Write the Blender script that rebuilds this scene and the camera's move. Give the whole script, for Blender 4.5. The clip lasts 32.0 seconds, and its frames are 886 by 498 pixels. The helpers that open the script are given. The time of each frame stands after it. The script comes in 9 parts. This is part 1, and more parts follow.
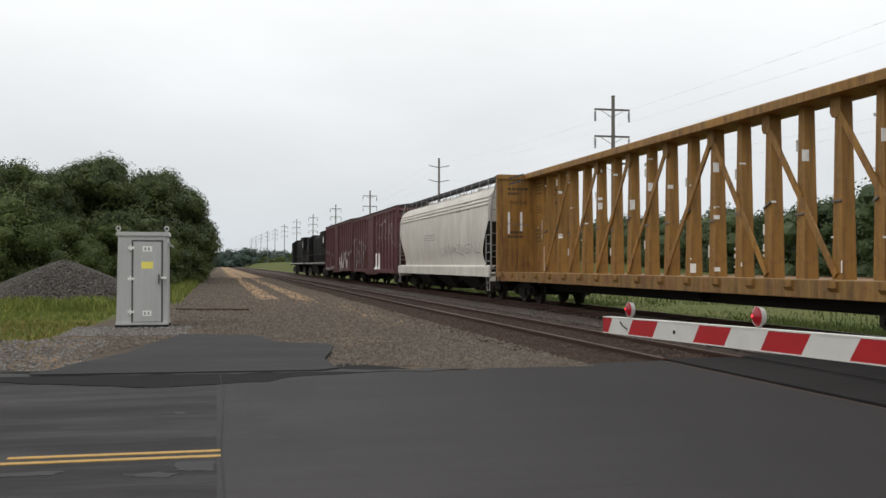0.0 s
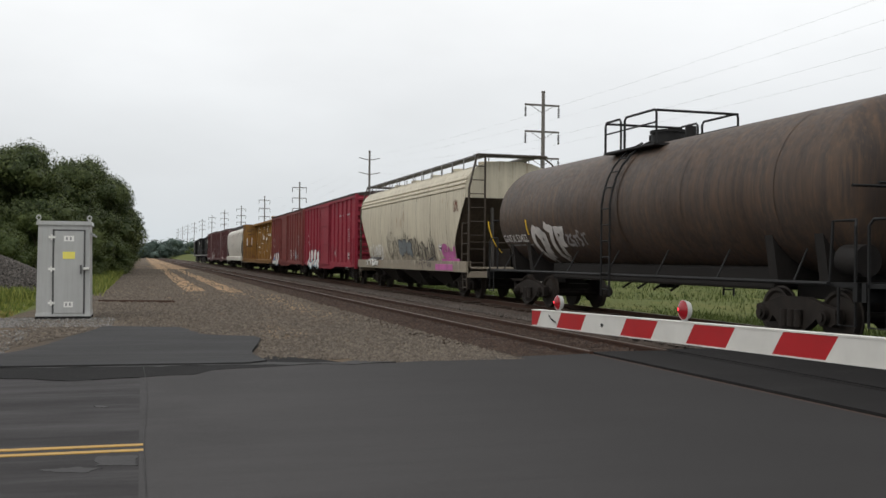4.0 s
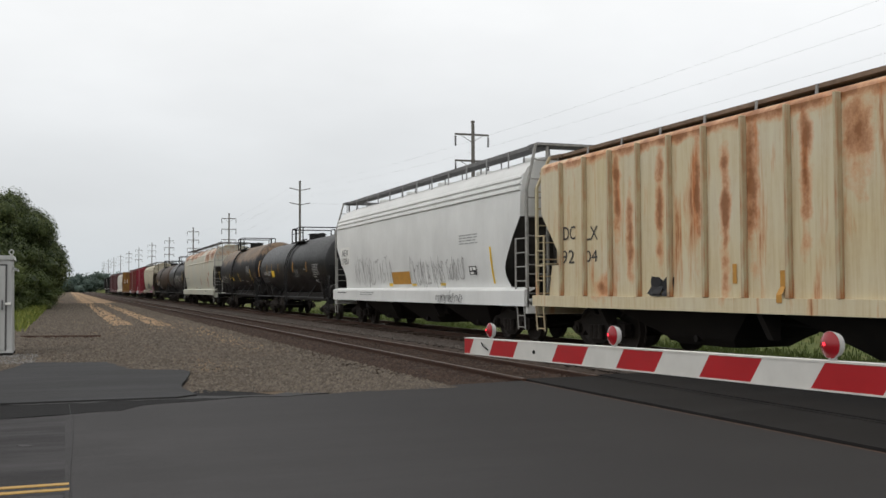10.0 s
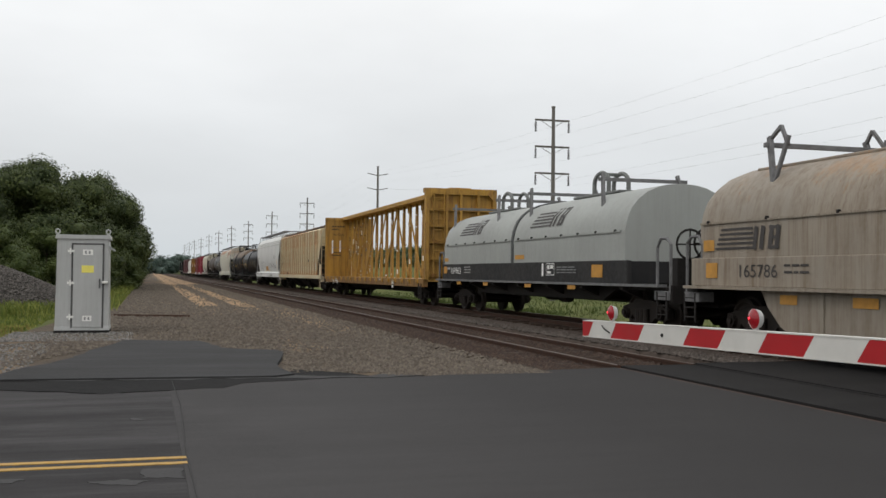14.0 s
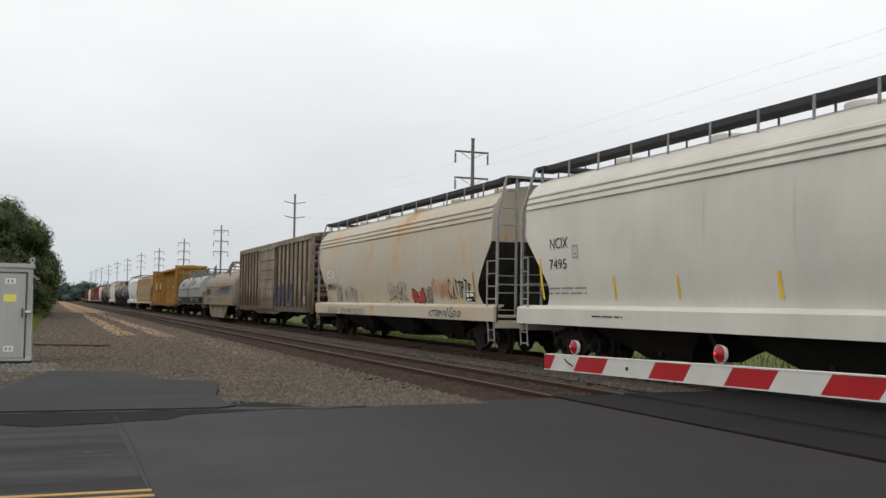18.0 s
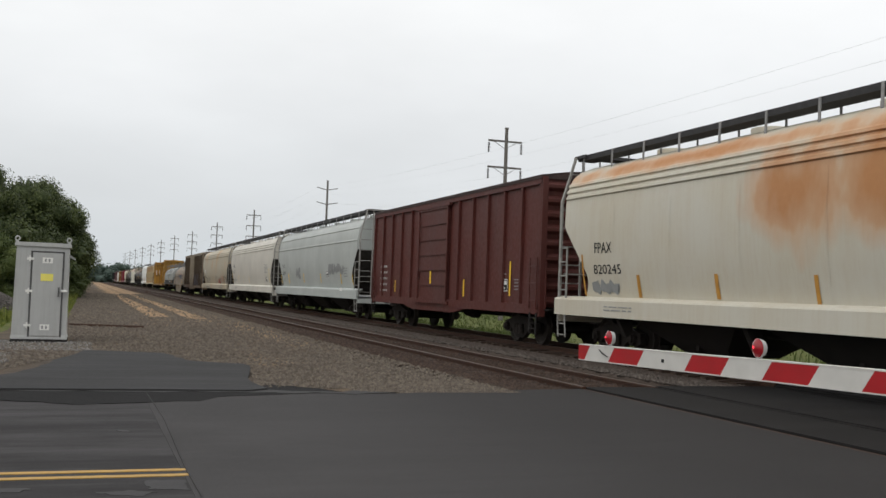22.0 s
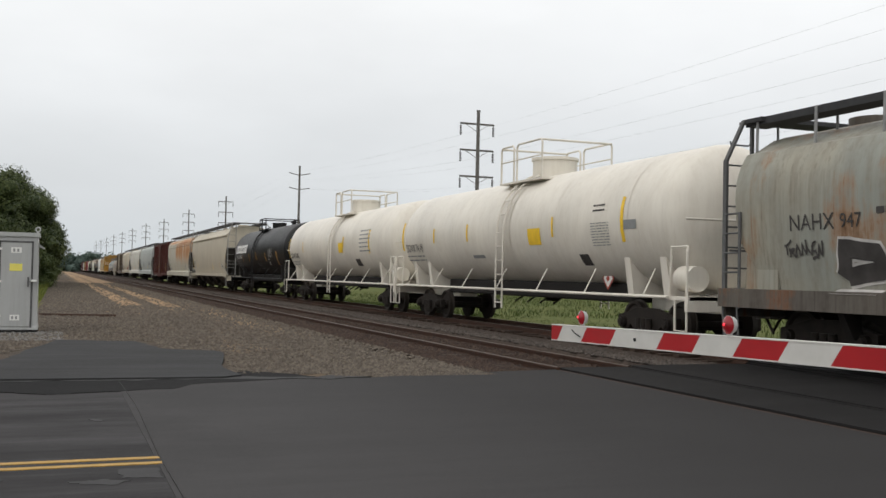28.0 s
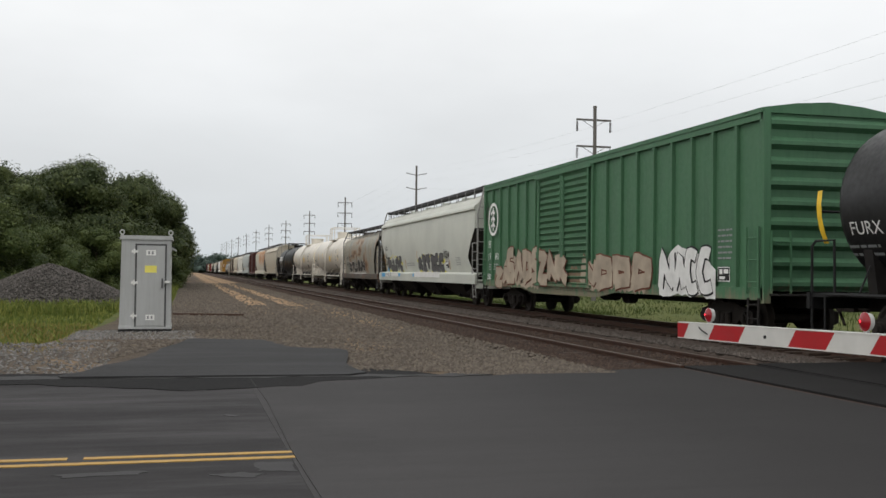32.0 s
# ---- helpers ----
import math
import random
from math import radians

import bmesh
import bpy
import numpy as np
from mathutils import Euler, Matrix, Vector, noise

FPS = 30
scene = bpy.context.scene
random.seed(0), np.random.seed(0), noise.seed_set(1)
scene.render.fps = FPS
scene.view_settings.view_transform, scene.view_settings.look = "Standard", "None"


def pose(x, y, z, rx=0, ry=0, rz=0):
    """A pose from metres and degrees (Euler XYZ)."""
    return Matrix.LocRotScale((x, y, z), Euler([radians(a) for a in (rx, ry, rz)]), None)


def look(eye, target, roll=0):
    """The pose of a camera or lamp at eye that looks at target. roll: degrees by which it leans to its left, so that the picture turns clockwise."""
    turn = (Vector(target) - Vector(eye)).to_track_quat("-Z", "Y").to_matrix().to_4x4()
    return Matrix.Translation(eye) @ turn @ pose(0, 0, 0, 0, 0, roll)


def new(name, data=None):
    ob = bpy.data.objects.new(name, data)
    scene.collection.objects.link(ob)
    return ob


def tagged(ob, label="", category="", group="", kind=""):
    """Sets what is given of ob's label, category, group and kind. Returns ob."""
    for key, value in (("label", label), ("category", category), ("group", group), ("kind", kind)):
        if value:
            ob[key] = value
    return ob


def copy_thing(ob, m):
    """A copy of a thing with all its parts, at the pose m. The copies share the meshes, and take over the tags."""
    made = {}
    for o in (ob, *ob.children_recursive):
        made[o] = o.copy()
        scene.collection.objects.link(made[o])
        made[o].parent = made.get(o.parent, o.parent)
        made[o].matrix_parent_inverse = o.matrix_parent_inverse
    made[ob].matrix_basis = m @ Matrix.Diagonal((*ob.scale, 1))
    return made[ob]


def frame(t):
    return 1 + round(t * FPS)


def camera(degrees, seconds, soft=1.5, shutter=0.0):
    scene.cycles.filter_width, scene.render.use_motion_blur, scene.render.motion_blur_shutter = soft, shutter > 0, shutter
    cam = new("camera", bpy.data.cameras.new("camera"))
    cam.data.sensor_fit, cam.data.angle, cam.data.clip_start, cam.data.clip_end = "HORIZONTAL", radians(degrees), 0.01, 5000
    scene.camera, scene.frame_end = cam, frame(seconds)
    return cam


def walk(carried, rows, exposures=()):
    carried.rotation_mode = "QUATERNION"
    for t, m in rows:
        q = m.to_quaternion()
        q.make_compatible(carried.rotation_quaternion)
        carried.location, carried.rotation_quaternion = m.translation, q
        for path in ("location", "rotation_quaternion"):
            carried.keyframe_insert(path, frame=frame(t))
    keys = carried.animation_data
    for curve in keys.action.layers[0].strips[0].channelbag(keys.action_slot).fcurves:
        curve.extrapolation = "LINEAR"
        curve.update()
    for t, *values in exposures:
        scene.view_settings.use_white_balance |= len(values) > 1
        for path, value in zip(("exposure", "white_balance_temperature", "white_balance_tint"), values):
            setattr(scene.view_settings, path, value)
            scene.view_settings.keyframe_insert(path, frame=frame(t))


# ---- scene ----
cam = camera(47.60, 32.0)


def stand(x, y, z, yaw, pitch, roll):
    return pose(x, y, z, 90 + pitch, 0, yaw) @ pose(0, 0, 0, 0, 0, roll)


PATH = [
    (0.0, stand(-0.028, 0.000, 1.617, -12.60, 0.91, 0.09)),
    (0.5, stand(-0.035, 0.005, 1.611, -12.27, 0.61, 0.62)),
    (1.0, stand(-0.042, -0.005, 1.616, -12.37, 0.23, 0.34)),
    (1.5, stand(-0.025, 0.011, 1.609, -13.11, 0.16, 0.29)),
    (2.0, stand(-0.025, 0.009, 1.609, -13.41, 0.22, -0.09)),
    (2.5, stand(-0.017, 0.014, 1.611, -14.11, 0.74, 0.01)),
    (3.0, stand(-0.036, 0.011, 1.613, -15.60, 0.72, 0.07)),
    (3.5, stand(-0.018, 0.040, 1.610, -16.23, 0.50, 0.41)),
    (5.5, stand(-0.019, 0.030, 1.609, -17.35, 1.16, 0.20)),
    (6.0, stand(-0.034, 0.008, 1.612, -17.38, 1.53, 0.13)),
    (6.5, stand(-0.029, 0.009, 1.610, -18.12, 1.31, 0.84)),
    (7.0, stand(0.036, 0.030, 1.599, -20.58, 1.87, 1.08)),
    (7.5, stand(-0.003, -0.007, 1.606, -22.08, 1.80, 1.08)),
    (8.0, stand(0.008, 0.017, 1.604, -21.03, 1.40, 1.05)),
    (8.5, stand(0.000, 0.025, 1.606, -20.77, 1.18, 0.86)),
    (9.0, stand(-0.009, 0.012, 1.603, -19.79, 1.34, 0.51)),
    (9.5, stand(-0.013, 0.023, 1.605, -19.64, 1.43, 0.13)),
    (10.0, stand(-0.027, 0.015, 1.609, -20.48, 2.22, -0.27)),
    (10.5, stand(0.011, 0.040, 1.602, -21.89, 1.56, -0.00)),
    (11.0, stand(0.080, 0.060, 1.609, -22.61, 2.88, 0.47)),
    (11.5, stand(0.080, 0.072, 1.616, -18.88, 3.93, -0.25)),
    (12.0, stand(0.032, 0.182, 1.573, -20.23, 2.88, -0.12)),
    (12.5, stand(-0.190, 0.232, 1.606, -23.03, 2.71, -1.00)),
    (13.0, stand(-0.158, 0.446, 1.567, -20.95, 2.94, 0.45)),
    (13.5, stand(-0.253, 0.307, 1.584, -19.22, 2.10, 0.66)),
    (14.0, stand(-0.323, 0.228, 1.560, -16.26, 1.44, 0.58)),
    (14.5, stand(-0.442, 0.186, 1.583, -12.78, 1.71, -0.09)),
    (16.5, stand(-0.854, 0.112, 1.576, -17.08, 1.78, 0.99)),
    (17.0, stand(-0.842, 0.113, 1.587, -17.94, 2.00, 0.54)),
    (17.5, stand(-0.821, 0.115, 1.592, -20.04, 2.90, 1.17)),
    (18.0, stand(-0.833, 0.081, 1.604, -21.15, 3.15, 0.84)),
    (18.5, stand(-0.838, 0.086, 1.593, -20.92, 2.80, 1.16)),
    (19.0, stand(-0.861, 0.093, 1.590, -20.07, 2.36, 1.76)),
    (19.5, stand(-0.851, 0.096, 1.587, -20.71, 2.58, 1.61)),
    (20.0, stand(-0.873, 0.072, 1.596, -20.18, 2.86, 1.52)),
    (20.5, stand(-0.867, 0.087, 1.583, -20.15, 2.86, 1.76)),
    (21.0, stand(-0.869, 0.102, 1.590, -20.26, 2.73, 1.92)),
    (21.5, stand(-0.884, 0.100, 1.590, -19.27, 2.65, 2.09)),
    (22.0, stand(-0.869, 0.109, 1.591, -19.41, 2.47, 2.12)),
    (22.5, stand(-0.863, 0.105, 1.587, -19.64, 2.54, 2.28)),
    (23.0, stand(-0.863, 0.090, 1.585, -20.13, 2.57, 2.01)),
    (23.5, stand(-0.887, 0.082, 1.587, -19.70, 2.68, 1.33)),
    (24.0, stand(-0.868, 0.088, 1.585, -19.53, 2.47, 0.64)),
    (24.5, stand(-0.880, 0.098, 1.584, -19.22, 2.01, 0.74)),
    (25.0, stand(-0.863, 0.093, 1.582, -19.44, 1.64, 0.48)),
    (25.5, stand(-0.855, 0.127, 1.574, -21.63, 1.85, 2.57)),
    (27.5, stand(-0.846, 0.132, 1.581, -20.48, 1.40, 1.52)),
    (28.0, stand(-0.848, 0.118, 1.583, -20.93, 1.58, 1.19)),
    (28.5, stand(-0.857, 0.093, 1.586, -21.18, 1.80, 1.01)),
    (29.0, stand(-0.874, 0.102, 1.581, -20.46, 1.58, 1.42)),
    (29.5, stand(-0.861, 0.114, 1.574, -19.18, 1.52, 1.16)),
    (30.0, stand(-0.868, 0.101, 1.579, -19.61, 1.55, 1.05)),
    (30.5, stand(-0.880, 0.083, 1.578, -18.81, 1.86, 1.39)),
    (31.0, stand(-0.921, 0.067, 1.580, -16.66, 1.64, 1.08)),
    (31.5, stand(-0.919, 0.070, 1.580, -14.85, 1.53, 0.87)),
    (32.0, stand(-0.922, 0.064, 1.585, -14.29, 1.37, 0.66)),
]
walk(cam, PATH, [(0.0, 0.09), (4.0, 0.07), (8.0, 0.0), (32.0, 0.0)])
# ---- sky, sun ----
def make_sky():
    w = bpy.data.worlds.new("overcast_sky")
    scene.world = w
    w.use_nodes = True
    nt = w.node_tree
    nt.nodes.clear()
    out = nt.nodes.new("ShaderNodeOutputWorld")
    bg = nt.nodes.new("ShaderNodeBackground")
    bg.inputs["Strength"].default_value = 1.0
    tc = nt.nodes.new("ShaderNodeTexCoord")
    sep = nt.nodes.new("ShaderNodeSeparateXYZ")
    nt.links.new(tc.outputs["Generated"], sep.inputs[0])
    ramp = nt.nodes.new("ShaderNodeValToRGB")
    el = ramp.color_ramp.elements
    el[0].position, el[0].color = 0.0, (0.615, 0.66, 0.69, 1)
    el[1].position, el[1].color = 1.0, (1.01, 1.01, 1.01, 1)
    for p, c in ((0.08, (0.68, 0.705, 0.725)), (0.17, (0.785, 0.80, 0.81)), (0.30, (0.95, 0.955, 0.95)), (0.50, (1.01, 1.01, 1.0))):
        e = el.new(p)
        e.color = (*c, 1)
    nt.links.new(sep.outputs["Z"], ramp.inputs[0])
    n1 = nt.nodes.new("ShaderNodeTexNoise")
    n1.inputs["Scale"].default_value = 3.2
    n1.inputs["Detail"].default_value = 5
    mp = nt.nodes.new("ShaderNodeMapping")
    mp.inputs["Scale"].default_value = (1, 1, 2.6)
    nt.links.new(tc.outputs["Generated"], mp.inputs[0])
    nt.links.new(mp.outputs[0], n1.inputs["Vector"])
    r2 = nt.nodes.new("ShaderNodeMapRange")
    r2.inputs["From Min"].default_value, r2.inputs["From Max"].default_value = 0.35, 0.75
    r2.inputs["To Min"].default_value, r2.inputs["To Max"].default_value = 0.96, 1.08
    nt.links.new(n1.outputs["Fac"], r2.inputs["Value"])
    sky = nt.nodes.new("ShaderNodeTexSky")
    sky.sky_type = "NISHITA"
    sky.sun_disc = False
    sky.sun_elevation, sky.sun_rotation = radians(48), radians(-120)
    sky.dust_density = 6
    vs = nt.nodes.new("ShaderNodeVectorMath")
    vs.operation = "SCALE"
    vs.inputs["Scale"].default_value = 0.012
    nt.links.new(sky.outputs[0], vs.inputs[0])
    mul = nt.nodes.new("ShaderNodeVectorMath")
    mul.operation = "SCALE"
    nt.links.new(ramp.outputs[0], mul.inputs[0])
    nt.links.new(r2.outputs[0], mul.inputs["Scale"])
    add = nt.nodes.new("ShaderNodeVectorMath")
    add.operation = "ADD"
    nt.links.new(mul.outputs[0], add.inputs[0])
    nt.links.new(vs.outputs[0], add.inputs[1])
    nt.links.new(add.outputs[0], bg.inputs["Color"])
    nt.links.new(bg.outputs[0], out.inputs[0])
    sun = new("sun", bpy.data.lights.new("sun", "SUN"))
    sun.data.energy, sun.data.angle, sun.data.color = 0.45, radians(25), (1.0, 0.97, 0.92)
    sun.matrix_world = look((-30, -18, 40), (0, 0, 0))
    scene.view_settings.exposure = 0.0


make_sky()


# ---- materials ----
def graph(name, rough=0.6, metal=0.0):
    m = bpy.data.materials.new(name)
    m.use_nodes = True
    nt = m.node_tree
    b = nt.nodes["Principled BSDF"]
    b.inputs["Roughness"].default_value, b.inputs["Metallic"].default_value = rough, metal
    return m, nt, b


def coords(nt, scale=(1, 1, 1), kind="Object"):
    tc = nt.nodes.new("ShaderNodeTexCoord")
    mp = nt.nodes.new("ShaderNodeMapping")
    mp.inputs["Scale"].default_value = scale
    nt.links.new(tc.outputs[kind], mp.inputs[0])
    return mp.outputs[0]


def fnoise(nt, vec, scale, detail=4, rough=0.55):
    n = nt.nodes.new("ShaderNodeTexNoise")
    n.inputs["Scale"].default_value, n.inputs["Detail"].default_value, n.inputs["Roughness"].default_value = scale, detail, rough
    nt.links.new(vec, n.inputs["Vector"])
    return n.outputs["Fac"]


def remap(nt, val, a, b, c=0.0, d=1.0):
    r = nt.nodes.new("ShaderNodeMapRange")
    for k, v in (("From Min", a), ("From Max", b), ("To Min", c), ("To Max", d)):
        r.inputs[k].default_value = v
    nt.links.new(val, r.inputs["Value"])
    return r.outputs[0]


def arith(nt, op, a, b):
    n = nt.nodes.new("ShaderNodeMath")
    n.operation = op
    for i, v in enumerate((a, b)):
        if isinstance(v, (int, float)):
            n.inputs[i].default_value = v
        else:
            nt.links.new(v, n.inputs[i])
    return n.outputs[0]


def blend(nt, fac, a, b):
    n = nt.nodes.new("ShaderNodeMix")
    n.data_type = "RGBA"
    if isinstance(fac, float):
        n.inputs[0].default_value = fac
    else:
        nt.links.new(fac, n.inputs[0])
    for i, v in ((6, a), (7, b)):
        if isinstance(v, tuple):
            n.inputs[i].default_value = (*v, 1)
        else:
            nt.links.new(v, n.inputs[i])
    return n.outputs[2]


def relief(nt, b, height, strength=0.3, dist=0.02):
    bp = nt.nodes.new("ShaderNodeBump")
    bp.inputs["Strength"].default_value, bp.inputs["Distance"].default_value = strength, dist
    nt.links.new(height, bp.inputs["Height"])
    nt.links.new(bp.outputs[0], b.inputs["Normal"])


def paint(name, col, dirt=(0.09, 0.075, 0.06), amount=0.35, rust=0.0, top=None, rough=0.55, gloss=0.3, patch=0.9, second=None, seed=0.0, rustcol=(0.16, 0.055, 0.02), tall=1.0, low=None, spots=(), spotcol=None, spotdark=0.6, soft=False):
    """Weathered paint: blotches, streaks and, where asked, rust with a paler halo.
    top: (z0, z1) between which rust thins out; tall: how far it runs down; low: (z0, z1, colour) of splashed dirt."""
    m, nt, b = graph(name, rough)
    b.inputs["Specular IOR Level"].default_value = gloss
    sep = nt.nodes.new("ShaderNodeSeparateXYZ")
    v = coords(nt)
    nt.links.new(v, sep.inputs[0])
    off = nt.nodes.new("ShaderNodeVectorMath")
    off.operation = "ADD"
    off.inputs[1].default_value = (seed * 3.1, seed * 7.7, seed * 1.3)
    nt.links.new(v, off.inputs[0])
    v = off.outputs[0]

    def stretched(sc):
        st = nt.nodes.new("ShaderNodeMapping")
        st.inputs["Scale"].default_value = sc
        nt.links.new(v, st.inputs[0])
        return st.outputs[0]
    big = fnoise(nt, v, 0.55, 5)
    fine = fnoise(nt, v, 9.0, 6)
    streak = fnoise(nt, stretched((2.2, 2.2, 0.22)), 2.0, 6, 0.65)
    run = fnoise(nt, stretched((9.0, 9.0, 0.35)), 1.6, 4, 0.6)
    c = blend(nt, remap(nt, big, 0.36, 0.66, 0.0, 0.7), col, second or tuple(min(1, x * 0.78 + 0.02) for x in col))
    mask = arith(nt, "MULTIPLY", remap(nt, streak, 0.42, 0.72), remap(nt, fine, 0.2, 0.8, 0.5, 1.2))
    c = blend(nt, arith(nt, "MULTIPLY", mask, amount), c, dirt)
    thin = arith(nt, "MULTIPLY", remap(nt, run, 0.52, 0.66), remap(nt, big, 0.35, 0.65, 0.2, 1.0))
    c = blend(nt, arith(nt, "MULTIPLY", thin, amount * 0.8), c, dirt)
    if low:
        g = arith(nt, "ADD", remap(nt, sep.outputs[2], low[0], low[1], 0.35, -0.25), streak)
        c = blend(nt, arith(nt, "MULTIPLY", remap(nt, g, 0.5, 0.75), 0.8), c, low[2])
    if rust > 0:
        n = fnoise(nt, stretched((1, 1, 1 / tall)), patch, 7, 0.62)
        n = arith(nt, "ADD", n, remap(nt, run, 0.3, 0.7, -0.05, 0.05))
        if top:
            n = arith(nt, "ADD", n, remap(nt, sep.outputs[2], top[0], top[1], -0.32, 0.0))
        t = 0.65 - 0.18 * rust
        c = blend(nt, arith(nt, "MULTIPLY", remap(nt, n, t, t + 0.13), 0.7), c, tuple(q * x for q, x in zip((2.4, 2.1, 1.8), rustcol)))
        c = blend(nt, arith(nt, "MULTIPLY", remap(nt, n, t + 0.09, t + 0.2), 0.85), c, blend(nt, fine, rustcol, tuple(x * 0.6 for x in rustcol)))
    if spots:
        # stains of their own place: (y, z, half width, half height)
        wob = remap(nt, fnoise(nt, stretched((1.0, 1.0, 0.5)), 1.3, 3, 0.5), 0.3, 0.7, -0.35, 0.35) if soft else remap(nt, fnoise(nt, v, 2.2, 6, 0.65), 0.3, 0.7, -0.55, 0.55)
        whole = None
        for y, z, ry, rz in spots:
            dy = arith(nt, "MULTIPLY", arith(nt, "SUBTRACT", sep.outputs[1], y), 1 / ry)
            dz = arith(nt, "MULTIPLY", arith(nt, "SUBTRACT", sep.outputs[2], z), 1 / rz)
            d = arith(nt, "SQRT", arith(nt, "ADD", arith(nt, "MULTIPLY", dy, dy), arith(nt, "MULTIPLY", dz, dz)), 0.0)
            k = remap(nt, arith(nt, "ADD", d, wob), 1.25, 0.25)
            whole = k if whole is None else arith(nt, "MAXIMUM", whole, k)
        sc = spotcol or rustcol
        c = blend(nt, arith(nt, "MULTIPLY", remap(nt, whole, 0.0, 0.6), 0.6), c, tuple(min(1, q * x) for q, x in zip((1.2, 1.35, 1.7) if soft else (2.3, 2.0, 1.7), sc)))
        c = blend(nt, arith(nt, "MULTIPLY", remap(nt, whole, 0.45, 1.0), 0.8), c, blend(nt, fine, sc, tuple(x * spotdark for x in sc)))
    nt.links.new(c, b.inputs["Base Color"])
    nt.links.new(remap(nt, fine, 0.2, 0.8, rough - 0.1, rough + 0.15), b.inputs["Roughness"])
    relief(nt, b, fnoise(nt, v, 3.0, 3), 0.12, 0.02)
    return m


def plain(name, col, rough=0.6, metal=0.0, vary=0.25, scale=6.0):
    m, nt, b = graph(name, rough, metal)
    b.inputs["Specular IOR Level"].default_value = 0.25
    n = fnoise(nt, coords(nt), scale, 5)
    c = blend(nt, remap(nt, n, 0.25, 0.75), tuple(x * (1 - vary) for x in col), tuple(min(1, x * (1 + vary)) for x in col))
    nt.links.new(c, b.inputs["Base Color"])
    nt.links.new(remap(nt, n, 0.2, 0.8, max(0.05, rough - 0.1), min(1, rough + 0.1)), b.inputs["Roughness"])
    return m


def lamp_red(name, strength):
    m, nt, b = graph(name, 0.25)
    b.inputs["Base Color"].default_value = (0.20, 0.006, 0.010, 1)
    b.inputs["Emission Color"].default_value = (1.0, 0.03, 0.05, 1)
    b.inputs["Emission Strength"].default_value = strength
    return m


def asphalt(name, base, patch, seed, worn=0.0, darkened=None):
    """Last argument: (x0, x1) over which the surface turns darker."""
    m, nt, b = graph(name, 0.85)
    v = coords(nt)
    sep = nt.nodes.new("ShaderNodeSeparateXYZ")
    nt.links.new(v, sep.inputs[0])
    off = nt.nodes.new("ShaderNodeVectorMath")
    off.operation = "ADD"
    off.inputs[1].default_value = (seed, seed * 2, 0)
    nt.links.new(v, off.inputs[0])
    v = off.outputs[0]
    st = nt.nodes.new("ShaderNodeMapping")
    st.inputs["Scale"].default_value = (0.22, 1.3, 1)
    nt.links.new(v, st.inputs[0])
    big = fnoise(nt, v, 0.35, 6, 0.6)
    lanes = fnoise(nt, st.outputs[0], 1.1, 6, 0.7)
    mottle = fnoise(nt, st.outputs[0], 4.0, 6, 0.7)
    grit = fnoise(nt, v, 130, 2)
    c = blend(nt, remap(nt, big, 0.36, 0.64), base, patch)
    c = blend(nt, arith(nt, "MULTIPLY", remap(nt, lanes, 0.50, 0.66), 0.3 + worn), c, tuple(min(1, x * 1.7) for x in base))
    c = blend(nt, arith(nt, "MULTIPLY", remap(nt, lanes, 0.5, 0.36), 0.35 + worn), c, tuple(x * 0.62 for x in patch))
    c = blend(nt, arith(nt, "MULTIPLY", remap(nt, mottle, 0.5, 0.7), 0.2 + worn * 0.5), c, tuple(x * 0.6 for x in patch))
    c = blend(nt, arith(nt, "MULTIPLY", remap(nt, grit, 0.35, 0.75), 0.5), c, tuple(x * 1.6 for x in patch))
    if darkened:
        g = arith(nt, "ADD", sep.outputs[0], remap(nt, big, 0.3, 0.7, -1.0, 1.0))
        c = blend(nt, arith(nt, "MULTIPLY", remap(nt, g, darkened[0], darkened[1]), 0.75), c, tuple(x * 0.5 for x in patch))
    nt.links.new(c, b.inputs["Base Color"])
    b.inputs["Specular IOR Level"].default_value = 0.12
    relief(nt, b, arith(nt, "ADD", grit, arith(nt, "MULTIPLY", big, 2.0)), 0.35, 0.006)
    return m


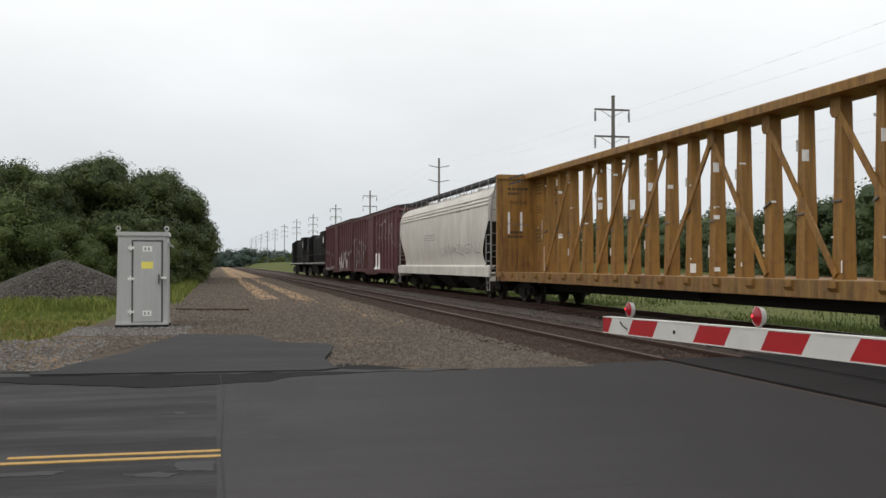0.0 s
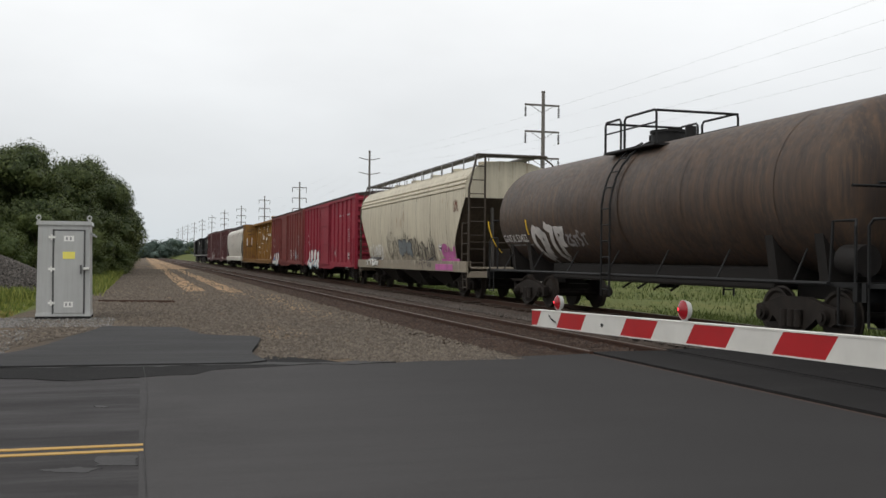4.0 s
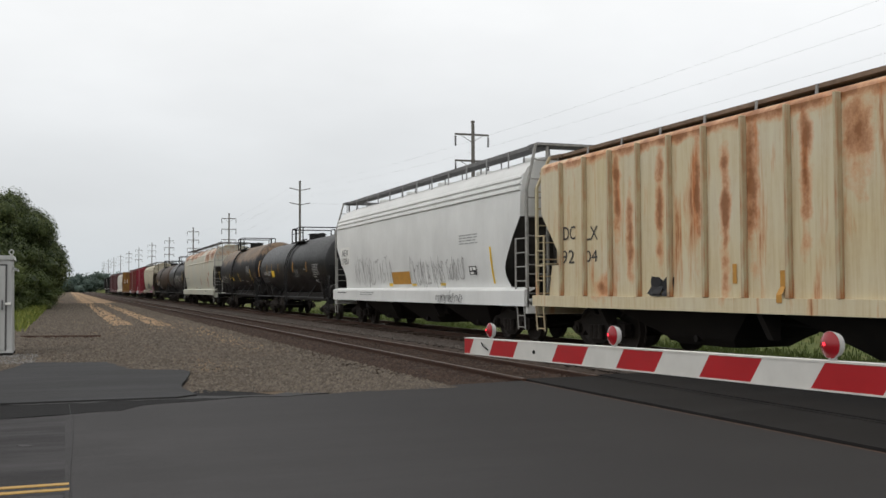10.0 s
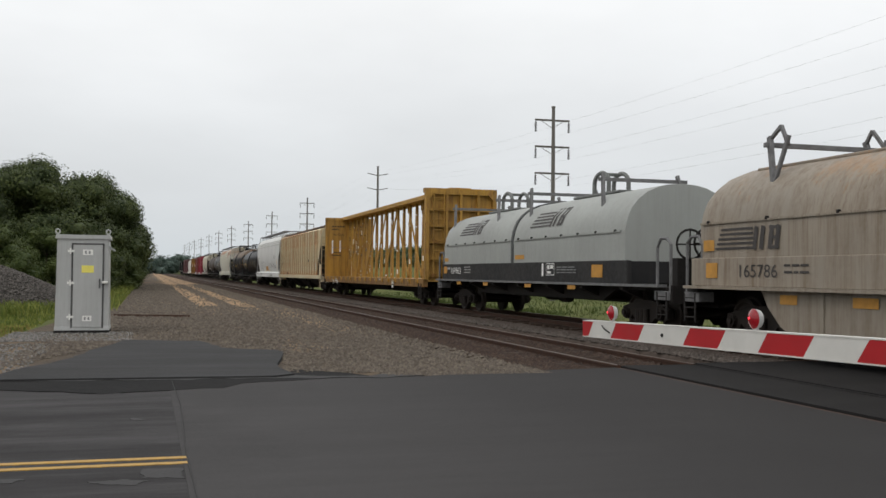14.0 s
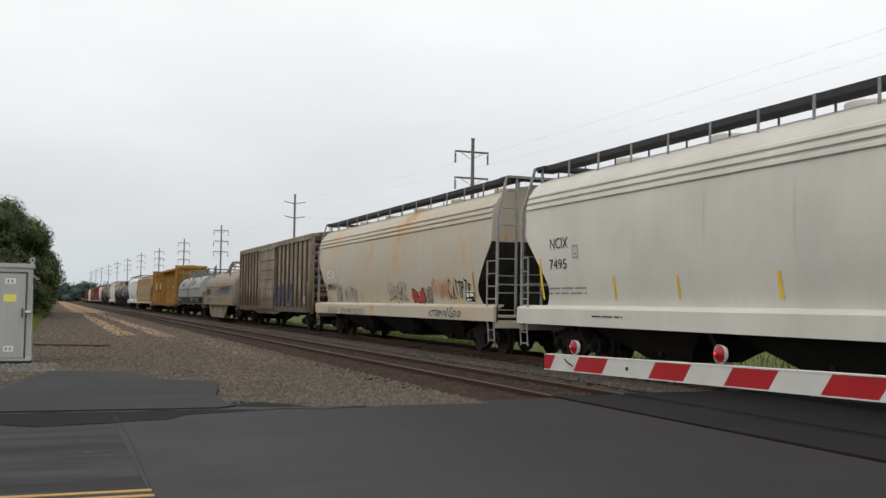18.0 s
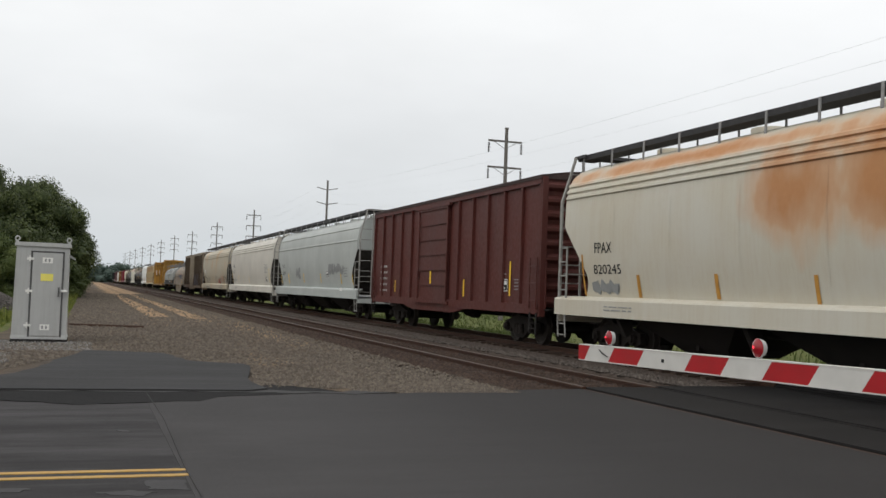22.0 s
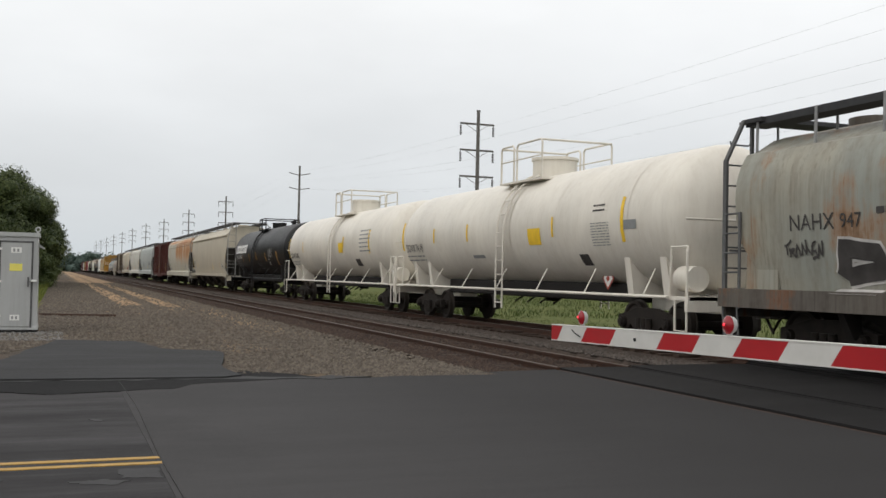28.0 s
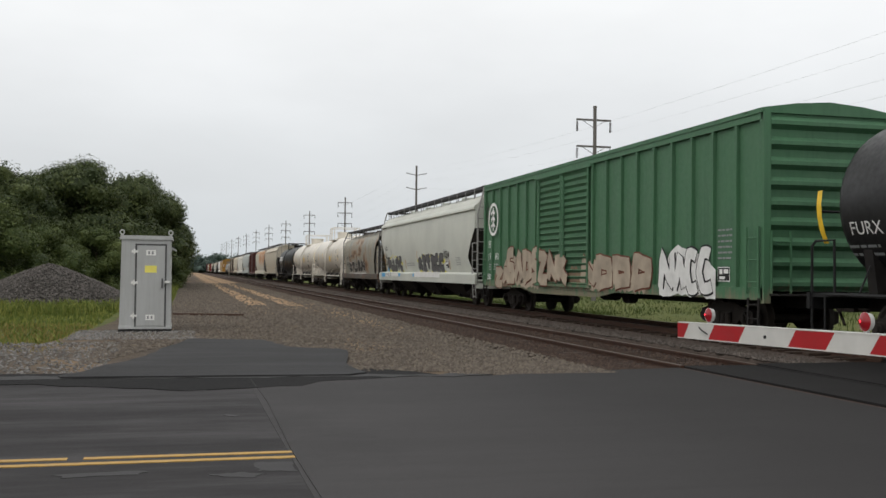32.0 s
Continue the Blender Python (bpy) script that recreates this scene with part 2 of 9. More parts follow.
def earth(name, cols, scales, bump=0.5, rough=0.95, seed=0.0, lanes=()):
    """Loose ground: three colours mixed by noise of three sizes."""
    m, nt, b = graph(name, rough)
    v = coords(nt)
    off = nt.nodes.new("ShaderNodeVectorMath")
    off.operation = "ADD"
    off.inputs[1].default_value = (seed, seed * 1.7, 0)
    nt.links.new(v, off.inputs[0])
    v = off.outputs[0]
    n0, n1, n2 = (fnoise(nt, v, s, 6, 0.65) for s in scales)
    c = blend(nt, remap(nt, n0, 0.38, 0.64), cols[0], cols[1])
    c = blend(nt, arith(nt, "MULTIPLY", remap(nt, n1, 0.45, 0.68), 0.75), c, cols[2])
    c = blend(nt, arith(nt, "MULTIPLY", remap(nt, n2, 0.4, 0.7), 0.45), c, tuple(x * 0.45 for x in cols[0]))
    nt.links.new(c, b.inputs["Base Color"])
    b.inputs["Specular IOR Level"].default_value = 0.1
    relief(nt, b, arith(nt, "ADD", n2, n1), bump, 0.03)
    if lanes:
        # tan dirt: two worn wheel tracks and long blotches
        sep = nt.nodes.new("ShaderNodeSeparateXYZ")
        nt.links.new(coords(nt), sep.inputs[0])
        st = nt.nodes.new("ShaderNodeMapping")
        st.inputs["Scale"].default_value = (0.55, 0.16, 1)
        nt.links.new(v, st.inputs[0])
        edge = remap(nt, fnoise(nt, st.outputs[0], 3.0, 6, 0.65), 0.3, 0.7, -0.7, 0.7)
        whole = arith(nt, "MULTIPLY", remap(nt, fnoise(nt, st.outputs[0], 0.9, 5, 0.6), 0.54, 0.66), 0.6)
        for x0, slope, hw, y0 in lanes:
            d = arith(nt, "ABSOLUTE", arith(nt, "SUBTRACT", arith(nt, "SUBTRACT", sep.outputs[0], x0), arith(nt, "MULTIPLY", sep.outputs[1], slope)), 0.0)
            k = arith(nt, "MULTIPLY", remap(nt, arith(nt, "ADD", d, edge), hw + 0.6, hw - 0.25), remap(nt, fnoise(nt, st.outputs[0], 1.7 + x0 * 0.1, 5, 0.6), 0.32, 0.48))
            whole = arith(nt, "MAXIMUM", whole, arith(nt, "MULTIPLY", k, remap(nt, sep.outputs[1], y0, y0 + 9.0)))
        c = blend(nt, arith(nt, "MULTIPLY", whole, remap(nt, n2, 0.3, 0.7, 1.0, 0.8)), c, blend(nt, n1, (0.42, 0.285, 0.170), (0.29, 0.195, 0.115)))
        nt.links.new(c, b.inputs["Base Color"])
    return m


def stone_mat(name, dark, light):
    m, nt, b = graph(name, 0.9)
    geo = nt.nodes.new("ShaderNodeNewGeometry")
    c = blend(nt, geo.outputs["Random Per Island"], dark, light)
    c = blend(nt, arith(nt, "MULTIPLY", fnoise(nt, coords(nt), 20, 4), 0.5), c, dark)
    nt.links.new(c, b.inputs["Base Color"])
    return m


def leaf_mat(name, dark, light):
    m, nt, b = graph(name, 0.6)
    geo = nt.nodes.new("ShaderNodeNewGeometry")
    n = fnoise(nt, coords(nt), 0.5, 4)
    c = blend(nt, arith(nt, "MULTIPLY", geo.outputs["Random Per Island"], remap(nt, n, 0.3, 0.7, 0.2, 1.1)), dark, light)
    nt.links.new(c, b.inputs["Base Color"])
    b.inputs["Specular IOR Level"].default_value = 0.2
    return m


STEEL_DARK = plain("dark_underframe_steel", (0.016, 0.014, 0.013), 0.75, 0.0, 0.4)
TRUCK = plain("grimy_truck_steel", (0.020, 0.016, 0.0135), 0.8, 0.0, 0.45)
TYRE = plain("wheel_steel", (0.035, 0.029, 0.025), 0.6, 0.2, 0.3)
BLACK = plain("black_shade_paint", (0.012, 0.012, 0.0125), 0.6)
WALKWAY = plain("galvanised_walkway", (0.15, 0.15, 0.152), 0.7, 0.1, 0.3)
YELLOW_STRIP = plain("yellow_reflective_tape", (0.80, 0.52, 0.04), 0.4, 0, 0.12)
ORANGE_STRIP = plain("faded_orange_tape", (0.46, 0.235, 0.05), 0.5, 0, 0.2)
WHITE_INK = plain("white_stencil_paint", (0.75, 0.75, 0.73), 0.6, 0, 0.15)
BLACK_INK = plain("black_stencil_paint", (0.02, 0.02, 0.022), 0.6, 0, 0.15)
SOFT_INK = plain("worn_white_stencil", (0.40, 0.40, 0.39), 0.6, 0, 0.3)
GREY_INK = plain("grey_stencil_paint", (0.25, 0.26, 0.26), 0.6, 0, 0.15)


# ---- mesh tools ----
def box(bm, x0, x1, y0, y1, z0, z1, bev=0.0):
    vs = [bm.verts.new((x, y, z)) for z in (z0, z1) for y in (y0, y1) for x in (x0, x1)]
    fs = [bm.faces.new([vs[i] for i in q]) for q in ((0, 2, 3, 1), (4, 5, 7, 6), (0, 1, 5, 4), (2, 6, 7, 3), (0, 4, 6, 2), (1, 3, 7, 5))]
    if bev:
        es = list({e for f in fs for e in f.edges})
        bmesh.ops.bevel(bm, geom=es, offset=bev, segments=2, affect="EDGES", profile=0.5)


def rod(bm, p, q, r, n=8, r2=None):
    p, q = Vector(p), Vector(q)
    d = (q - p).normalized()
    a = d.orthogonal().normalized()
    b = d.cross(a)
    r2 = r if r2 is None else r2
    rings = []
    for c, rr in ((p, r), (q, r2)):
        rings.append([bm.verts.new(c + rr * (math.cos(k * math.tau / n) * a + math.sin(k * math.tau / n) * b)) for k in range(n)])
    for k in range(n):
        bm.faces.new((rings[0][k], rings[0][(k + 1) % n], rings[1][(k + 1) % n], rings[1][k]))
    bm.faces.new(rings[0][::-1])
    bm.faces.new(rings[1])


def bar(bm, p, q, w, h):
    """A straight flat bar from p to q, w wide and h thick."""
    p, q = Vector(p), Vector(q)
    d = (q - p).normalized()
    up = Vector((1, 0, 0)) if abs(d.x) < 0.7 else Vector((0, 0, 1))
    a = d.cross(up).normalized() * w / 2
    b = d.cross(a).normalized() * h / 2
    rings = [[bm.verts.new(c + s * a + t * b) for s, t in ((-1, -1), (1, -1), (1, 1), (-1, 1))] for c in (p, q)]
    for k in range(4):
        bm.faces.new((rings[0][k], rings[0][(k + 1) % 4], rings[1][(k + 1) % 4], rings[1][k]))
    bm.faces.new(rings[0][::-1])
    bm.faces.new(rings[1])


def pipe(bm, pts, r, n=6):
    """A bent round bar, swept in one piece through the points."""
    pts = [Vector(p) for p in pts]
    rows, side = [], None
    for k, p in enumerate(pts):
        d = (pts[min(k + 1, len(pts) - 1)] - pts[max(k - 1, 0)]).normalized()
        side = d.orthogonal().normalized() if side is None else (side - d * side.dot(d)).normalized()
        b = d.cross(side)
        rows.append([bm.verts.new(p + r * (math.cos(i * math.tau / n) * side + math.sin(i * math.tau / n) * b)) for i in range(n)])
    for a, b in zip(rows, rows[1:]):
        for k in range(n):
            bm.faces.new((a[k], a[(k + 1) % n], b[(k + 1) % n], b[k]))
    bm.faces.new(rows[0][::-1])
    bm.faces.new(rows[-1])


def prism(bm, outline, axis, a, b):
    """An outline in the two other axes, pushed along the axis from a to b."""
    def at(u, v, w):
        return {"x": (w, u, v), "y": (u, w, v), "z": (u, v, w)}[axis]
    r0 = [bm.verts.new(at(u, v, a)) for u, v in outline]
    r1 = [bm.verts.new(at(u, v, b)) for u, v in outline]
    n = len(outline)
    for k in range(n):
        bm.faces.new((r0[k], r0[(k + 1) % n], r1[(k + 1) % n], r1[k]))
    bm.faces.new(r0[::-1])
    bm.faces.new(r1)


def stack(bm, rings, closed=True):
    """Rings of equally many points, joined one to the next."""
    rows = [[bm.verts.new(p) for p in ring] for ring in rings]
    n = len(rows[0])
    for a, b in zip(rows, rows[1:]):
        for k in range(n):
            bm.faces.new((a[k], a[(k + 1) % n], b[(k + 1) % n], b[k]))
    if closed:
        bm.faces.new(rows[0][::-1])
        bm.faces.new(rows[-1])


def mesh_of(bm, mat, smooth=0.0):
    bmesh.ops.recalc_face_normals(bm, faces=bm.faces)
    me = bpy.data.meshes.new("mesh")
    bm.to_mesh(me)
    bm.free()
    if mat:
        me.materials.append(mat)
    if smooth:
        me.polygons.foreach_set("use_smooth", [True] * len(me.polygons))
        me.set_sharp_from_angle(angle=radians(smooth))
    return me


def part(name, bm, mat, parent=None, label="", smooth=0.0):
    ob = new(name, mesh_of(bm, mat, smooth))
    ob.parent = parent
    return tagged(ob, label)


def shared(name, me, parent, loc=(0, 0, 0), turn=0.0, label=""):
    """An object of its own on a mesh that others use too."""
    ob = new(name, me)
    ob.parent, ob.location, ob.rotation_euler = parent, loc, (0, 0, radians(turn))
    return tagged(ob, label)


def thing(name, label, category, group="", kind="", at=(0, 0, 0)):
    ob = new(name)
    ob.empty_display_size = 0.3
    ob.location = at
    return tagged(ob, label, category, group, kind)


def side_text(words, y, z, wide, high, mat, parent, surf, name="lettering", out=0.012):
    """Words on the side that faces -x, reading towards -y from y, on the surface x = -surf(z)."""
    cu = bpy.data.curves.new("letters", "FONT")
    cu.body, cu.size, cu.extrude, cu.resolution_u = words, 1.0, 0.0, 3
    tmp = new("letters", cu)
    bpy.context.view_layer.update()
    me = bpy.data.meshes.new_from_object(tmp.evaluated_get(bpy.context.evaluated_depsgraph_get()))
    bpy.data.objects.remove(tmp)
    xs, zs = [v.co.x for v in me.vertices], [v.co.y for v in me.vertices]
    kx, kz = wide / (max(xs) - min(xs)), high / (max(zs) - min(zs))
    x0, z0 = min(xs), min(zs)
    for v in me.vertices:
        h = z + (v.co.y - z0) * kz
        v.co = (-(surf(h) + out), y - (v.co.x - x0) * kx, h)
    me.materials.clear()
    me.materials.append(mat)
    ob = new(name, me)
    ob.parent = parent
    return ob


def wall_text(words, x, z, wide, high, y, mat, parent, name="lettering"):
    """Words on an upright face that looks towards -y."""
    ob = side_text(words, 0.0, z, wide, high, mat, parent, lambda h: 0.0, name, 0.0)
    for v in ob.data.vertices:
        v.co = (x - v.co.y, y, v.co.z)
    return ob


def panel(bm, y0, y1, z0, z1, surf, out=0.008, steps=4):
    """A thin plate on the -x side, following the surface."""
    rows = []
    for k in range(steps + 1):
        z = z0 + (z1 - z0) * k / steps
        rows.append([bm.verts.new((-(surf(z) + out), y, z)) for y in (y0, y1)])
    for a, b in zip(rows, rows[1:]):
        bm.faces.new((a[0], a[1], b[1], b[0]))


def side_panel(name, y0, y1, z0, z1, mat, parent, surf, out=0.008, label=""):
    bm = bmesh.new()
    panel(bm, y0, y1, z0, z1, surf, out)
    return part(name, bm, mat, parent, label)


def small_print(y, z, w, h, rows, mat, parent, surf, seed=0, name="stencil_block"):
    """Lines of writing too small to read, as plain bars."""
    rng = random.Random(seed)
    bm = bmesh.new()
    step = h / rows
    for k in range(rows):
        top = z - k * step
        y0 = y
        while y0 > y - w * 0.95:
            ln = w * rng.uniform(0.12, 0.35)
            y1 = max(y - w, y0 - ln)
            panel(bm, y0, y1, top - step * 0.34, top, surf, 0.009, 1)
            y0 = y1 - w * 0.05
    return tagged(part(name, bm, mat, parent), kind="stuff")


def ribbon(bm, pts, width, surf, out):
    """A painted stroke through (y, z) points."""
    prev = None
    for k, (y, z) in enumerate(pts):
        a = pts[max(0, k - 1)]
        b = pts[min(len(pts) - 1, k + 1)]
        d = Vector((b[0] - a[0], b[1] - a[1]))
        if d.length < 1e-6:
            continue
        d.normalize()
        nx, nz = -d.y * width / 2, d.x * width / 2
        pair = [bm.verts.new((-(surf(z + s * nz) + out + 0.00016 * k), y + s * nx, z + s * nz)) for s in (-1, 1)]
        if prev:
            bm.faces.new((prev[0], prev[1], pair[1], pair[0]))
        prev = pair


# strokes of loose sprayed signs, in a unit square
SIGNS = (((0, 0), (0.1, 1), (0.9, 0.1), (1, 1)), ((0.1, 1), (0, 0.1), (0.5, 0), (0.9, 0.2), (1, 1)), ((0, 0), (0.5, 1), (0.7, 0.5), (1, 0)), ((0.9, 0.9), (0.3, 1), (0, 0.5), (0.3, 0), (0.9, 0.1)), ((0, 1), (0.95, 0.95), (0.1, 0.05), (1, 0)), ((0.05, 0), (0.1, 1), (0.8, 0.9), (0.7, 0.5), (0.1, 0.45)), ((0.9, 0.95), (0.2, 0.9), (0.15, 0.55), (0.85, 0.45), (0.8, 0.05), (0, 0)), ((0, 0), (0.1, 1), (0.15, 0.5), (0.9, 0.9), (0.3, 0.5), (1, 0)), ((0.1, 0), (0.1, 1), (0.9, 0.8), (0.9, 0.2), (0.1, 0)), ((0.5, 0), (0.5, 0.9), (0, 0.95), (1, 1)))


def scrawl(y, z, w, h, n, mat, parent, surf, seed, width=0.035, out=0.016, name="graffiti", label=""):
    """Sprayed line writing: loose angular signs in a row, some joined by a swash."""
    rng = random.Random(seed)
    step = w / n
    made = None
    for k in range(n):
        bm = bmesh.new()
        y0 = y - step * k
        lean, size, lift = rng.uniform(-0.1, 0.3), rng.uniform(0.7, 1.0), rng.uniform(0, 0.2)
        line = [(u + rng.uniform(-0.2, 0.2), v + rng.uniform(-0.16, 0.16)) for u, v in rng.choice(SIGNS)]
        if rng.random() < 0.6:
            line.append((line[-1][0] + rng.uniform(0.2, 0.5), line[-1][1] + rng.uniform(-0.15, 0.3)))
        pts = stroke(line)
        ribbon(bm, [(y0 - step * 0.88 * (u + lean * v * 0.4), z + h * (lift * 0.5 + v * size * 0.95)) for u, v in pts], width, surf, out)
        made = part(name, bm, mat, parent, label)
    return made


def stroke(line, wide=0.07):
    """Points along a bent line through the corners of a sign."""
    pts = []
    for p, q in zip(line, line[1:]):
        for i in range(5):
            u = i / 5
            bow = wide * math.sin(math.pi * u)
            pts.append((p[0] + (q[0] - p[0]) * u + bow * (q[1] - p[1]), p[1] + (q[1] - p[1]) * u - bow * (q[0] - p[0])))
    return pts + [line[-1]]


def block_letters(y, z, w, h, n, fill, line, parent, surf, seed, name="graffiti", label=""):
    """Sprayed fat letters: thick crowded strokes with an outline."""
    rng = random.Random(seed)
    step = w / n
    fat = min(step * 0.42, h * 0.36)
    for k in range(n):
        bl = bmesh.new()
        sign = [(u + rng.uniform(-0.1, 0.1), v + rng.uniform(-0.06, 0.06)) for u, v in rng.choice(SIGNS)]
        pts = [(y - step * (k + 0.06 + 0.88 * u), z + fat * 0.5 + (h - fat) * min(1.0, max(0.0, v))) for u, v in stroke(sign, 0.05)]
        ribbon(bl, pts, fat + 0.09, surf, 0.010 + 0.002 * (k % 3))
        o = part(name, bl, line, parent, label)
        bf = bmesh.new()
        ribbon(bf, pts, fat, surf, 0.021 + 0.002 * (k % 3))
        part("fill", bf, fill, o)
    return o


# ---- railway vehicles: origin on the rail head, +y ahead, -x towards the road ----
def wheel_mesh():
    bm = bmesh.new()
    prof = ((0.0, -0.02), (0.10, -0.05), (0.14, -0.05), (0.15, -0.015), (0.36, -0.02), (0.40, -0.065), (0.455, -0.065), (0.46, 0.05), (0.495, 0.06), (0.495, 0.085), (0.40, 0.085), (0.15, 0.03), (0.0, 0.03))
    n = 24
    rows = [[bm.verts.new((x, r * math.cos(k * math.tau / n), r * math.sin(k * math.tau / n))) for k in range(n)] for r, x in prof if r > 0]
    for a, b in zip(rows, rows[1:]):
        for k in range(n):
            bm.faces.new((a[k], a[(k + 1) % n], b[(k + 1) % n], b[k]))
    bm.faces.new(rows[0])
    bm.faces.new(rows[-1])
    return mesh_of(bm, TYRE, 30)


def side_frame_mesh():
    bm = bmesh.new()
    arch = ((-1.12, 0.60), (-1.12, 0.36), (-0.98, 0.30), (-0.72, 0.30), (-0.62, 0.42), (-0.42, 0.28), (-0.22, 0.16), (0.22, 0.16), (0.42, 0.28), (0.62, 0.42), (0.72, 0.30), (0.98, 0.30), (1.12, 0.36), (1.12, 0.60), (0.72, 0.68), (0.35, 0.78), (-0.35, 0.78), (-0.72, 0.68))
    prism(bm, arch, "x", -0.07, 0.07)
    for y in (-0.2, 0, 0.2):
        rod(bm, (-0.12, y, 0.26), (-0.12, y, 0.56), 0.075, 10)
    for y in (-0.87, 0.87):
        rod(bm, (-0.16, y, 0.46), (0.1, y, 0.46), 0.13, 12)
        rod(bm, (-0.2, y, 0.46), (-0.16, y, 0.46), 0.08, 10)
    return mesh_of(bm, TRUCK, 40)


def bolster_mesh():
    bm = bmesh.new()
    prism(bm, ((-1.05, 0.5), (-0.5, 0.38), (0.5, 0.38), (1.05, 0.5), (1.05, 0.68), (-1.05, 0.68)), "y", -0.2, 0.2)
    rod(bm, (0, 0, 0.66), (0, 0, 0.86), 0.2, 12)
    for y in (-0.87, 0.87):
        rod(bm, (-0.95, y, 0.46), (0.95, y, 0.46), 0.085, 10)
    for y in (-0.42, 0.42):
        box(bm, -0.85, 0.85, y - 0.05, y + 0.05, 0.32, 0.42)
    return mesh_of(bm, TRUCK, 40)


def coupler_mesh():
    bm = bmesh.new()
    box(bm, -0.1, 0.1, 0.0, 0.55, 0.72, 0.92)
    prism(bm, ((-0.2, 0.5), (0.2, 0.5), (0.24, 0.72), (0.1, 0.86), (0.04, 0.7), (-0.08, 0.72), (-0.16, 0.84), (-0.26, 0.7)), "z", 0.68, 0.96)
    rod(bm, (0.0, 0.3, 0.72), (0.18, 0.75, 0.42), 0.03, 6)
    return mesh_of(bm, TRUCK)


WHEEL, FRAME_SIDE, BOLSTER, COUPLER = wheel_mesh(), side_frame_mesh(), bolster_mesh(), coupler_mesh()


def running_gear(car, half, inset):
    """Two trucks and two couplers; half: half the length over the end sills."""
    for y in (half - inset, inset - half):
        t = shared("truck", BOLSTER, car, (0, y, 0))
        for s in (-1, 1):
            shared("side_frame", FRAME_SIDE, t, (s * 1.0, 0, 0), 0 if s < 0 else 180)
            for dy in (-0.87, 0.87):
                shared("wheel", WHEEL, t, (s * 0.76, dy, 0.46), 0 if s < 0 else 180)
    shared("coupler", COUPLER, car, (0, half, 0))
    shared("coupler", COUPLER, car, (0, -half, 0), 180)


def ladder(parent, x, y, z0, z1, wide, mat, along="y", rungs=None, name="ladder"):
    bm = bmesh.new()
    n = rungs or max(2, int((z1 - z0) / 0.42))
    d = Vector((0, wide, 0)) if along == "y" else Vector((wide, 0, 0))
    a, b = Vector((x, y, z0)), Vector((x, y, z1))
    for p in (Vector(), d):
        bar(bm, a + p, b + p, 0.05, 0.03)
    for k in range(n):
        z = z0 + (k + 0.5) * (z1 - z0) / n
        rod(bm, (x, y, z), Vector((x, y, z)) + d, 0.016, 6)
    return part(name, bm, mat, parent)


def strips(car, ys, z, surf, mat=None, h=0.48, w=0.1):
    for y in ys:
        side_panel("reflector_strip", y + w / 2, y - w / 2, z, z + h, mat or YELLOW_STRIP, car, surf, 0.012)


def brake_gear(car, half):
    bm = bmesh.new()
    rod(bm, (0.5, half * 0.28, 0.75), (0.5, half * 0.28 - 0.9, 0.75), 0.22, 12)
    rod(bm, (-0.7, -half * 0.2, 0.7), (-0.7, -half * 0.2 + 0.5, 0.7), 0.14, 10)
    pipe(bm, [(-0.4, half - 1, 0.72), (-0.4, -half + 1, 0.72)], 0.03)
    part("brake_gear", bm, STEEL_DARK, car)


def hose(car, y):
    bm = bmesh.new()
    s = 1 if y > 0 else -1
    pipe(bm, [(0.35, y, 0.8), (0.37, y + s * 0.2, 0.62), (0.3, y + s * 0.4, 0.42), (0.15, y + s * 0.5, 0.4)], 0.028)
    part("air_hose", bm, BLACK, car)


# Grating colour darkened to include the shadow between board and roof.
SHADED_BOARD = plain("shaded_grating", (0.045, 0.045, 0.047), 0.75, 0.1, 0.3)
STAND = plain("galvanised_stand", (0.26, 0.26, 0.26), 0.6, 0.1, 0.3)
SPRAY_PRINT = plain("faded_black_print", (0.07, 0.05, 0.03), 0.7, 0, 0.3)
POCKET = plain("grimy_pocket_steel", (0.022, 0.019, 0.017), 0.8, 0, 0.5, 2)
LADDER_GREY = plain("dull_grey_ladder", (0.27, 0.265, 0.25), 0.65, 0, 0.3)
# Grime plus the shade of the end recess, both put into one dark colour.
SLOPE_SHADE_GRIME = plain("shaded_grimy_slope", (0.060, 0.056, 0.052), 0.8, 0, 0.5, 1.5)
HOPPER_PROFILE = ((1.12, 1.36, 1.15), (1.35, 1.42, 1.22), (1.55, 1.465, 1.38), (1.72, 1.50, 1.47), (1.9, 1.53, 1.46), (2.05, 1.555, 1.36), (2.3, 1.585, 1.14), (2.65, 1.61, 0.82), (3.0, 1.62, 0.47), (3.16, 1.62, 0.34), (3.7, 1.60, 0.34), (4.0, 1.56, 0.34), (4.2, 1.50, 0.34), (4.38, 1.40, 0.34), (4.56, 1.18, 0.34), (4.70, 0.8, 0.34), (4.76, 0.4, 0.34))
BULGE_PROFILE = ((1.12, 1.36, 1.75), (1.35, 1.42, 1.75), (1.62, 1.48, 1.75), (1.9, 1.53, 1.72), (2.1, 1.56, 1.6), (2.3, 1.585, 1.4), (2.65, 1.61, 1.06), (3.0, 1.62, 0.75), (3.3, 1.62, 0.48), (3.48, 1.61, 0.34), (3.7, 1.60, 0.34), (4.0, 1.56, 0.34), (4.2, 1.50, 0.34), (4.38, 1.40, 0.34), (4.56, 1.18, 0.34), (4.70, 0.8, 0.34), (4.76, 0.4, 0.34))
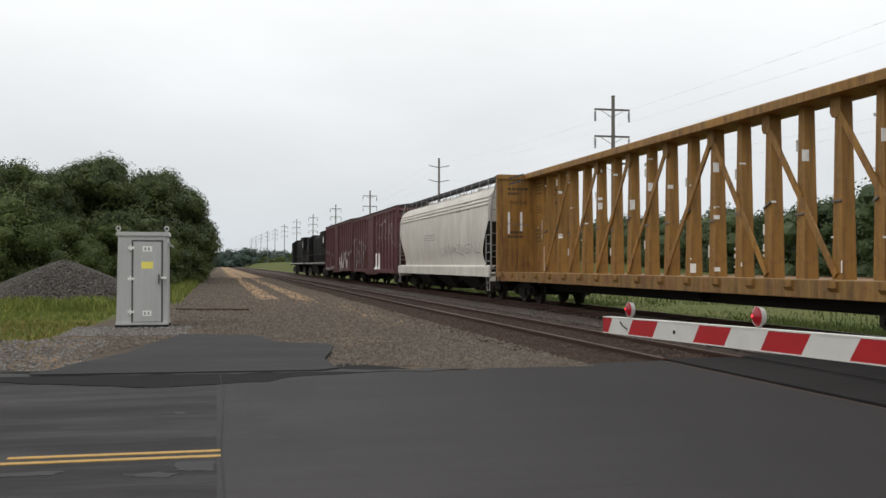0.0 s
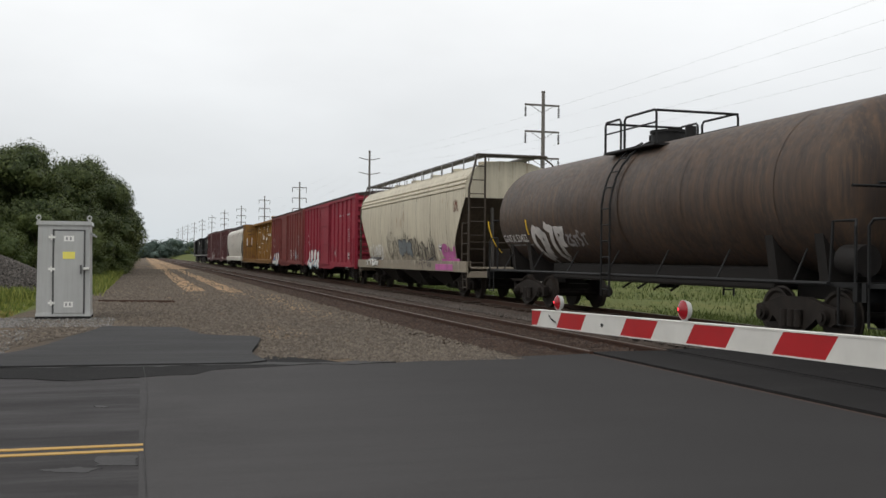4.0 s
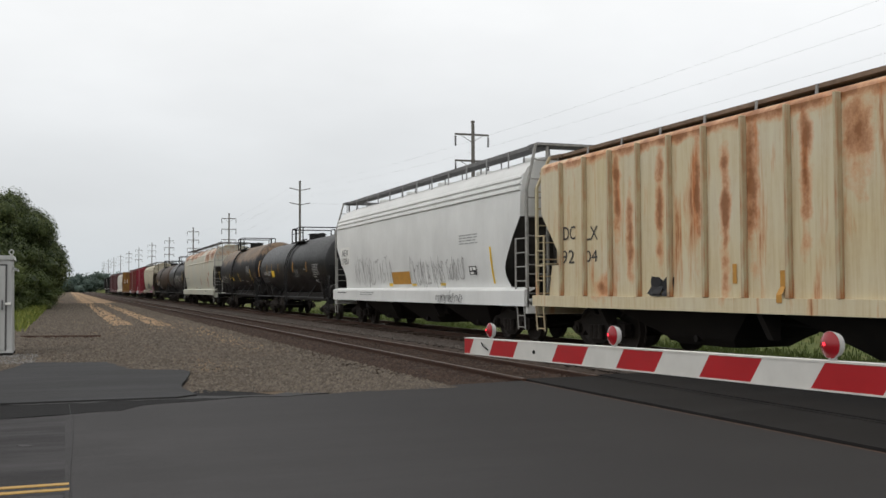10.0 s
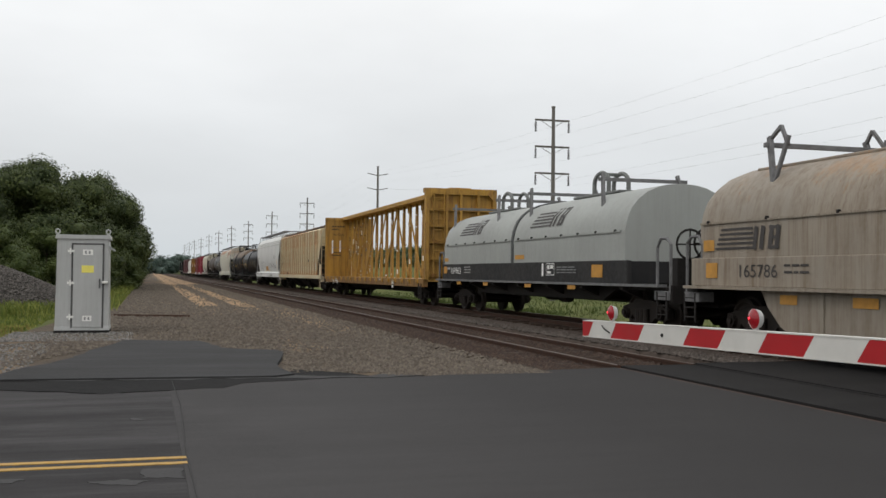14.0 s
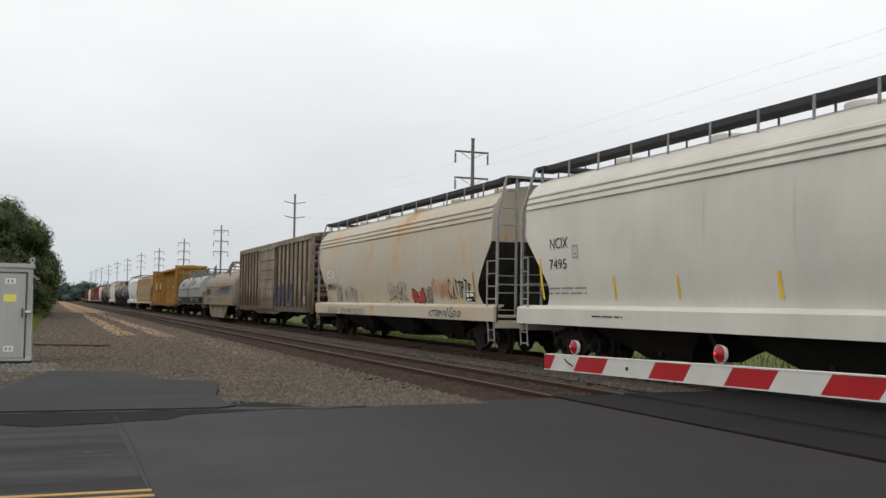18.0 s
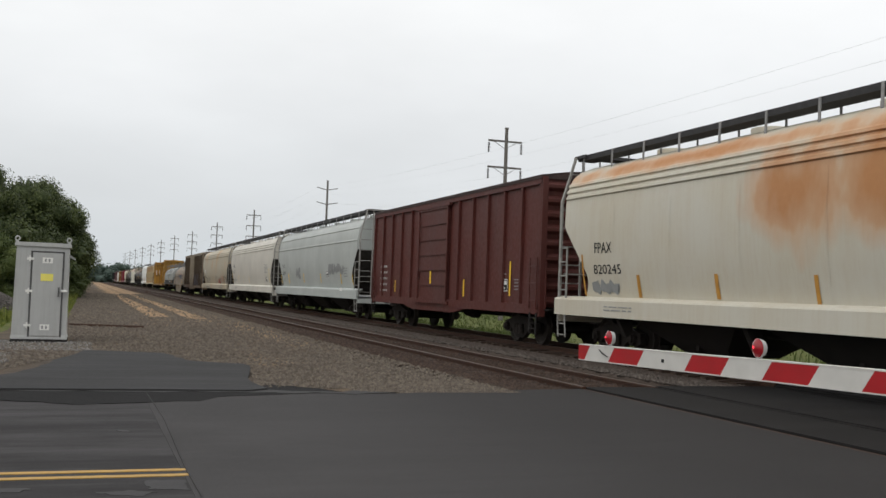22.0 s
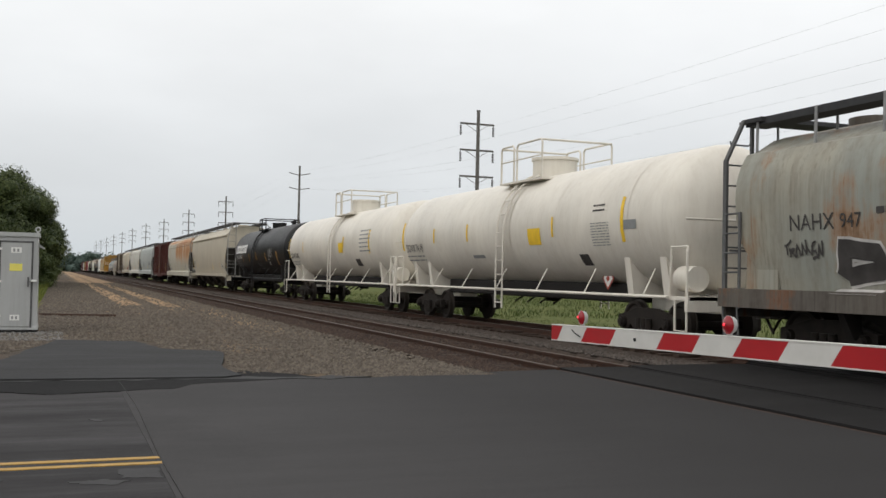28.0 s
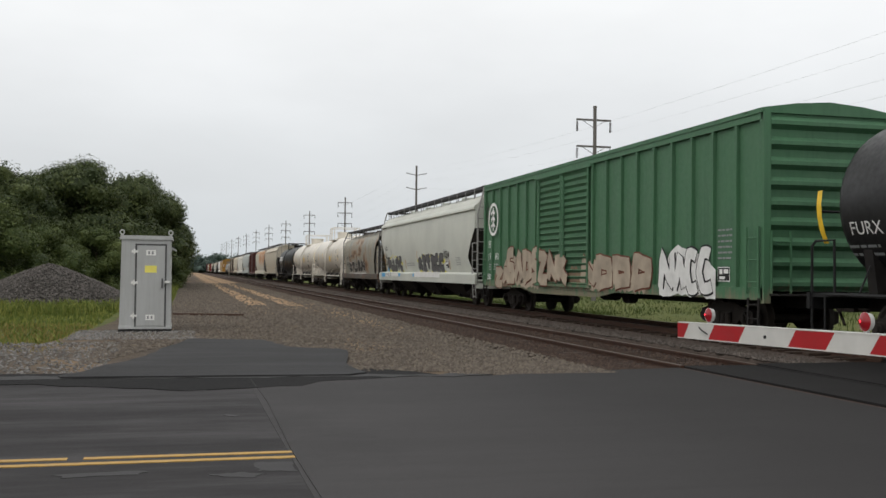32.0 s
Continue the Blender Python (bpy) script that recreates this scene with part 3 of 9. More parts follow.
TRAPEZE_PROFILE = ((1.12, 1.36, 0.8), (1.35, 1.42, 0.98), (1.62, 1.48, 1.22), (1.9, 1.53, 1.45), (2.05, 1.555, 1.5), (2.3, 1.585, 1.3), (2.65, 1.61, 0.95), (3.0, 1.62, 0.58), (3.22, 1.62, 0.34), (3.7, 1.60, 0.34), (4.0, 1.56, 0.34), (4.2, 1.50, 0.34), (4.38, 1.40, 0.34), (4.56, 1.18, 0.34), (4.70, 0.8, 0.34), (4.76, 0.4, 0.34))


def profile_surf(profile):
    zs, xs = [p[0] for p in profile], [p[1] for p in profile]
    return lambda z: float(np.interp(z, zs, xs)) if z > 1.28 else 1.682


def eave(car, half, style, mat, surf):
    """Pressed ridges or a rounded lip along the top of both sides."""
    if style == "ribbed":
        rows = [[(0.0, z), (0.045, z + 0.025), (0.04, z + 0.085), (0.0, z + 0.125)] for z in (3.80, 3.955, 4.11)]
    elif style == "lip":
        rows = [[(0.0, 3.98), (0.10, 4.0), (0.115, 4.08), (0.075, 4.17), (0.0, 4.26)]]
    else:
        rows = [[(0.0, z), (0.035, z + 0.02), (0.03, z + 0.05), (0.0, z + 0.075)] for z in (3.55, 4.12)]
    for row in rows:
        for s in (-1, 1):
            bm = bmesh.new()
            prism(bm, [(s * (surf(z) + o), z) for o, z in row] + [(s * (surf(row[0][1]) - 0.05), row[0][1] + 0.03)], "y", 0.37 - half, half - 0.37)
            part("eave_ridge", bm, mat, car)


def hopper_end(car, e, half, deck, mat, tank):
    """Ladders, grab rails and posts at one end of a covered hopper."""
    y, top = e * (half - 0.05), min(3.8, deck - 0.75)
    bm = bmesh.new()
    bar(bm, (-1.57, y, 0.9), (-1.57, y, top), 0.10, 0.05)
    bar(bm, (-1.57, y, top - 0.02), (-1.26, y - e * 0.1, deck - 0.02), 0.08, 0.05)
    bar(bm, (-1.0, y, 0.95), (-1.0, y, deck - 0.1), 0.07, 0.05)
    lad = part("end_ladder", bm, mat, car)
    n = 8
    for k in range(n):
        z = 1.25 + k * (deck - 0.45 - 1.25) / (n - 1)
        x = -1.57 + max(0.0, z - top) * 0.3
        bm = bmesh.new()
        pipe(bm, [(x, y, z + 0.05), (x + 0.05, y + e * 0.05, z), (-1.05, y + e * 0.05, z), (-1.0, y, z + 0.05)], 0.017, 5)
        part("rung", bm, mat, lad)
    bm = bmesh.new()
    yy = e * (half - 0.56)
    bar(bm, (-1.64, yy, 0.9), (-1.64, yy, 2.62), 0.055, 0.03)
    for k in range(5):
        z = 1.2 + k * 0.35
        rod(bm, (-1.64, yy, z), (-1.60, y, z), 0.017, 6)
    part("side_ladder", bm, mat, car)
    bm = bmesh.new()
    for q in (e * (half - 0.1), e * (half - 0.5)):
        bar(bm, (-1.64, q, 0.98), (-1.6, q, 0.36), 0.045, 0.02)
    for z in (0.42, 0.7):
        rod(bm, (-1.61, e * (half - 0.1), z), (-1.61, e * (half - 0.5), z), 0.017, 6)
    part("step", bm, mat, car)
    bm = bmesh.new()
    pipe(bm, [(1.6, e * (half - 0.12), 0.95), (1.6, e * (half - 0.12), deck - 0.7), (1.5, e * (half - 0.16), deck - 0.3), (1.15, e * (half - 0.3), deck)], 0.03)
    part("grab_rail", bm, mat, car)
    for s in (-1, 1):
        bm = bmesh.new()
        bar(bm, (s * 0.62, e * (half - 0.3), 1.05), (s * 0.62, e * (half - 0.4), 3.15), 0.13, 0.08)
        part("end_post", bm, SLOPE_SHADE_GRIME, car)
    bm = bmesh.new()
    pipe(bm, [(-1.5, e * (half - 0.1), 1.95), (1.5, e * (half - 0.1), 1.95)], 0.02)
    part("cross_rail", bm, mat, car)
    bm = bmesh.new()
    box(bm, -0.5, 0.1, e * (half - 0.7) - 0.25, e * (half - 0.7) + 0.25, 1.05, 1.75, 0.04)
    rod(bm, (0.45, e * (half - 0.9), 1.06), (0.45, e * (half - 0.9), 1.6), 0.16, 12)
    part("brake_valve", bm, TRUCK, car)
    if e < 0 and tank:
        bm = bmesh.new()
        rod(bm, (-1.2, e * (half - 0.75), 1.5), (-0.3, e * (half - 0.75), 1.5), 0.2, 14)
        part("air_reservoir", bm, mat, car, "", 40)


def covered_hopper(label, length, body_mat, group="freight train", sill_mat=None, end_mat=None, profile=HOPPER_PROFILE, ribs=0, pockets=3, deck=4.98, weld=True, light_rail=None, eaves="ribbed", slope_mat=None, seam_mat=None, sill=(0.93, 1.40), board=(0.13, None), pocket_mat=None, rib_mat=None, tank=False, low_panel=False):
    car = thing("covered_hopper", label, "freight car", group)
    sill_mat, end_mat, half = sill_mat or body_mat, end_mat or LADDER_GREY, length / 2
    surf = profile_surf(profile)
    bm, rows = bmesh.new(), []
    for z, x, dy, *front in profile:
        h = half - dy
        g = half - front[0] if front else h
        ring = [(-x, -h, z), (-x, -h / 3, z), (-x, g / 3, z), (-x, g, z), (x, g, z), (x, g / 3, z), (x, -h / 3, z), (x, -h, z)]
        rows.append([bm.verts.new(p) for p in ring])
    for i, (a, b) in enumerate(zip(rows, rows[1:])):
        for k in range(8):
            if k not in (3, 7) or profile[i][2] < 0.42:
                bm.faces.new((a[k], a[(k + 1) % 8], b[(k + 1) % 8], b[k]))
    bm.faces.new(rows[-1])
    part("body", bm, body_mat, car, "", 38)
    joint = next(q for q in profile if q[2] < 0.42)
    barrel = len(profile[0]) > 3
    for e in (-1, 1):
        bm = bmesh.new()
        z1, x1, d1 = joint[0], joint[1] - 0.04, joint[3] if e > 0 and barrel else joint[2]
        lows = [(1.08, 1.33, d1 + 2.5), (1.9, 1.5, d1 + 1.5), (z1 - 0.35, x1, d1 + 0.33), (z1, x1, d1 + 0.01)]
        stack(bm, [[(-x, e * (half - d), z), (x, e * (half - d), z), (x, e * (half - d - 0.08), z), (-x, e * (half - d - 0.08), z)] for z, x, d in lows])
        part("slope_sheet", bm, slope_mat or SLOPE_SHADE_GRIME, car, "", 30)
    top = profile[-1][0]
    if eaves:
        eave(car, half, eaves, body_mat, surf)
    if weld:
        for k in range(1, 8):
            y = half - 0.5 - k * (length - 1) / 8
            side_panel("weld_seam", y + 0.012, y - 0.012, 1.4, 3.8, seam_mat or body_mat, car, surf, 0.01)
    if ribs:
        bm = bmesh.new()
        box(bm, -0.05, 0.05, -0.04, 0.04, 1.2, 4.22, 0.012)
        me = mesh_of(bm, rib_mat or body_mat)
        for k in range(ribs + 1):
            y = half - 1.45 - k * (length - 2.9) / ribs
            shared("rib", me, car, (-1.65, y, 0))
            shared("rib", me, car, (1.65, y, 0))
    low, high = sill
    for s in (-1, 1):
        bm = bmesh.new()
        q = [(1.56, low), (1.68, low), (1.68, high - 0.09), (1.655, high - 0.055), (1.5, high), (1.38, high), (1.38, high - 0.04), (1.56, high - 0.12)] if high > 1.3 else [(1.5, low), (1.68, low), (1.68, high), (1.5, high)]
        prism(bm, [(s * u, v) for u, v in q], "y", -half, half)
        part("side_sill", bm, sill_mat, car)
    bm = bmesh.new()
    box(bm, -0.25, 0.25, -half + 0.1, half - 0.1, 0.72, 1.1)
    part("centre_sill", bm, STEEL_DARK, car)
    span = length - 5.6
    for k in range(pockets):
        y, w = span / 2 - (k + 0.5) * span / pockets, span / pockets / 2
        bm = bmesh.new()
        stack(bm, [[(-a, y - b, z), (-a, y + b, z), (a, y + b, z), (a, y - b, z)] for a, b, z in ((0.6, w * 0.34, 0.26), (0.8, w * 0.42, 0.42), (1.46, w * 0.94, 1.08))])
        rod(bm, (-0.85, y, 0.4), (0.85, y, 0.4), 0.07, 8)
        part("outlet_pocket", bm, pocket_mat or POCKET, car)
        bm = bmesh.new()
        prism(bm, [(-1.5, 0.96), (-1.25, 0.5), (-1.1, 0.5), (-1.1, 0.96)], "y", y + w - 0.12, y + w + 0.02)
        part("outlet_bracket", bm, POCKET, car)
    for e in (-1, 1):
        bm = bmesh.new()
        box(bm, -1.55, 1.55, min(e * half, e * (half - 1.6)), max(e * half, e * (half - 1.6)), 0.96, 1.06, 0.015)
        box(bm, -1.6, 1.6, min(e * half, e * (half - 0.12)), max(e * half, e * (half - 0.12)), 0.75, 1.12, 0.015)
        part("end_platform", bm, sill_mat, car)
        hopper_end(car, e, half, deck, end_mat, tank)
        if low_panel:
            q = [(e * (half - 1.42), 1.06), (e * (half - 0.55), 1.06), (e * (half - 0.55), 1.25), (e * (half - 0.7), low_panel), (e * (half - 1.42), low_panel)]
            bm = bmesh.new()
            prism(bm, q, "x", -1.5, -1.46)
            part("corner_plate", bm, body_mat, car)
    run = light_rail or STAND
    for s in (-1, 1):
        bm = bmesh.new()
        # the default depth also stands for the shadow under the board
        box(bm, min(s * 0.72, s * 1.18), max(s * 0.72, s * 1.18), -half + 0.1, half - 0.1, deck - board[0], deck)
        part("running_board", bm, board[1] or SHADED_BOARD, car)
        n = int(length / 1.45)
        for k in range(n + 1):
            y = half - 0.45 - k * (length - 0.9) / n
            bm = bmesh.new()
            bar(bm, (s * 1.19, y, deck), (s * 1.2, y, surf_top(profile, 1.2)), 0.06, 0.02)
            part("board_stand", bm, run, car)
            bm = bmesh.new()
            bar(bm, (s * 0.74, y, deck - 0.03), (s * 0.74, y, surf_top(profile, 0.74)), 0.05, 0.02)
            part("board_stand", bm, run, car)
    for e in (-1, 1):
        bm = bmesh.new()
        box(bm, -1.25, 1.25, e * (half - 0.35) - 0.28, e * (half - 0.35) + 0.28, deck - 0.08, deck)
        cross = part("end_board", bm, board[1] or SHADED_BOARD, car)
        bm = bmesh.new()
        bar(bm, (-1.26, e * (half - 0.06), deck - 0.05), (1.26, e * (half - 0.06), deck - 0.05), 0.1, 0.04)
        part("board_edge", bm, end_mat, cross)
    for k in range(5):
        bm = bmesh.new()
        y = length * (0.36 - 0.18 * k)
        rod(bm, (0, y, top - 0.02), (0, y, top + 0.16), 0.42, 16)
        part("hatch", bm, sill_mat, car, "", 40)
    brake_gear(car, half)
    running_gear(car, half, 2.1)
    hose(car, half)
    return car, surf


def surf_top(profile, x):
    """Height of the roof at a distance x from the middle."""
    up = [(p[1], p[0]) for p in profile if p[0] > 3.3][::-1]
    return float(np.interp(x, [a for a, _ in up], [b for _, b in up]))


def boxcar(label, length, mat, ribs=14, height=4.9, floor=0.72, door=(2.2, -1.0), double=False, group="freight train", roof_mat=None, louvre=False, round_rib=False, door_mat=None, end_mat=None, rib_mat=None):
    """door: y of its two edges."""
    car = thing("boxcar", label, "freight car", group)
    half = length / 2
    def surf(z):
        return 1.505 if z > floor + 0.43 else 1.585
    bm = bmesh.new()
    box(bm, -1.5, 1.5, -half + 0.05, half - 0.05, floor + 0.35, height - 0.18)
    part("body", bm, mat, car)
    bm = bmesh.new()
    prism(bm, [(-1.6, height - 0.2), (-1.6, height - 0.1), (-0.8, height + 0.02), (0, height + 0.08), (0.8, height + 0.02), (1.6, height - 0.1), (1.6, height - 0.2)], "y", -half, half)
    for k in range(int(length / 1.2)):
        y = -half + 0.6 + k * 1.2
        prism(bm, [(-1.6, height - 0.1), (-0.8, height + 0.03), (0, height + 0.10), (0.8, height + 0.03), (1.6, height - 0.1), (1.6, height - 0.16), (-1.6, height - 0.16)], "y", y - 0.04, y + 0.04)
    part("roof", bm, roof_mat or mat, car)
    for s in (-1, 1):
        bm = bmesh.new()
        box(bm, s * 1.53 - 0.05, s * 1.53 + 0.05, -half, half, height - 0.34, height - 0.2)
        part("top_rail", bm, mat, car)
        bm = bmesh.new()
        box(bm, s * 1.52 - 0.06, s * 1.52 + 0.06, -half, half, floor + 0.16, floor + 0.42)
        prism(bm, [(door[1] - 1.8, floor + 0.16), (door[1] - 0.5, floor), (door[0] + 0.5, floor), (door[0] + 1.8, floor + 0.16)], "x", s * 1.5, s * 1.56)
        part("side_sill", bm, mat, car)
    bm = bmesh.new()
    if round_rib:
        rod(bm, (0, 0, floor + 0.42), (0, 0, height - 0.34), 0.075, 8)
    else:
        box(bm, -0.055, 0.055, -0.045, 0.045, floor + 0.42, height - 0.34)
    rib = mesh_of(bm, rib_mat or mat)
    gap = length / ribs
    ys = [half - 0.06 - k * (length - 0.12) / ribs for k in range(ribs + 1)]
    for y in ys:
        if not door[1] - 0.1 < y < door[0] + 0.1:
            shared("rib", rib, car, (-1.53, y, 0))
            shared("rib", rib, car, (1.53, y, 0))
    leaves = [(door[0], (door[0] + door[1]) / 2 + 0.03), ((door[0] + door[1]) / 2 - 0.03, door[1])] if double else [door]
    for s in (-1, 1):
        for a, b in leaves:
            bm = bmesh.new()
            box(bm, s * 1.56 - 0.03, s * 1.56 + 0.03, b, a, floor + 0.34, height - 0.4)
            d = part("sliding_door", bm, door_mat or mat, car)
            bm = bmesh.new()
            n = 17 if louvre else 6
            for k in range(n + 1):
                z = floor + 0.38 + k * (height - floor - 0.84) / n
                if louvre:
                    prism(bm, [(s * 1.58, z - 0.09), (s * 1.66, z), (s * 1.58, z + 0.03)], "y", b + 0.05, a - 0.05)
                else:
                    box(bm, s * 1.60 - 0.03, s * 1.60 + 0.03, b + 0.03, a - 0.03, z - 0.035, z + 0.035)
            for y in (a - 0.05, b + 0.05):
                box(bm, s * 1.6 - 0.035, s * 1.6 + 0.035, y - 0.05, y + 0.05, floor + 0.34, height - 0.4)
            part("door_rib", bm, door_mat or mat, d)
            bm = bmesh.new()
            rod(bm, (s * 1.66, a - 0.25, floor + 0.5), (s * 1.66, a - 0.25, height - 0.6), 0.025, 6)
            box(bm, s * 1.66 - 0.04, s * 1.66 + 0.04, a - 0.32, a - 0.1, 1.9, 2.1)
            part("lock_bar", bm, door_mat or mat, d)
        for z in (floor + 0.3, height - 0.38):
            bm = bmesh.new()
            box(bm, s * 1.6 - 0.05, s * 1.6 + 0.05, door[1] - 0.2, door[0] + 0.2, z - 0.04, z + 0.04)
            part("door_track", bm, mat, car)
    for e in (-1, 1):
        n = 9
        for k in range(n):
            bm = bmesh.new()
            z = floor + 0.5 + k * (height - floor - 0.9) / (n - 1)
            prism(bm, [(e * (half - 0.06), z - 0.14), (e * (half + 0.07), z - 0.04), (e * (half + 0.07), z + 0.04), (e * (half - 0.06), z + 0.14)], "x", -1.42, 1.42)
            part("end_corrugation", bm, end_mat or mat, car)
        for s in (-1, 1):
            bm = bmesh.new()
            box(bm, s * 1.5 - 0.08, s * 1.5 + 0.08, e * half - 0.06, e * half + 0.06, floor + 0.1, height - 0.15)
            part("corner_post", bm, mat, car)
        ladder(car, -1.63, e * (half - 0.08) - 0.22 - e * 0.22, floor + 0.3, 2.2 if e > 0 else 2.4, 0.44, mat)
        ladder(car, 1.63, e * (half - 0.08) - 0.22 - e * 0.22, floor + 0.3, 2.3, 0.44, mat)
        ladder(car, -1.45 if e < 0 else 1.0, e * (half + 0.13), floor + 0.3, 2.3, 0.45, mat, "x")
        ladder(car, -1.6, e * (half - 0.3) - 0.2, 0.35, floor + 0.2, 0.4, STEEL_DARK, rungs=2, name="step")
        bm = bmesh.new()
        box(bm, -1.45, 1.45, e * (half + 0.22) - 0.16, e * (half + 0.22) + 0.16, 0.98, 1.02)
        part("end_platform", bm, STEEL_DARK, car)
    bm = bmesh.new()
    box(bm, -0.28, 0.28, -half + 0.05, half - 0.05, 0.7, 1.05)
    for k in range(8):
        y = -half + 1.5 + k * (length - 3) / 7
        box(bm, -1.45, 1.45, y - 0.08, y + 0.08, 0.85, 1.05)
    part("underframe", bm, STEEL_DARK, car)
    brake_gear(car, half)
    running_gear(car, half, 2.3)
    hose(car, half)
    return car, surf


TANK_R, TANK_Z = 1.53, 2.70


def tank_surf(z):
    return math.sqrt(max(0.0, TANK_R ** 2 - (z - TANK_Z) ** 2))


def tank_car(label, length, mat, rail_mat=None, group="freight train", dome="low", platform=2.6, rise=0.58, head_mat=None, jacket=True, ladder_side=True, frame_mat=None, centre=0.0, vents=False):
    car = thing("tank_car", label, "freight car", group)
    rail_mat, half = rail_mat or BLACK, length / 2
    frame_mat = frame_mat or STEEL_DARK
    n = 40
    prof = [(half - 0.62 + 0.62 * math.cos(a), TANK_R * math.sin(a)) for a in [i * math.pi / 2 / 8 for i in range(1, 9)]]
    ring_y = [(y, r) for y, r in prof] + [(-y, r) for y, r in prof[::-1]]
    bm = bmesh.new()
    stack(bm, [[(r * math.cos(k * math.tau / n), y, TANK_Z + r * math.sin(k * math.tau / n)) for k in range(n)] for y, r in ring_y])
    part("tank", bm, mat, car, "", 50)
    if jacket:
        for k in range(-2, 3):
            bm = bmesh.new()
            y = k * length / 5.2 if k else centre
            w = 0.012 if k else 0.35
            rr = TANK_R + (0.012 if k else 0.02)
            rings = []
            for yy in (y - w, y + w):
                rings.append([(rr * math.cos(i * math.tau / n), yy, TANK_Z + rr * math.sin(i * math.tau / n)) for i in range(n)])
            stack(bm, rings, False)
            part("jacket_band", bm, mat, car, "", 30)
    base = TANK_Z + TANK_R
    bm = bmesh.new()
    if dome == "high":
        rod(bm, (0, centre, base - 0.1), (0, centre, base + 0.42), 0.62, 24)
        rod(bm, (0, centre, base + 0.42), (0, centre, base + 0.5), 0.66, 24)
    else:
        rod(bm, (0, centre, base - 0.1), (0, centre, base + 0.22), 0.42, 20)
        rod(bm, (0, centre, base + 0.22), (0, centre, base + 0.28), 0.46, 20)
        for y, r in ((centre - 1.0, 0.13), (centre + 0.8, 0.1)):
            bv = bmesh.new()
            rod(bv, (0, y, base - 0.05), (0, y, base + 0.27), r, 10)
            part("valve", bv, rail_mat, car, "", 40)
    part("manway", bm, mat if dome == "high" else rail_mat, car, "", 40)
    if vents:
        bm = bmesh.new()
        rod(bm, (0, -half * 0.42, base - 0.05), (0, -half * 0.42, base + 0.18), 0.13, 10)
        rod(bm, (0, -half * 0.42, base + 0.12), (0, -half * 0.42, base + 0.22), 0.2, 10)
        part("safety_valve", bm, rail_mat, car)
    p = platform / 2
    bm = bmesh.new()
    for s in (-1, 1):
        box(bm, s * 0.85 - 0.25, s * 0.85 + 0.25, centre - p, centre + p, base - 0.22, base - 0.17)
        for y in (centre - p + 0.1, centre + p - 0.1):
            bar(bm, (s * 0.7, y, base - 0.2), (s * 0.75, y, base - 0.4), 0.08, 0.06)
    part("platform", bm, rail_mat, car)
    for s in (-1, 1):
        x = s * 1.05
        for a, b in ((centre + p, centre + p * 0.35), (centre + p * 0.2, centre - p)):
            pts = [(x, a, base - 0.2), (x, a, base + rise - 0.08), (x, a - 0.08, base + rise), (x, b + 0.08, base + rise), (x, b, base + rise - 0.08), (x, b, base - 0.2)]
            bm = bmesh.new()
            pipe(bm, pts, 0.03)
            part("hand_rail", bm, rail_mat, car)
        bm = bmesh.new()
        pipe(bm, [(x, centre + p, base + rise / 2), (x, centre - p, base + rise / 2)], 0.02)
        part("hand_rail", bm, rail_mat, car)
    for y in (centre + p, centre - p):
        bm = bmesh.new()
        pipe(bm, [(-1.05, y, base + rise - 0.02), (1.05, y, base + rise - 0.02)], 0.03)
        part("hand_rail", bm, rail_mat, car)
    if ladder_side:
        for s in (-1, 1):
            bm = bmesh.new()
            for dy in (-0.22, 0.22):
                pts = [(s * 1.66, centre + dy, 0.55), (s * 1.66, centre + dy, 2.7)]
                pts += [(s * (TANK_R + 0.1) * math.cos(a), centre + dy, TANK_Z + (TANK_R + 0.1) * math.sin(a)) for a in [0.2 * i for i in range(1, 7)]]
                pipe(bm, pts, 0.026)
            for k in range(6):
                z = 0.7 + k * 0.38
                rod(bm, (s * 1.66, centre - 0.22, z), (s * 1.66, centre + 0.22, z), 0.018, 6)
            for a in (0.25, 0.5, 0.75, 1.0):
                q = (s * (TANK_R + 0.1) * math.cos(a), TANK_Z + (TANK_R + 0.1) * math.sin(a))
                rod(bm, (q[0], centre - 0.22, q[1]), (q[0], centre + 0.22, q[1]), 0.018, 6)
            part("ladder", bm, rail_mat, car)
    for s in (-1, 1):
        bm = bmesh.new()
        pipe(bm, [(s * 1.62, half - 0.3, 1.05), (s * 1.62, 0.3 - half, 1.05)], 0.035, 8)
        for k in range(7):
            y = half - 1.2 - k * (length - 2.4) / 6
            pipe(bm, [(s * 1.62, y, 1.05), (s * 1.2, y + 0.2, 1.62)], 0.018)
        part("side_rail", bm, rail_mat, car)
    for e in (-1, 1):
        bm = bmesh.new()
        y0, y1 = sorted((e * (half - 2.9), e * (half + 0.35)))
        box(bm, -0.3, 0.3, y0, y1, 0.72, 1.1)
        for y in (e * (half - 1.0), e * (half - 2.4)):
            prism(bm, [(-1.15, 1.0), (1.15, 1.0), (1.3, 2.0), (0.6, 1.35), (-0.6, 1.35), (-1.3, 2.0)], "y", y - 0.12, y + 0.12)
        part("stub_sill", bm, frame_mat, car)
        bm = bmesh.new()
        y0, y1 = sorted((e * (half - 0.35), e * (half + 0.35)))
        box(bm, -1.55, 1.55, y0, y1, 1.0, 1.07)
        box(bm, -1.6, 1.6, e * (half + 0.3) - 0.05, e * (half + 0.3) + 0.05, 0.78, 1.08)
        part("end_platform", bm, rail_mat, car)
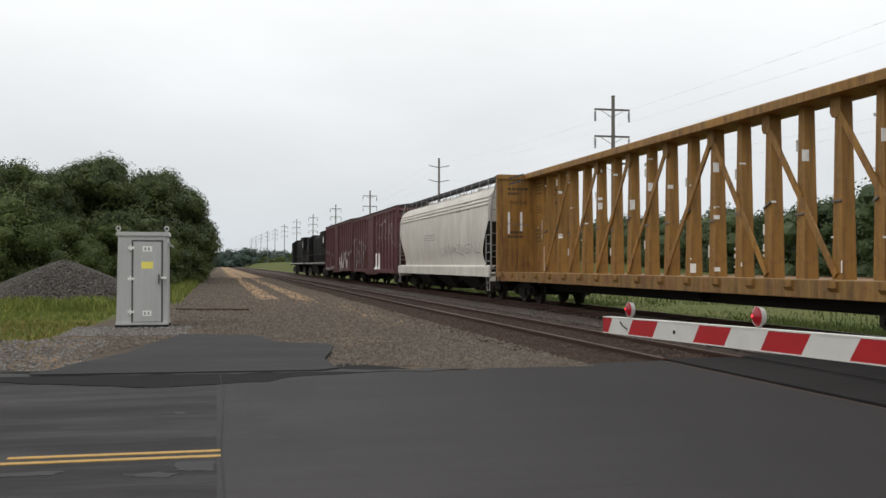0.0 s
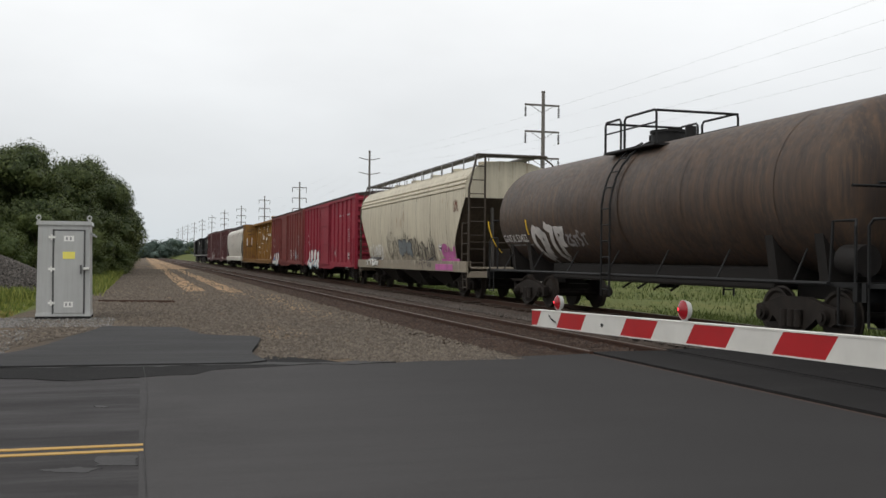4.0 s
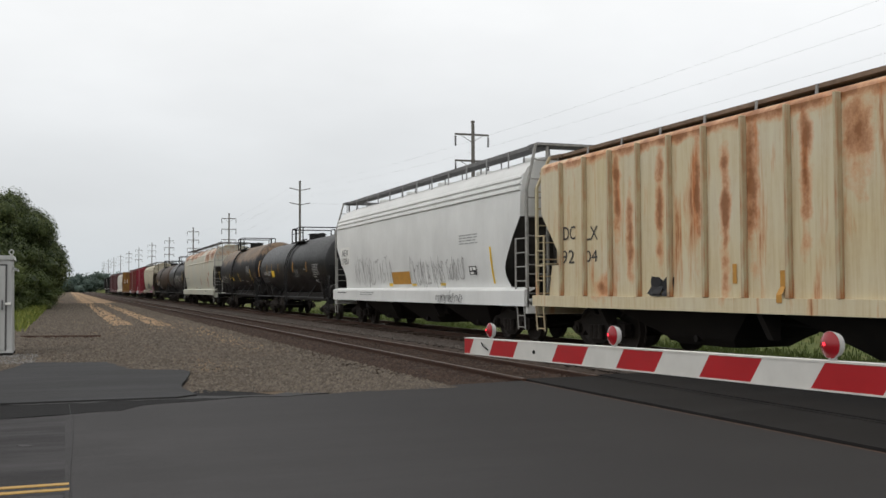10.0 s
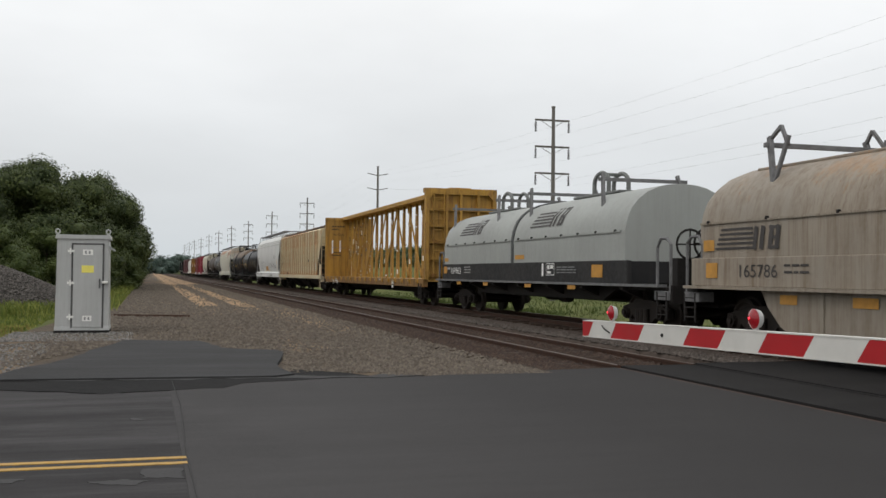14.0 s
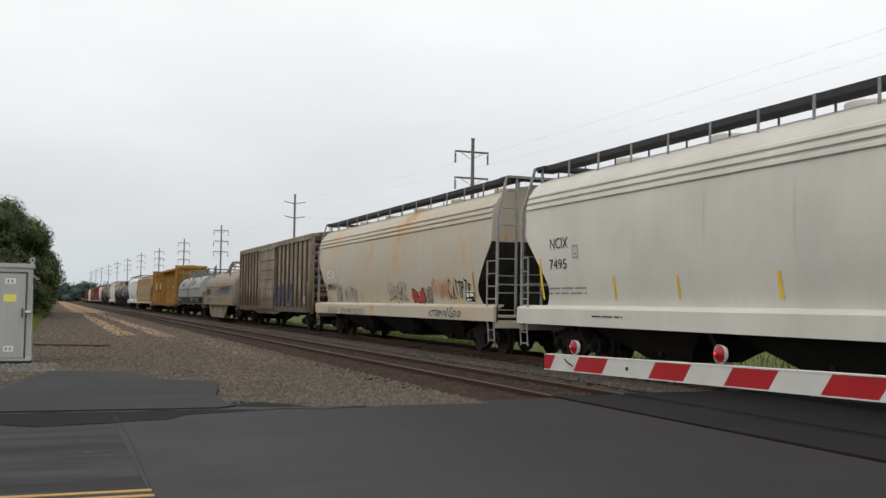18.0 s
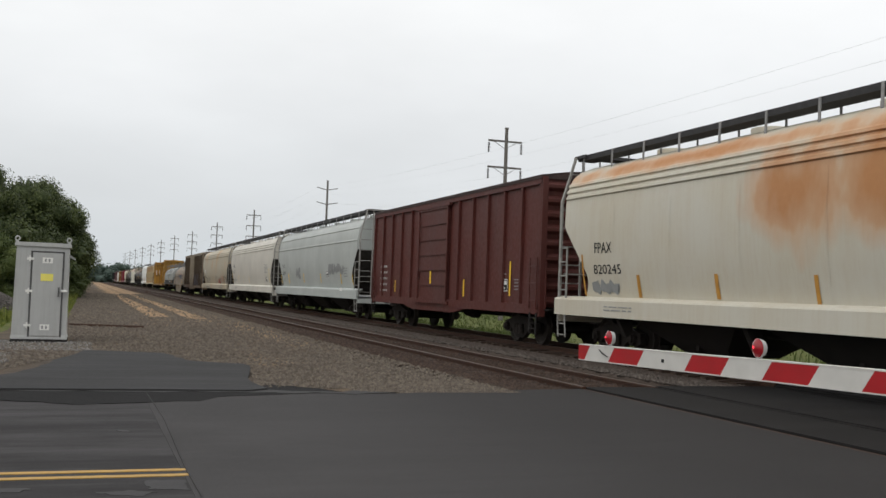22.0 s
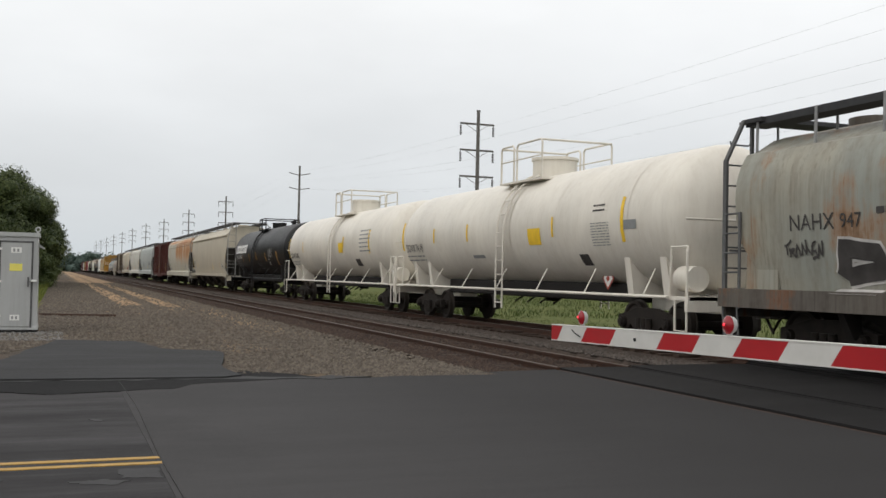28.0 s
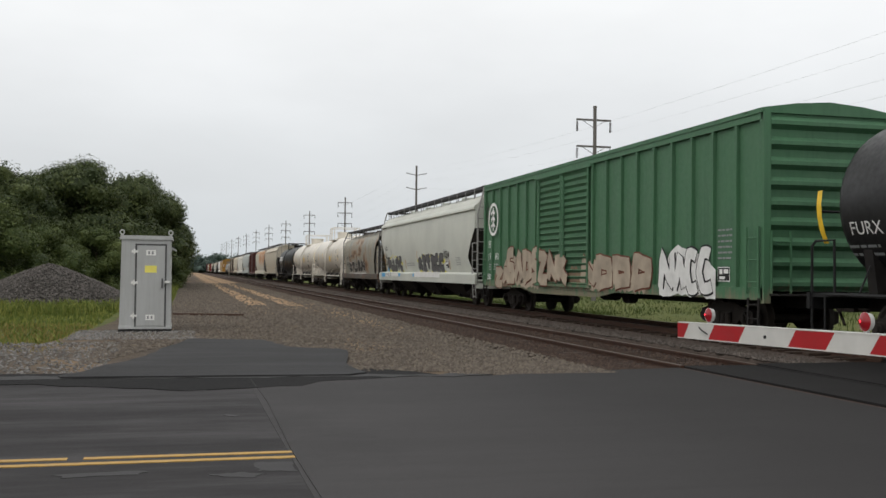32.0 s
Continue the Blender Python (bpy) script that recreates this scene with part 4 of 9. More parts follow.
        for s in (-1, 1):
            bm = bmesh.new()
            pipe(bm, [(s * 1.55, e * (half + 0.25), 1.05), (s * 1.55, e * (half + 0.25), 1.95), (s * 1.5, e * (half + 0.2), 2.05), (s * 1.5, e * (half - 0.35), 2.05), (s * 1.52, e * (half - 0.4), 1.05)], 0.028)
            part("end_railing", bm, rail_mat, car)
            bm = bmesh.new()
            pipe(bm, [(s * 1.55, e * (half + 0.25), 1.0), (s * 1.55, e * (half + 0.25), 0.4), (s * 1.55, e * (half - 0.15), 0.4), (s * 1.55, e * (half - 0.15), 1.0)], 0.024)
            part("stirrup_step", bm, rail_mat, car)
        bm = bmesh.new()
        pipe(bm, [(-1.5, e * (half + 0.1), 2.6), (1.5, e * (half + 0.1), 2.6)], 0.025)
        part("head_rail", bm, rail_mat, car)
    bm = bmesh.new()
    rod(bm, (-1.15, 0.45 - half, 1.42), (-1.15, -0.45 - half + 0.4, 1.42), 0.26, 14)
    part("air_reservoir", bm, frame_mat, car, "", 40)
    bm = bmesh.new()
    rod(bm, (0, centre, 1.25), (0, centre, 0.75), 0.2, 12)
    part("bottom_outlet", bm, STEEL_DARK, car)
    for k in range(4):
        bm = bmesh.new()
        y = centre + (k - 1.5) * 0.8
        rod(bm, (0.2, y, 1.2), (-0.5, y + 0.2, 0.7), 0.03, 6)
        part("brake_rod", bm, STEEL_DARK, car)
    bm = bmesh.new()
    box(bm, -0.75, 0.75, 3.0 - half, half - 3.0, 0.86, 1.3, 0.05)
    part("belly_sill", bm, STEEL_DARK, car)
    running_gear(car, half + 0.35, 2.3)
    hose(car, half + 0.3)
    return car, tank_surf


def centerbeam(label, length, mat, group="freight train", dark=None, middle=0.0, pitch=None, deep=0.065):
    """middle: where the crossed bay stands along the car; pitch: from post to post; deep: half a post's depth at its foot."""
    car = thing("centerbeam_flatcar", label, "freight car", group)
    half = length / 2
    bm = bmesh.new()
    for s in (-1, 1):
        box(bm, s * 1.5 - 0.1, s * 1.5 + 0.1, -half, half, 0.80, 1.14, 0.015)
        part("side_sill", bm, dark or mat, car)
        bm = bmesh.new()
    box(bm, -1.4, 1.4, -half, half, 1.02, 1.12)
    part("deck", bm, mat, car)
    bm = bmesh.new()
    prism(bm, [(1.4, 1.12), (1.66, 1.12), (1.66, 1.0), (1.55, 0.86), (1.4, 0.86)], "y", -0.14, 0.14)
    me = mesh_of(bm, mat)
    for k in range(18):
        y = half - 0.9 - k * (length - 1.8) / 17
        shared("stake_pocket", me, car, (0, y, 0), 180)
        shared("stake_pocket", me, car, (0, y, 0))
    for e in (-1, 1):
        y = e * (half - 0.12)
        bm = bmesh.new()
        box(bm, -1.5, 1.5, y - 0.05 - e * 0.05, y + 0.05 - e * 0.05, 1.12, 4.86)
        b = part("bulkhead", bm, mat, car)
        bm = bmesh.new()
        for x in (-1.47, -0.62, 0.0, 0.75, 1.47):
            w = 0.08 if abs(x) > 1 else 0.05
            box(bm, x - w, x + w, y - 0.02 + (0 if e > 0 else -0.2), y + (0.2 if e > 0 else 0.02), 1.12, 4.84)
        for k in range(6):
            z = 1.3 + k * 0.68
            box(bm, -1.45, 1.45, y + (0 if e > 0 else -0.18), y + (0.18 if e > 0 else 0), z - 0.05, z + 0.05)
        box(bm, -1.56, 1.56, y - 0.16, y + 0.16, 4.72, 4.9)
        part("bulkhead_frame", bm, mat, b)
        bm = bmesh.new()
        for s in (-1, 1):
            prism(bm, [(s * 1.52, 4.75), (s * 1.1, 4.75), (s * 1.52, 4.3)], "y", y + e * 0.05, y + e * 0.2)
        part("gusset", bm, mat, b)
        if e > 0:
            yy = y - 0.105
            for x in (-1.22, 0.3):
                wall_text("WARNING", x + 0.12, 3.75, 0.7, 0.14, yy, BLACK_INK, b)
                for k, (z, w) in enumerate(((4.3, 0.85), (4.12, 0.45), (2.62, 0.6), (2.45, 0.6))):
                    bm = bmesh.new()
                    for i in range(5):
                        box(bm, x + 0.05 + i * w / 5, x + 0.05 + (i + 0.8) * w / 5, yy - 0.002, yy + 0.002, z, z + 0.09)
                    part("printed_line", bm, SPRAY_PRINT, b)
                for q in (0.05, 0.55):
                    bm = bmesh.new()
                    box(bm, x + q, x + q + 0.09, yy - 0.006, yy, 2.6 + q * 0.2, 3.45)
                    part("wrapping_strip", bm, WHITE_INK, b)
                bm = bmesh.new()
                bar(bm, (x, yy - 0.01, 3.0), (x + 0.95, yy - 0.01, 2.96), 0.03, 0.02)
                part("tie_strap", bm, WALKWAY, b)
        # solid web between the bulkhead and the first post
        yb = y - e * 0.1
        bm = bmesh.new()
        prism(bm, [(yb, 1.12), (yb - e * 1.5, 1.12), (yb - e * 1.42, 2.2), (yb - e * 1.25, 3.2), (yb - e * 1.08, 4.1), (yb - e * 1.02, 4.74), (yb, 4.74)], "x", -0.08, 0.08)
        web = part("centre_web", bm, mat, car)
        if e > 0:
            for k, (q, z, w, h, rows) in enumerate(((0.2, 4.05, 0.75, 0.5, 4), (0.25, 3.35, 0.6, 0.3, 3), (0.15, 2.2, 0.7, 0.55, 4))):
                small_print(yb - q, z + h, w, h, rows, SPRAY_PRINT, web, lambda v: 0.08, 70 + k, "printed_line")
            for q, z0, z1 in ((0.95, 2.4, 3.1), (1.2, 1.2, 2.1), (0.45, 2.8, 2.9)):
                side_panel("wrapping_strip", yb - q, yb - q - 0.05, z0, z1, WHITE_INK, web, lambda v: 0.09)
        ladder(car, -1.2, y + e * 0.24, 1.2, 4.7, 0.45, mat, "x")
        ladder(car, -1.62, e * (half - 0.45) - 0.2, 0.4, 0.95, 0.4, STEEL_DARK, rungs=2, name="step")
    bm = bmesh.new()
    prism(bm, [(-0.48, 4.74), (0.48, 4.74), (0.48, 4.92), (0.44, 4.95), (-0.44, 4.95), (-0.48, 4.92)], "y", -half + 0.1, half - 0.1)
    part("top_chord", bm, mat, car)
    n = 19
    bm = bmesh.new()
    stack(bm, [[(-d, -w, z), (-d, w, z), (d, w, z), (d, -w, z)] for d, w, z in ((deep, 0.17, 1.12), (deep * 0.75, 0.105, 4.74))])
    post = mesh_of(bm, mat)
    step = pitch or (length - 1.2) / n
    ys = [middle + (n / 2 - k) * step for k in range(n + 1)]
    standing = [y for y in ys[1:-1] if abs(y) < half - 1.1]
    for y in standing:
        shared("post", post, car, (0, y, 0))
    seen = set()
    for k in range(1, n - 1, 2):
        a, b = ys[k], ys[k + 2] if k + 2 < n else ys[n - 1]
        lo, hi = (a, b) if k < n / 2 else (b, a)
        if k == 9:
            bm = bmesh.new()
            bar(bm, (-deep, b, 4.5), (-deep - 0.015, a, 1.3), 0.13, 0.04)
            part("diagonal", bm, mat, car)
        bm = bmesh.new()
        bar(bm, (-deep - 0.01, hi, 4.55), (-deep - 0.03, lo, 1.2), 0.15, 0.04)
        part("diagonal", bm, mat, car)
        if hi in seen:
            continue
        seen.add(hi)
        bm = bmesh.new()
        prism(bm, [(hi - 0.17, 4.74), (hi - 0.17, 4.45), (hi - 0.1, 4.34), (hi + 0.1, 4.34), (hi + 0.17, 4.45), (hi + 0.17, 4.74)], "x", -deep - 0.04, -deep * 0.7)
        part("gusset_plate", bm, mat, car)
    for k, y in enumerate(standing):
        bm = bmesh.new()
        z = 2.6 + 0.12 * math.sin(k * 2.3)
        bar(bm, (-deep - 0.01, y + 0.15, z), (-deep - 0.01, y - 0.15, z + (0.14 if k % 3 == 0 else 0.0)), 0.035, 0.03)
        part("tie_strap", bm, WALKWAY, car)
    # scraps of torn white wrapping on the posts
    rng = random.Random(int(length * 10))
    bm = bmesh.new()
    for k in range(70):
        z = rng.uniform(1.2, 4.5)
        y = rng.choice(standing) + rng.choice((-1, 1)) * (0.16 - 0.06 * (z - 1.12) / 3.62)
        w, h = rng.uniform(0.006, 0.018), rng.choice((0.02, 0.03, 0.05, 0.12))
        box(bm, -deep - 0.02, -0.03, y - w, y + w, z - h, z + h)
    tagged(part("wrapping_scrap", bm, WHITE_INK, car, "torn white wrapping"), kind="stuff")
    bm = bmesh.new()
    prism(bm, [(-half + 0.1, 0.75), (-half + 4, 0.5), (half - 4, 0.5), (half - 0.1, 0.75), (half - 0.1, 1.02), (0.1 - half, 1.02)], "x", -0.5, 0.5)
    part("centre_sill", bm, STEEL_DARK, car)
    brake_gear(car, half)
    running_gear(car, half, 2.1)
    hose(car, half)
    return car, (lambda z: 1.6)


HOOK_GREY = plain("grey_hook_steel", (0.15, 0.158, 0.152), 0.7, 0, 0.25)


def hood_surf(z):
    return float(np.interp(z, [1.7, 2.42, 2.72, 2.98, 3.2, 3.38, 3.5, 3.56, 3.6], [1.53, 1.53, 1.47, 1.36, 1.18, 0.94, 0.66, 0.42, 0.0]))


def hood_shell(bm, a, b, round_end):
    """A vaulted cover from a back to b; round_end: how far its ends curve in."""
    zs = [1.7, 2.06, 2.42, 2.58, 2.72, 2.86, 2.98, 3.1, 3.2, 3.3, 3.38, 3.45, 3.5, 3.56]
    prof = [(-hood_surf(z), z) for z in zs] + [(0, 3.6)] + [(hood_surf(z), z) for z in zs[::-1]]
    steps = ((0.0, 0.86), (0.12, 0.93), (0.4, 0.975), (1.0, 1.0)) if round_end else ((0.0, 0.985), (0.06, 1.0))
    rows = [(a - max(0.08, round_end) * u, f) for u, f in steps] + [(b + max(0.08, round_end) * u, f) for u, f in steps[::-1]]
    stack(bm, [[(x * (0.5 + 0.5 * f), y, 1.7 + (z - 1.7) * f) for x, z in prof] for y, f in rows])
    return prof


def lifting_post(parent, y, mat, vee):
    """A goal-post frame over the cover, with its cross bar."""
    for s in (-1, 1):
        bm = bmesh.new()
        bar(bm, (s * 1.2, y, 3.1), (s * 1.08, y + 0.3, 4.02), 0.1, 0.08)
        if vee:
            bar(bm, (s * 1.2, y - 0.02, 3.1), (s * 1.08, y - 0.3, 3.98), 0.07, 0.06)
            bar(bm, (s * 1.08, y + 0.3, 3.95), (s * 1.02, y + 0.02, 4.2), 0.06, 0.06)
            bar(bm, (s * 1.02, y + 0.02, 4.2), (s * 1.08, y - 0.28, 3.8), 0.06, 0.06)
        part("lifting_post", bm, mat, parent)
    bm = bmesh.new()
    bar(bm, (-1.2, y + 0.28, 3.86), (1.35, y + 0.28, 3.86), 0.1, 0.09)
    part("cross_bar", bm, mat, parent)


def end_platform(car, e, half, deep, mat):
    bm = bmesh.new()
    y0, y1 = sorted((e * half, e * (half - deep)))
    box(bm, -1.5, 1.5, y0, y1, 1.02, 1.1)
    part("end_platform", bm, mat, car)
    bm = bmesh.new()
    box(bm, -1.5, 1.5, e * (half - 0.04) - 0.05, e * (half - 0.04) + 0.05, 0.75, 1.15)
    part("end_sill", bm, mat, car)
    for s in (-1, 1):
        bm = bmesh.new()
        pipe(bm, [(s * 1.48, e * (half - 0.1), 0.95), (s * 1.48, e * (half - 0.1), 2.05), (s * 1.48, e * (half - 0.28), 2.18), (s * 1.48, e * (half - 0.55), 2.18), (s * 1.48, e * (half - 0.7), 2.0), (s * 1.48, e * (half - 0.7), 1.1)], 0.035)
        part("end_railing", bm, WALKWAY, car)
    n = 16
    bm = bmesh.new()
    pipe(bm, [(-1.0 + 0.33 * math.cos(i * math.tau / n), e * (half - 0.12), 2.05 + 0.33 * math.sin(i * math.tau / n)) for i in range(n + 1)], 0.028)
    for i in range(4):
        rod(bm, (-1.0, e * (half - 0.12), 2.05), (-1.0 + 0.33 * math.cos(i * math.tau / 4), e * (half - 0.12), 2.05 + 0.33 * math.sin(i * math.tau / 4)), 0.018, 6)
    part("brake_wheel", bm, STEEL_DARK, car)
    bm = bmesh.new()
    box(bm, -1.3, -0.7, e * (half - 0.25) - 0.12, e * (half - 0.25) + 0.12, 1.1, 1.75, 0.02)
    part("brake_housing", bm, STEEL_DARK, car)
    bm = bmesh.new()
    box(bm, -1.56, -1.2, e * (half - 0.4) - 0.3, e * (half - 0.4) + 0.3, 0.82, 1.02, 0.01)
    part("step_plate", bm, WALKWAY, car)
    ladder(car, -1.55, e * (half - 0.35) - 0.2, 0.4, 1.0, 0.42, mat, rungs=3)


def coil_car(label, length, hood_mat, frame_mat, group="freight train", belly=False, spans=((8.27, 0.78), (0.68, -7.0)), posts=(8.0, 3.0, 0.0, -5.1)):
    car = thing("coil_car", label, "freight car", group)
    half = length / 2
    hoods = []
    for a, b in spans:
        bm = bmesh.new()
        prof = hood_shell(bm, a, b, 0.7 if belly else 0.0)
        h = part("hood", bm, hood_mat, car, "", 40)
        hoods.append((h, a, b))
        for s in (-1, 1):
            bm = bmesh.new()
            box(bm, s * 1.545 - 0.02, s * 1.545 + 0.02, b + 0.2, a - 0.2, 2.395, 2.435)
            part("hood_rail", bm, hood_mat, h)
        for k in range(7):
            y = a - 0.5 - k * (a - b - 1.0) / 6
            bm = bmesh.new()
            box(bm, -1.58, -1.53, y - 0.035, y + 0.035, 2.41, 2.47, 0.008)
            part("lift_lug", bm, STEEL_DARK, h)
        c = (a + b) / 2 + 0.1
        if belly:
            for s in (-1, 1):
                for d in (-1, 1):
                    bm = bmesh.new()
                    bar(bm, (s * 0.33, c + d * 0.42, 4.25), (s * 0.6, c + d * 1.6, 3.44), 0.2, 0.14)
                    part("hook_leg", bm, hood_mat, h)
            bm = bmesh.new()
            box(bm, -0.42, 0.42, c - 0.62, c + 0.62, 4.2, 4.36, 0.05)
            part("hook_plate", bm, hood_mat, h)
            bm = bmesh.new()
            box(bm, -0.75, 0.75, b + 1.0, a - 1.0, 3.46, 3.52, 0.02)
            part("ridge_plate", bm, hood_mat, h)
        else:
            for s in (-1, 1):
                bm = bmesh.new()
                n = 10
                pipe(bm, [(s * 0.3, c + 0.46, 3.5), (s * 0.3, c + 0.46, 3.9)] + [(s * 0.3, c + 0.46 * math.cos(i * math.pi / n), 3.92 + 0.3 * math.sin(i * math.pi / n)) for i in range(n + 1)] + [(s * 0.3, c - 0.46, 3.5)], 0.062, 6)
                part("hook_arch", bm, HOOK_GREY, h)
            bm = bmesh.new()
            box(bm, -0.3, 0.3, c - 0.1, c + 0.1, 4.14, 4.22, 0.02)
            part("hook_plate", bm, HOOK_GREY, h)
            bm = bmesh.new()
            box(bm, -0.5, 0.5, c - 1.5, c + 1.5, 3.56, 3.63, 0.02)
            part("ridge_plate", bm, HOOK_GREY, h)
    if not belly:
        # dark strap over the joint of the two covers
        bm = bmesh.new()
        stack(bm, [[(x * 1.02, yy, 1.7 + (z - 1.7) * 1.02) for x, z in prof] for yy in (0.64, 0.82)])
        part("joint_strap", bm, plain("dark_joint_strap", (0.07, 0.075, 0.075), 0.7), car, "", 40)
    for y in posts:
        h = [q for q, a, b in hoods if b <= y <= a][0]
        lifting_post(h, y, WALKWAY, belly)
    for s in (-1, 1):
        bm = bmesh.new()
        box(bm, s * 1.5 - 0.06, s * 1.5 + 0.06, spans[-1][1] - 0.15, spans[0][0] + 0.15, 1.16, 1.72, 0.015)
        part("side_sill", bm, frame_mat, car)
        bm = bmesh.new()
        box(bm, s * 1.58 - 0.12, s * 1.58 + 0.12, -half + 0.3, half - 0.3, 1.1, 1.16)
        part("side_walkway", bm, frame_mat if belly else WALKWAY, car)
        bm = bmesh.new()
        if belly:
            q = [(5.15, 1.1), (4.95, 0.8), (4.55, 0.45), (3.95, 0.18), (-2.0, 0.18), (-2.7, 0.45), (-3.2, 0.8), (-3.6, 1.1)]
            prism(bm, q, "x", s * 1.40, s * 1.5)
            part("deep_side_sill", bm, frame_mat, car)
            for y in (3.35, 0.5, -1.95):
                bm = bmesh.new()
                box(bm, s * 1.515 - 0.02, s * 1.515 + 0.02, y - 0.04, y + 0.04, 0.25, 1.1)
                part("stiffener", bm, frame_mat, car)
        else:
            prism(bm, [(-half + 3.2, 1.1), (-half + 4.2, 0.72), (half - 4.2, 0.72), (half - 3.2, 1.1)], "x", s * 1.05, s * 1.15)
            part("fish_belly_sill", bm, STEEL_DARK, car)
            for k in range(7):
                y = half - 2.2 - k * (length - 4.4) / 6
                bm = bmesh.new()
                prism(bm, [(s * 1.1, 0.8), (s * 1.64, 1.02), (s * 1.64, 1.1), (s * 1.1, 1.1)][::s], "y", y - 0.1, y + 0.1)
                part("walkway_bracket", bm, STEEL_DARK, car)
    bm = bmesh.new()
    box(bm, -1.45, 1.45, spans[-1][1], spans[0][0], 1.17, 1.7)
    part("coil_trough", bm, frame_mat, car)
    end_platform(car, 1, half, half - spans[0][0], STEEL_DARK)
    end_platform(car, -1, half, half + spans[-1][1], STEEL_DARK)
    bm = bmesh.new()
    box(bm, -0.3, 0.3, -half + 0.1, half - 0.1, 0.65, 1.15)
    part("centre_sill", bm, STEEL_DARK, car)
    brake_gear(car, half)
    running_gear(car, half, 2.1)
    hose(car, half)
    return car, hood_surf


def locomotive(label, length, group="locomotives"):
    car = thing("diesel_locomotive", label, "locomotive", group)
    half = length / 2
    body = LOCO
    bm = bmesh.new()
    box(bm, -1.5, 1.5, -half, half, 1.35, 1.62, 0.02)
    part("frame", bm, body, car)
    bm = bmesh.new()
    box(bm, -1.53, -1.5, -half, half, 1.55, 1.62)
    part("sill_stripe", bm, WHITE_INK, car)
    bm = bmesh.new()
    prism(bm, [(-0.95, 1.62), (0.95, 1.62), (0.95, 4.5), (0.6, 4.75), (-0.6, 4.75), (-0.95, 4.5)], "y", -half + 1.2, half - 5.6)
    part("hood", bm, body, car)
    bm = bmesh.new()
    box(bm, -1.4, 1.4, -half + 1.6, -half + 6.5, 3.4, 4.95, 0.06)
    part("radiator", bm, body, car)
    bm = bmesh.new()
    prism(bm, [(-1.5, 1.62), (1.5, 1.62), (1.5, 4.5), (0.9, 4.95), (-0.9, 4.95), (-1.5, 4.5)], "y", half - 5.6, half - 3.2)
    c = part("cab", bm, body, car)
    bm = bmesh.new()
    box(bm, -1.52, -1.49, half - 5.2, half - 3.6, 3.1, 3.8)
    part("window", bm, BLACK, c)
    bm = bmesh.new()
    prism(bm, [(-1.2, 1.62), (1.2, 1.62), (1.1, 3.0), (-1.1, 3.0)], "y", half - 3.2, half - 0.9)
    part("nose", bm, body, car)
    for k in range(3):
        bm = bmesh.new()
        y = half - 8.5 - k * 3.0
        rod(bm, (0, y, 4.7), (0, y, 4.9), 0.55, 16)
        part("roof_fan", bm, BLACK, car)
    for s in (-1, 1):
        bm = bmesh.new()
        pipe(bm, [(s * 1.48, half - 0.8, 2.5), (s * 1.48, -half + 0.8, 2.5)], 0.025)
        for k in range(10):
            y = half - 0.8 - k * (length - 1.6) / 9
            pipe(bm, [(s * 1.48, y, 1.6), (s * 1.48, y, 2.5)], 0.02)
        part("hand_rail", bm, STEEL_DARK, car)
    bm = bmesh.new()
    prism(bm, [(-1.45, 1.35), (1.45, 1.35), (1.2, 0.45), (-1.2, 0.45)], "y", -3.0, 3.0)
    part("fuel_tank", bm, body, car)
    side_panel("number_panel", -half + 3.0, -half + 2.2, 3.7, 4.3, WHITE_INK, car, lambda z: 1.42)
    # side doors and grilles along the hood
    for k in range(8):
        bm = bmesh.new()
        y = -half + 7.2 + k * 1.15
        box(bm, -1.0, -0.96, y, y + 1.0, 1.9, 3.3, 0.01)
        part("hood_door", bm, body, car)
    for y in (half - 3.6, 3.6 - half):
        t = shared("truck", BOLSTER, car, (0, y, 0))
        for s in (-1, 1):
            bm = bmesh.new()
            prism(bm, [(-2.3, 0.35), (2.3, 0.35), (2.3, 0.75), (1.2, 1.15), (-1.2, 1.15), (-2.3, 0.75)], "x", s * 1.0, s * 1.15)
            f = part("side_frame", bm, TRUCK, t)
            for dy in (-1.7, 0, 1.7):
                shared("wheel", WHEEL, t, (s * 0.76, dy, 0.48), 0 if s < 0 else 180)
    shared("coupler", COUPLER, car, (0, half, 0))
    shared("coupler", COUPLER, car, (0, -half, 0), 180)
    return car


# ---- the ground, the road and the tracks ----
ASPHALT_OLD = asphalt("worn_grey_asphalt", (0.046, 0.044, 0.045), (0.028, 0.027, 0.0275), 1.0, 0.5)
ASPHALT_NEW = asphalt("dark_new_asphalt", (0.035, 0.0337, 0.034), (0.058, 0.0558, 0.056), 4.0, 0.2, (0.8, 4.6))
ASPHALT_APRON = asphalt("apron_asphalt", (0.040, 0.040, 0.041), (0.031, 0.031, 0.0315), 9.0, 0.1)
ASPHALT_CROSS = asphalt("dark_crossing_asphalt", (0.019, 0.018, 0.018), (0.014, 0.0135, 0.0135), 6.0)
TAR = asphalt("dark_tar", (0.010, 0.0096, 0.0096), (0.006, 0.0058, 0.0058), 12.0)
SCUFF = asphalt("scuffed_asphalt", (0.066, 0.065, 0.065), (0.05, 0.049, 0.05), 14.0)
GRAVEL = earth("crushed_stone", ((0.108, 0.089, 0.070), (0.076, 0.063, 0.051), (0.155, 0.118, 0.082)), (0.35, 0.55, 24.0), 0.7, lanes=((2.3, 0.0, 0.6, 38.0), (3.95, 0.0, 0.5, 36.0), (4.9, 0.0, 0.35, 24.0)))
TRACKBED = earth("oily_brown_ballast", ((0.048, 0.029, 0.020), (0.034, 0.021, 0.015), (0.066, 0.041, 0.029)), (0.5, 4.0, 26.0), 0.8)
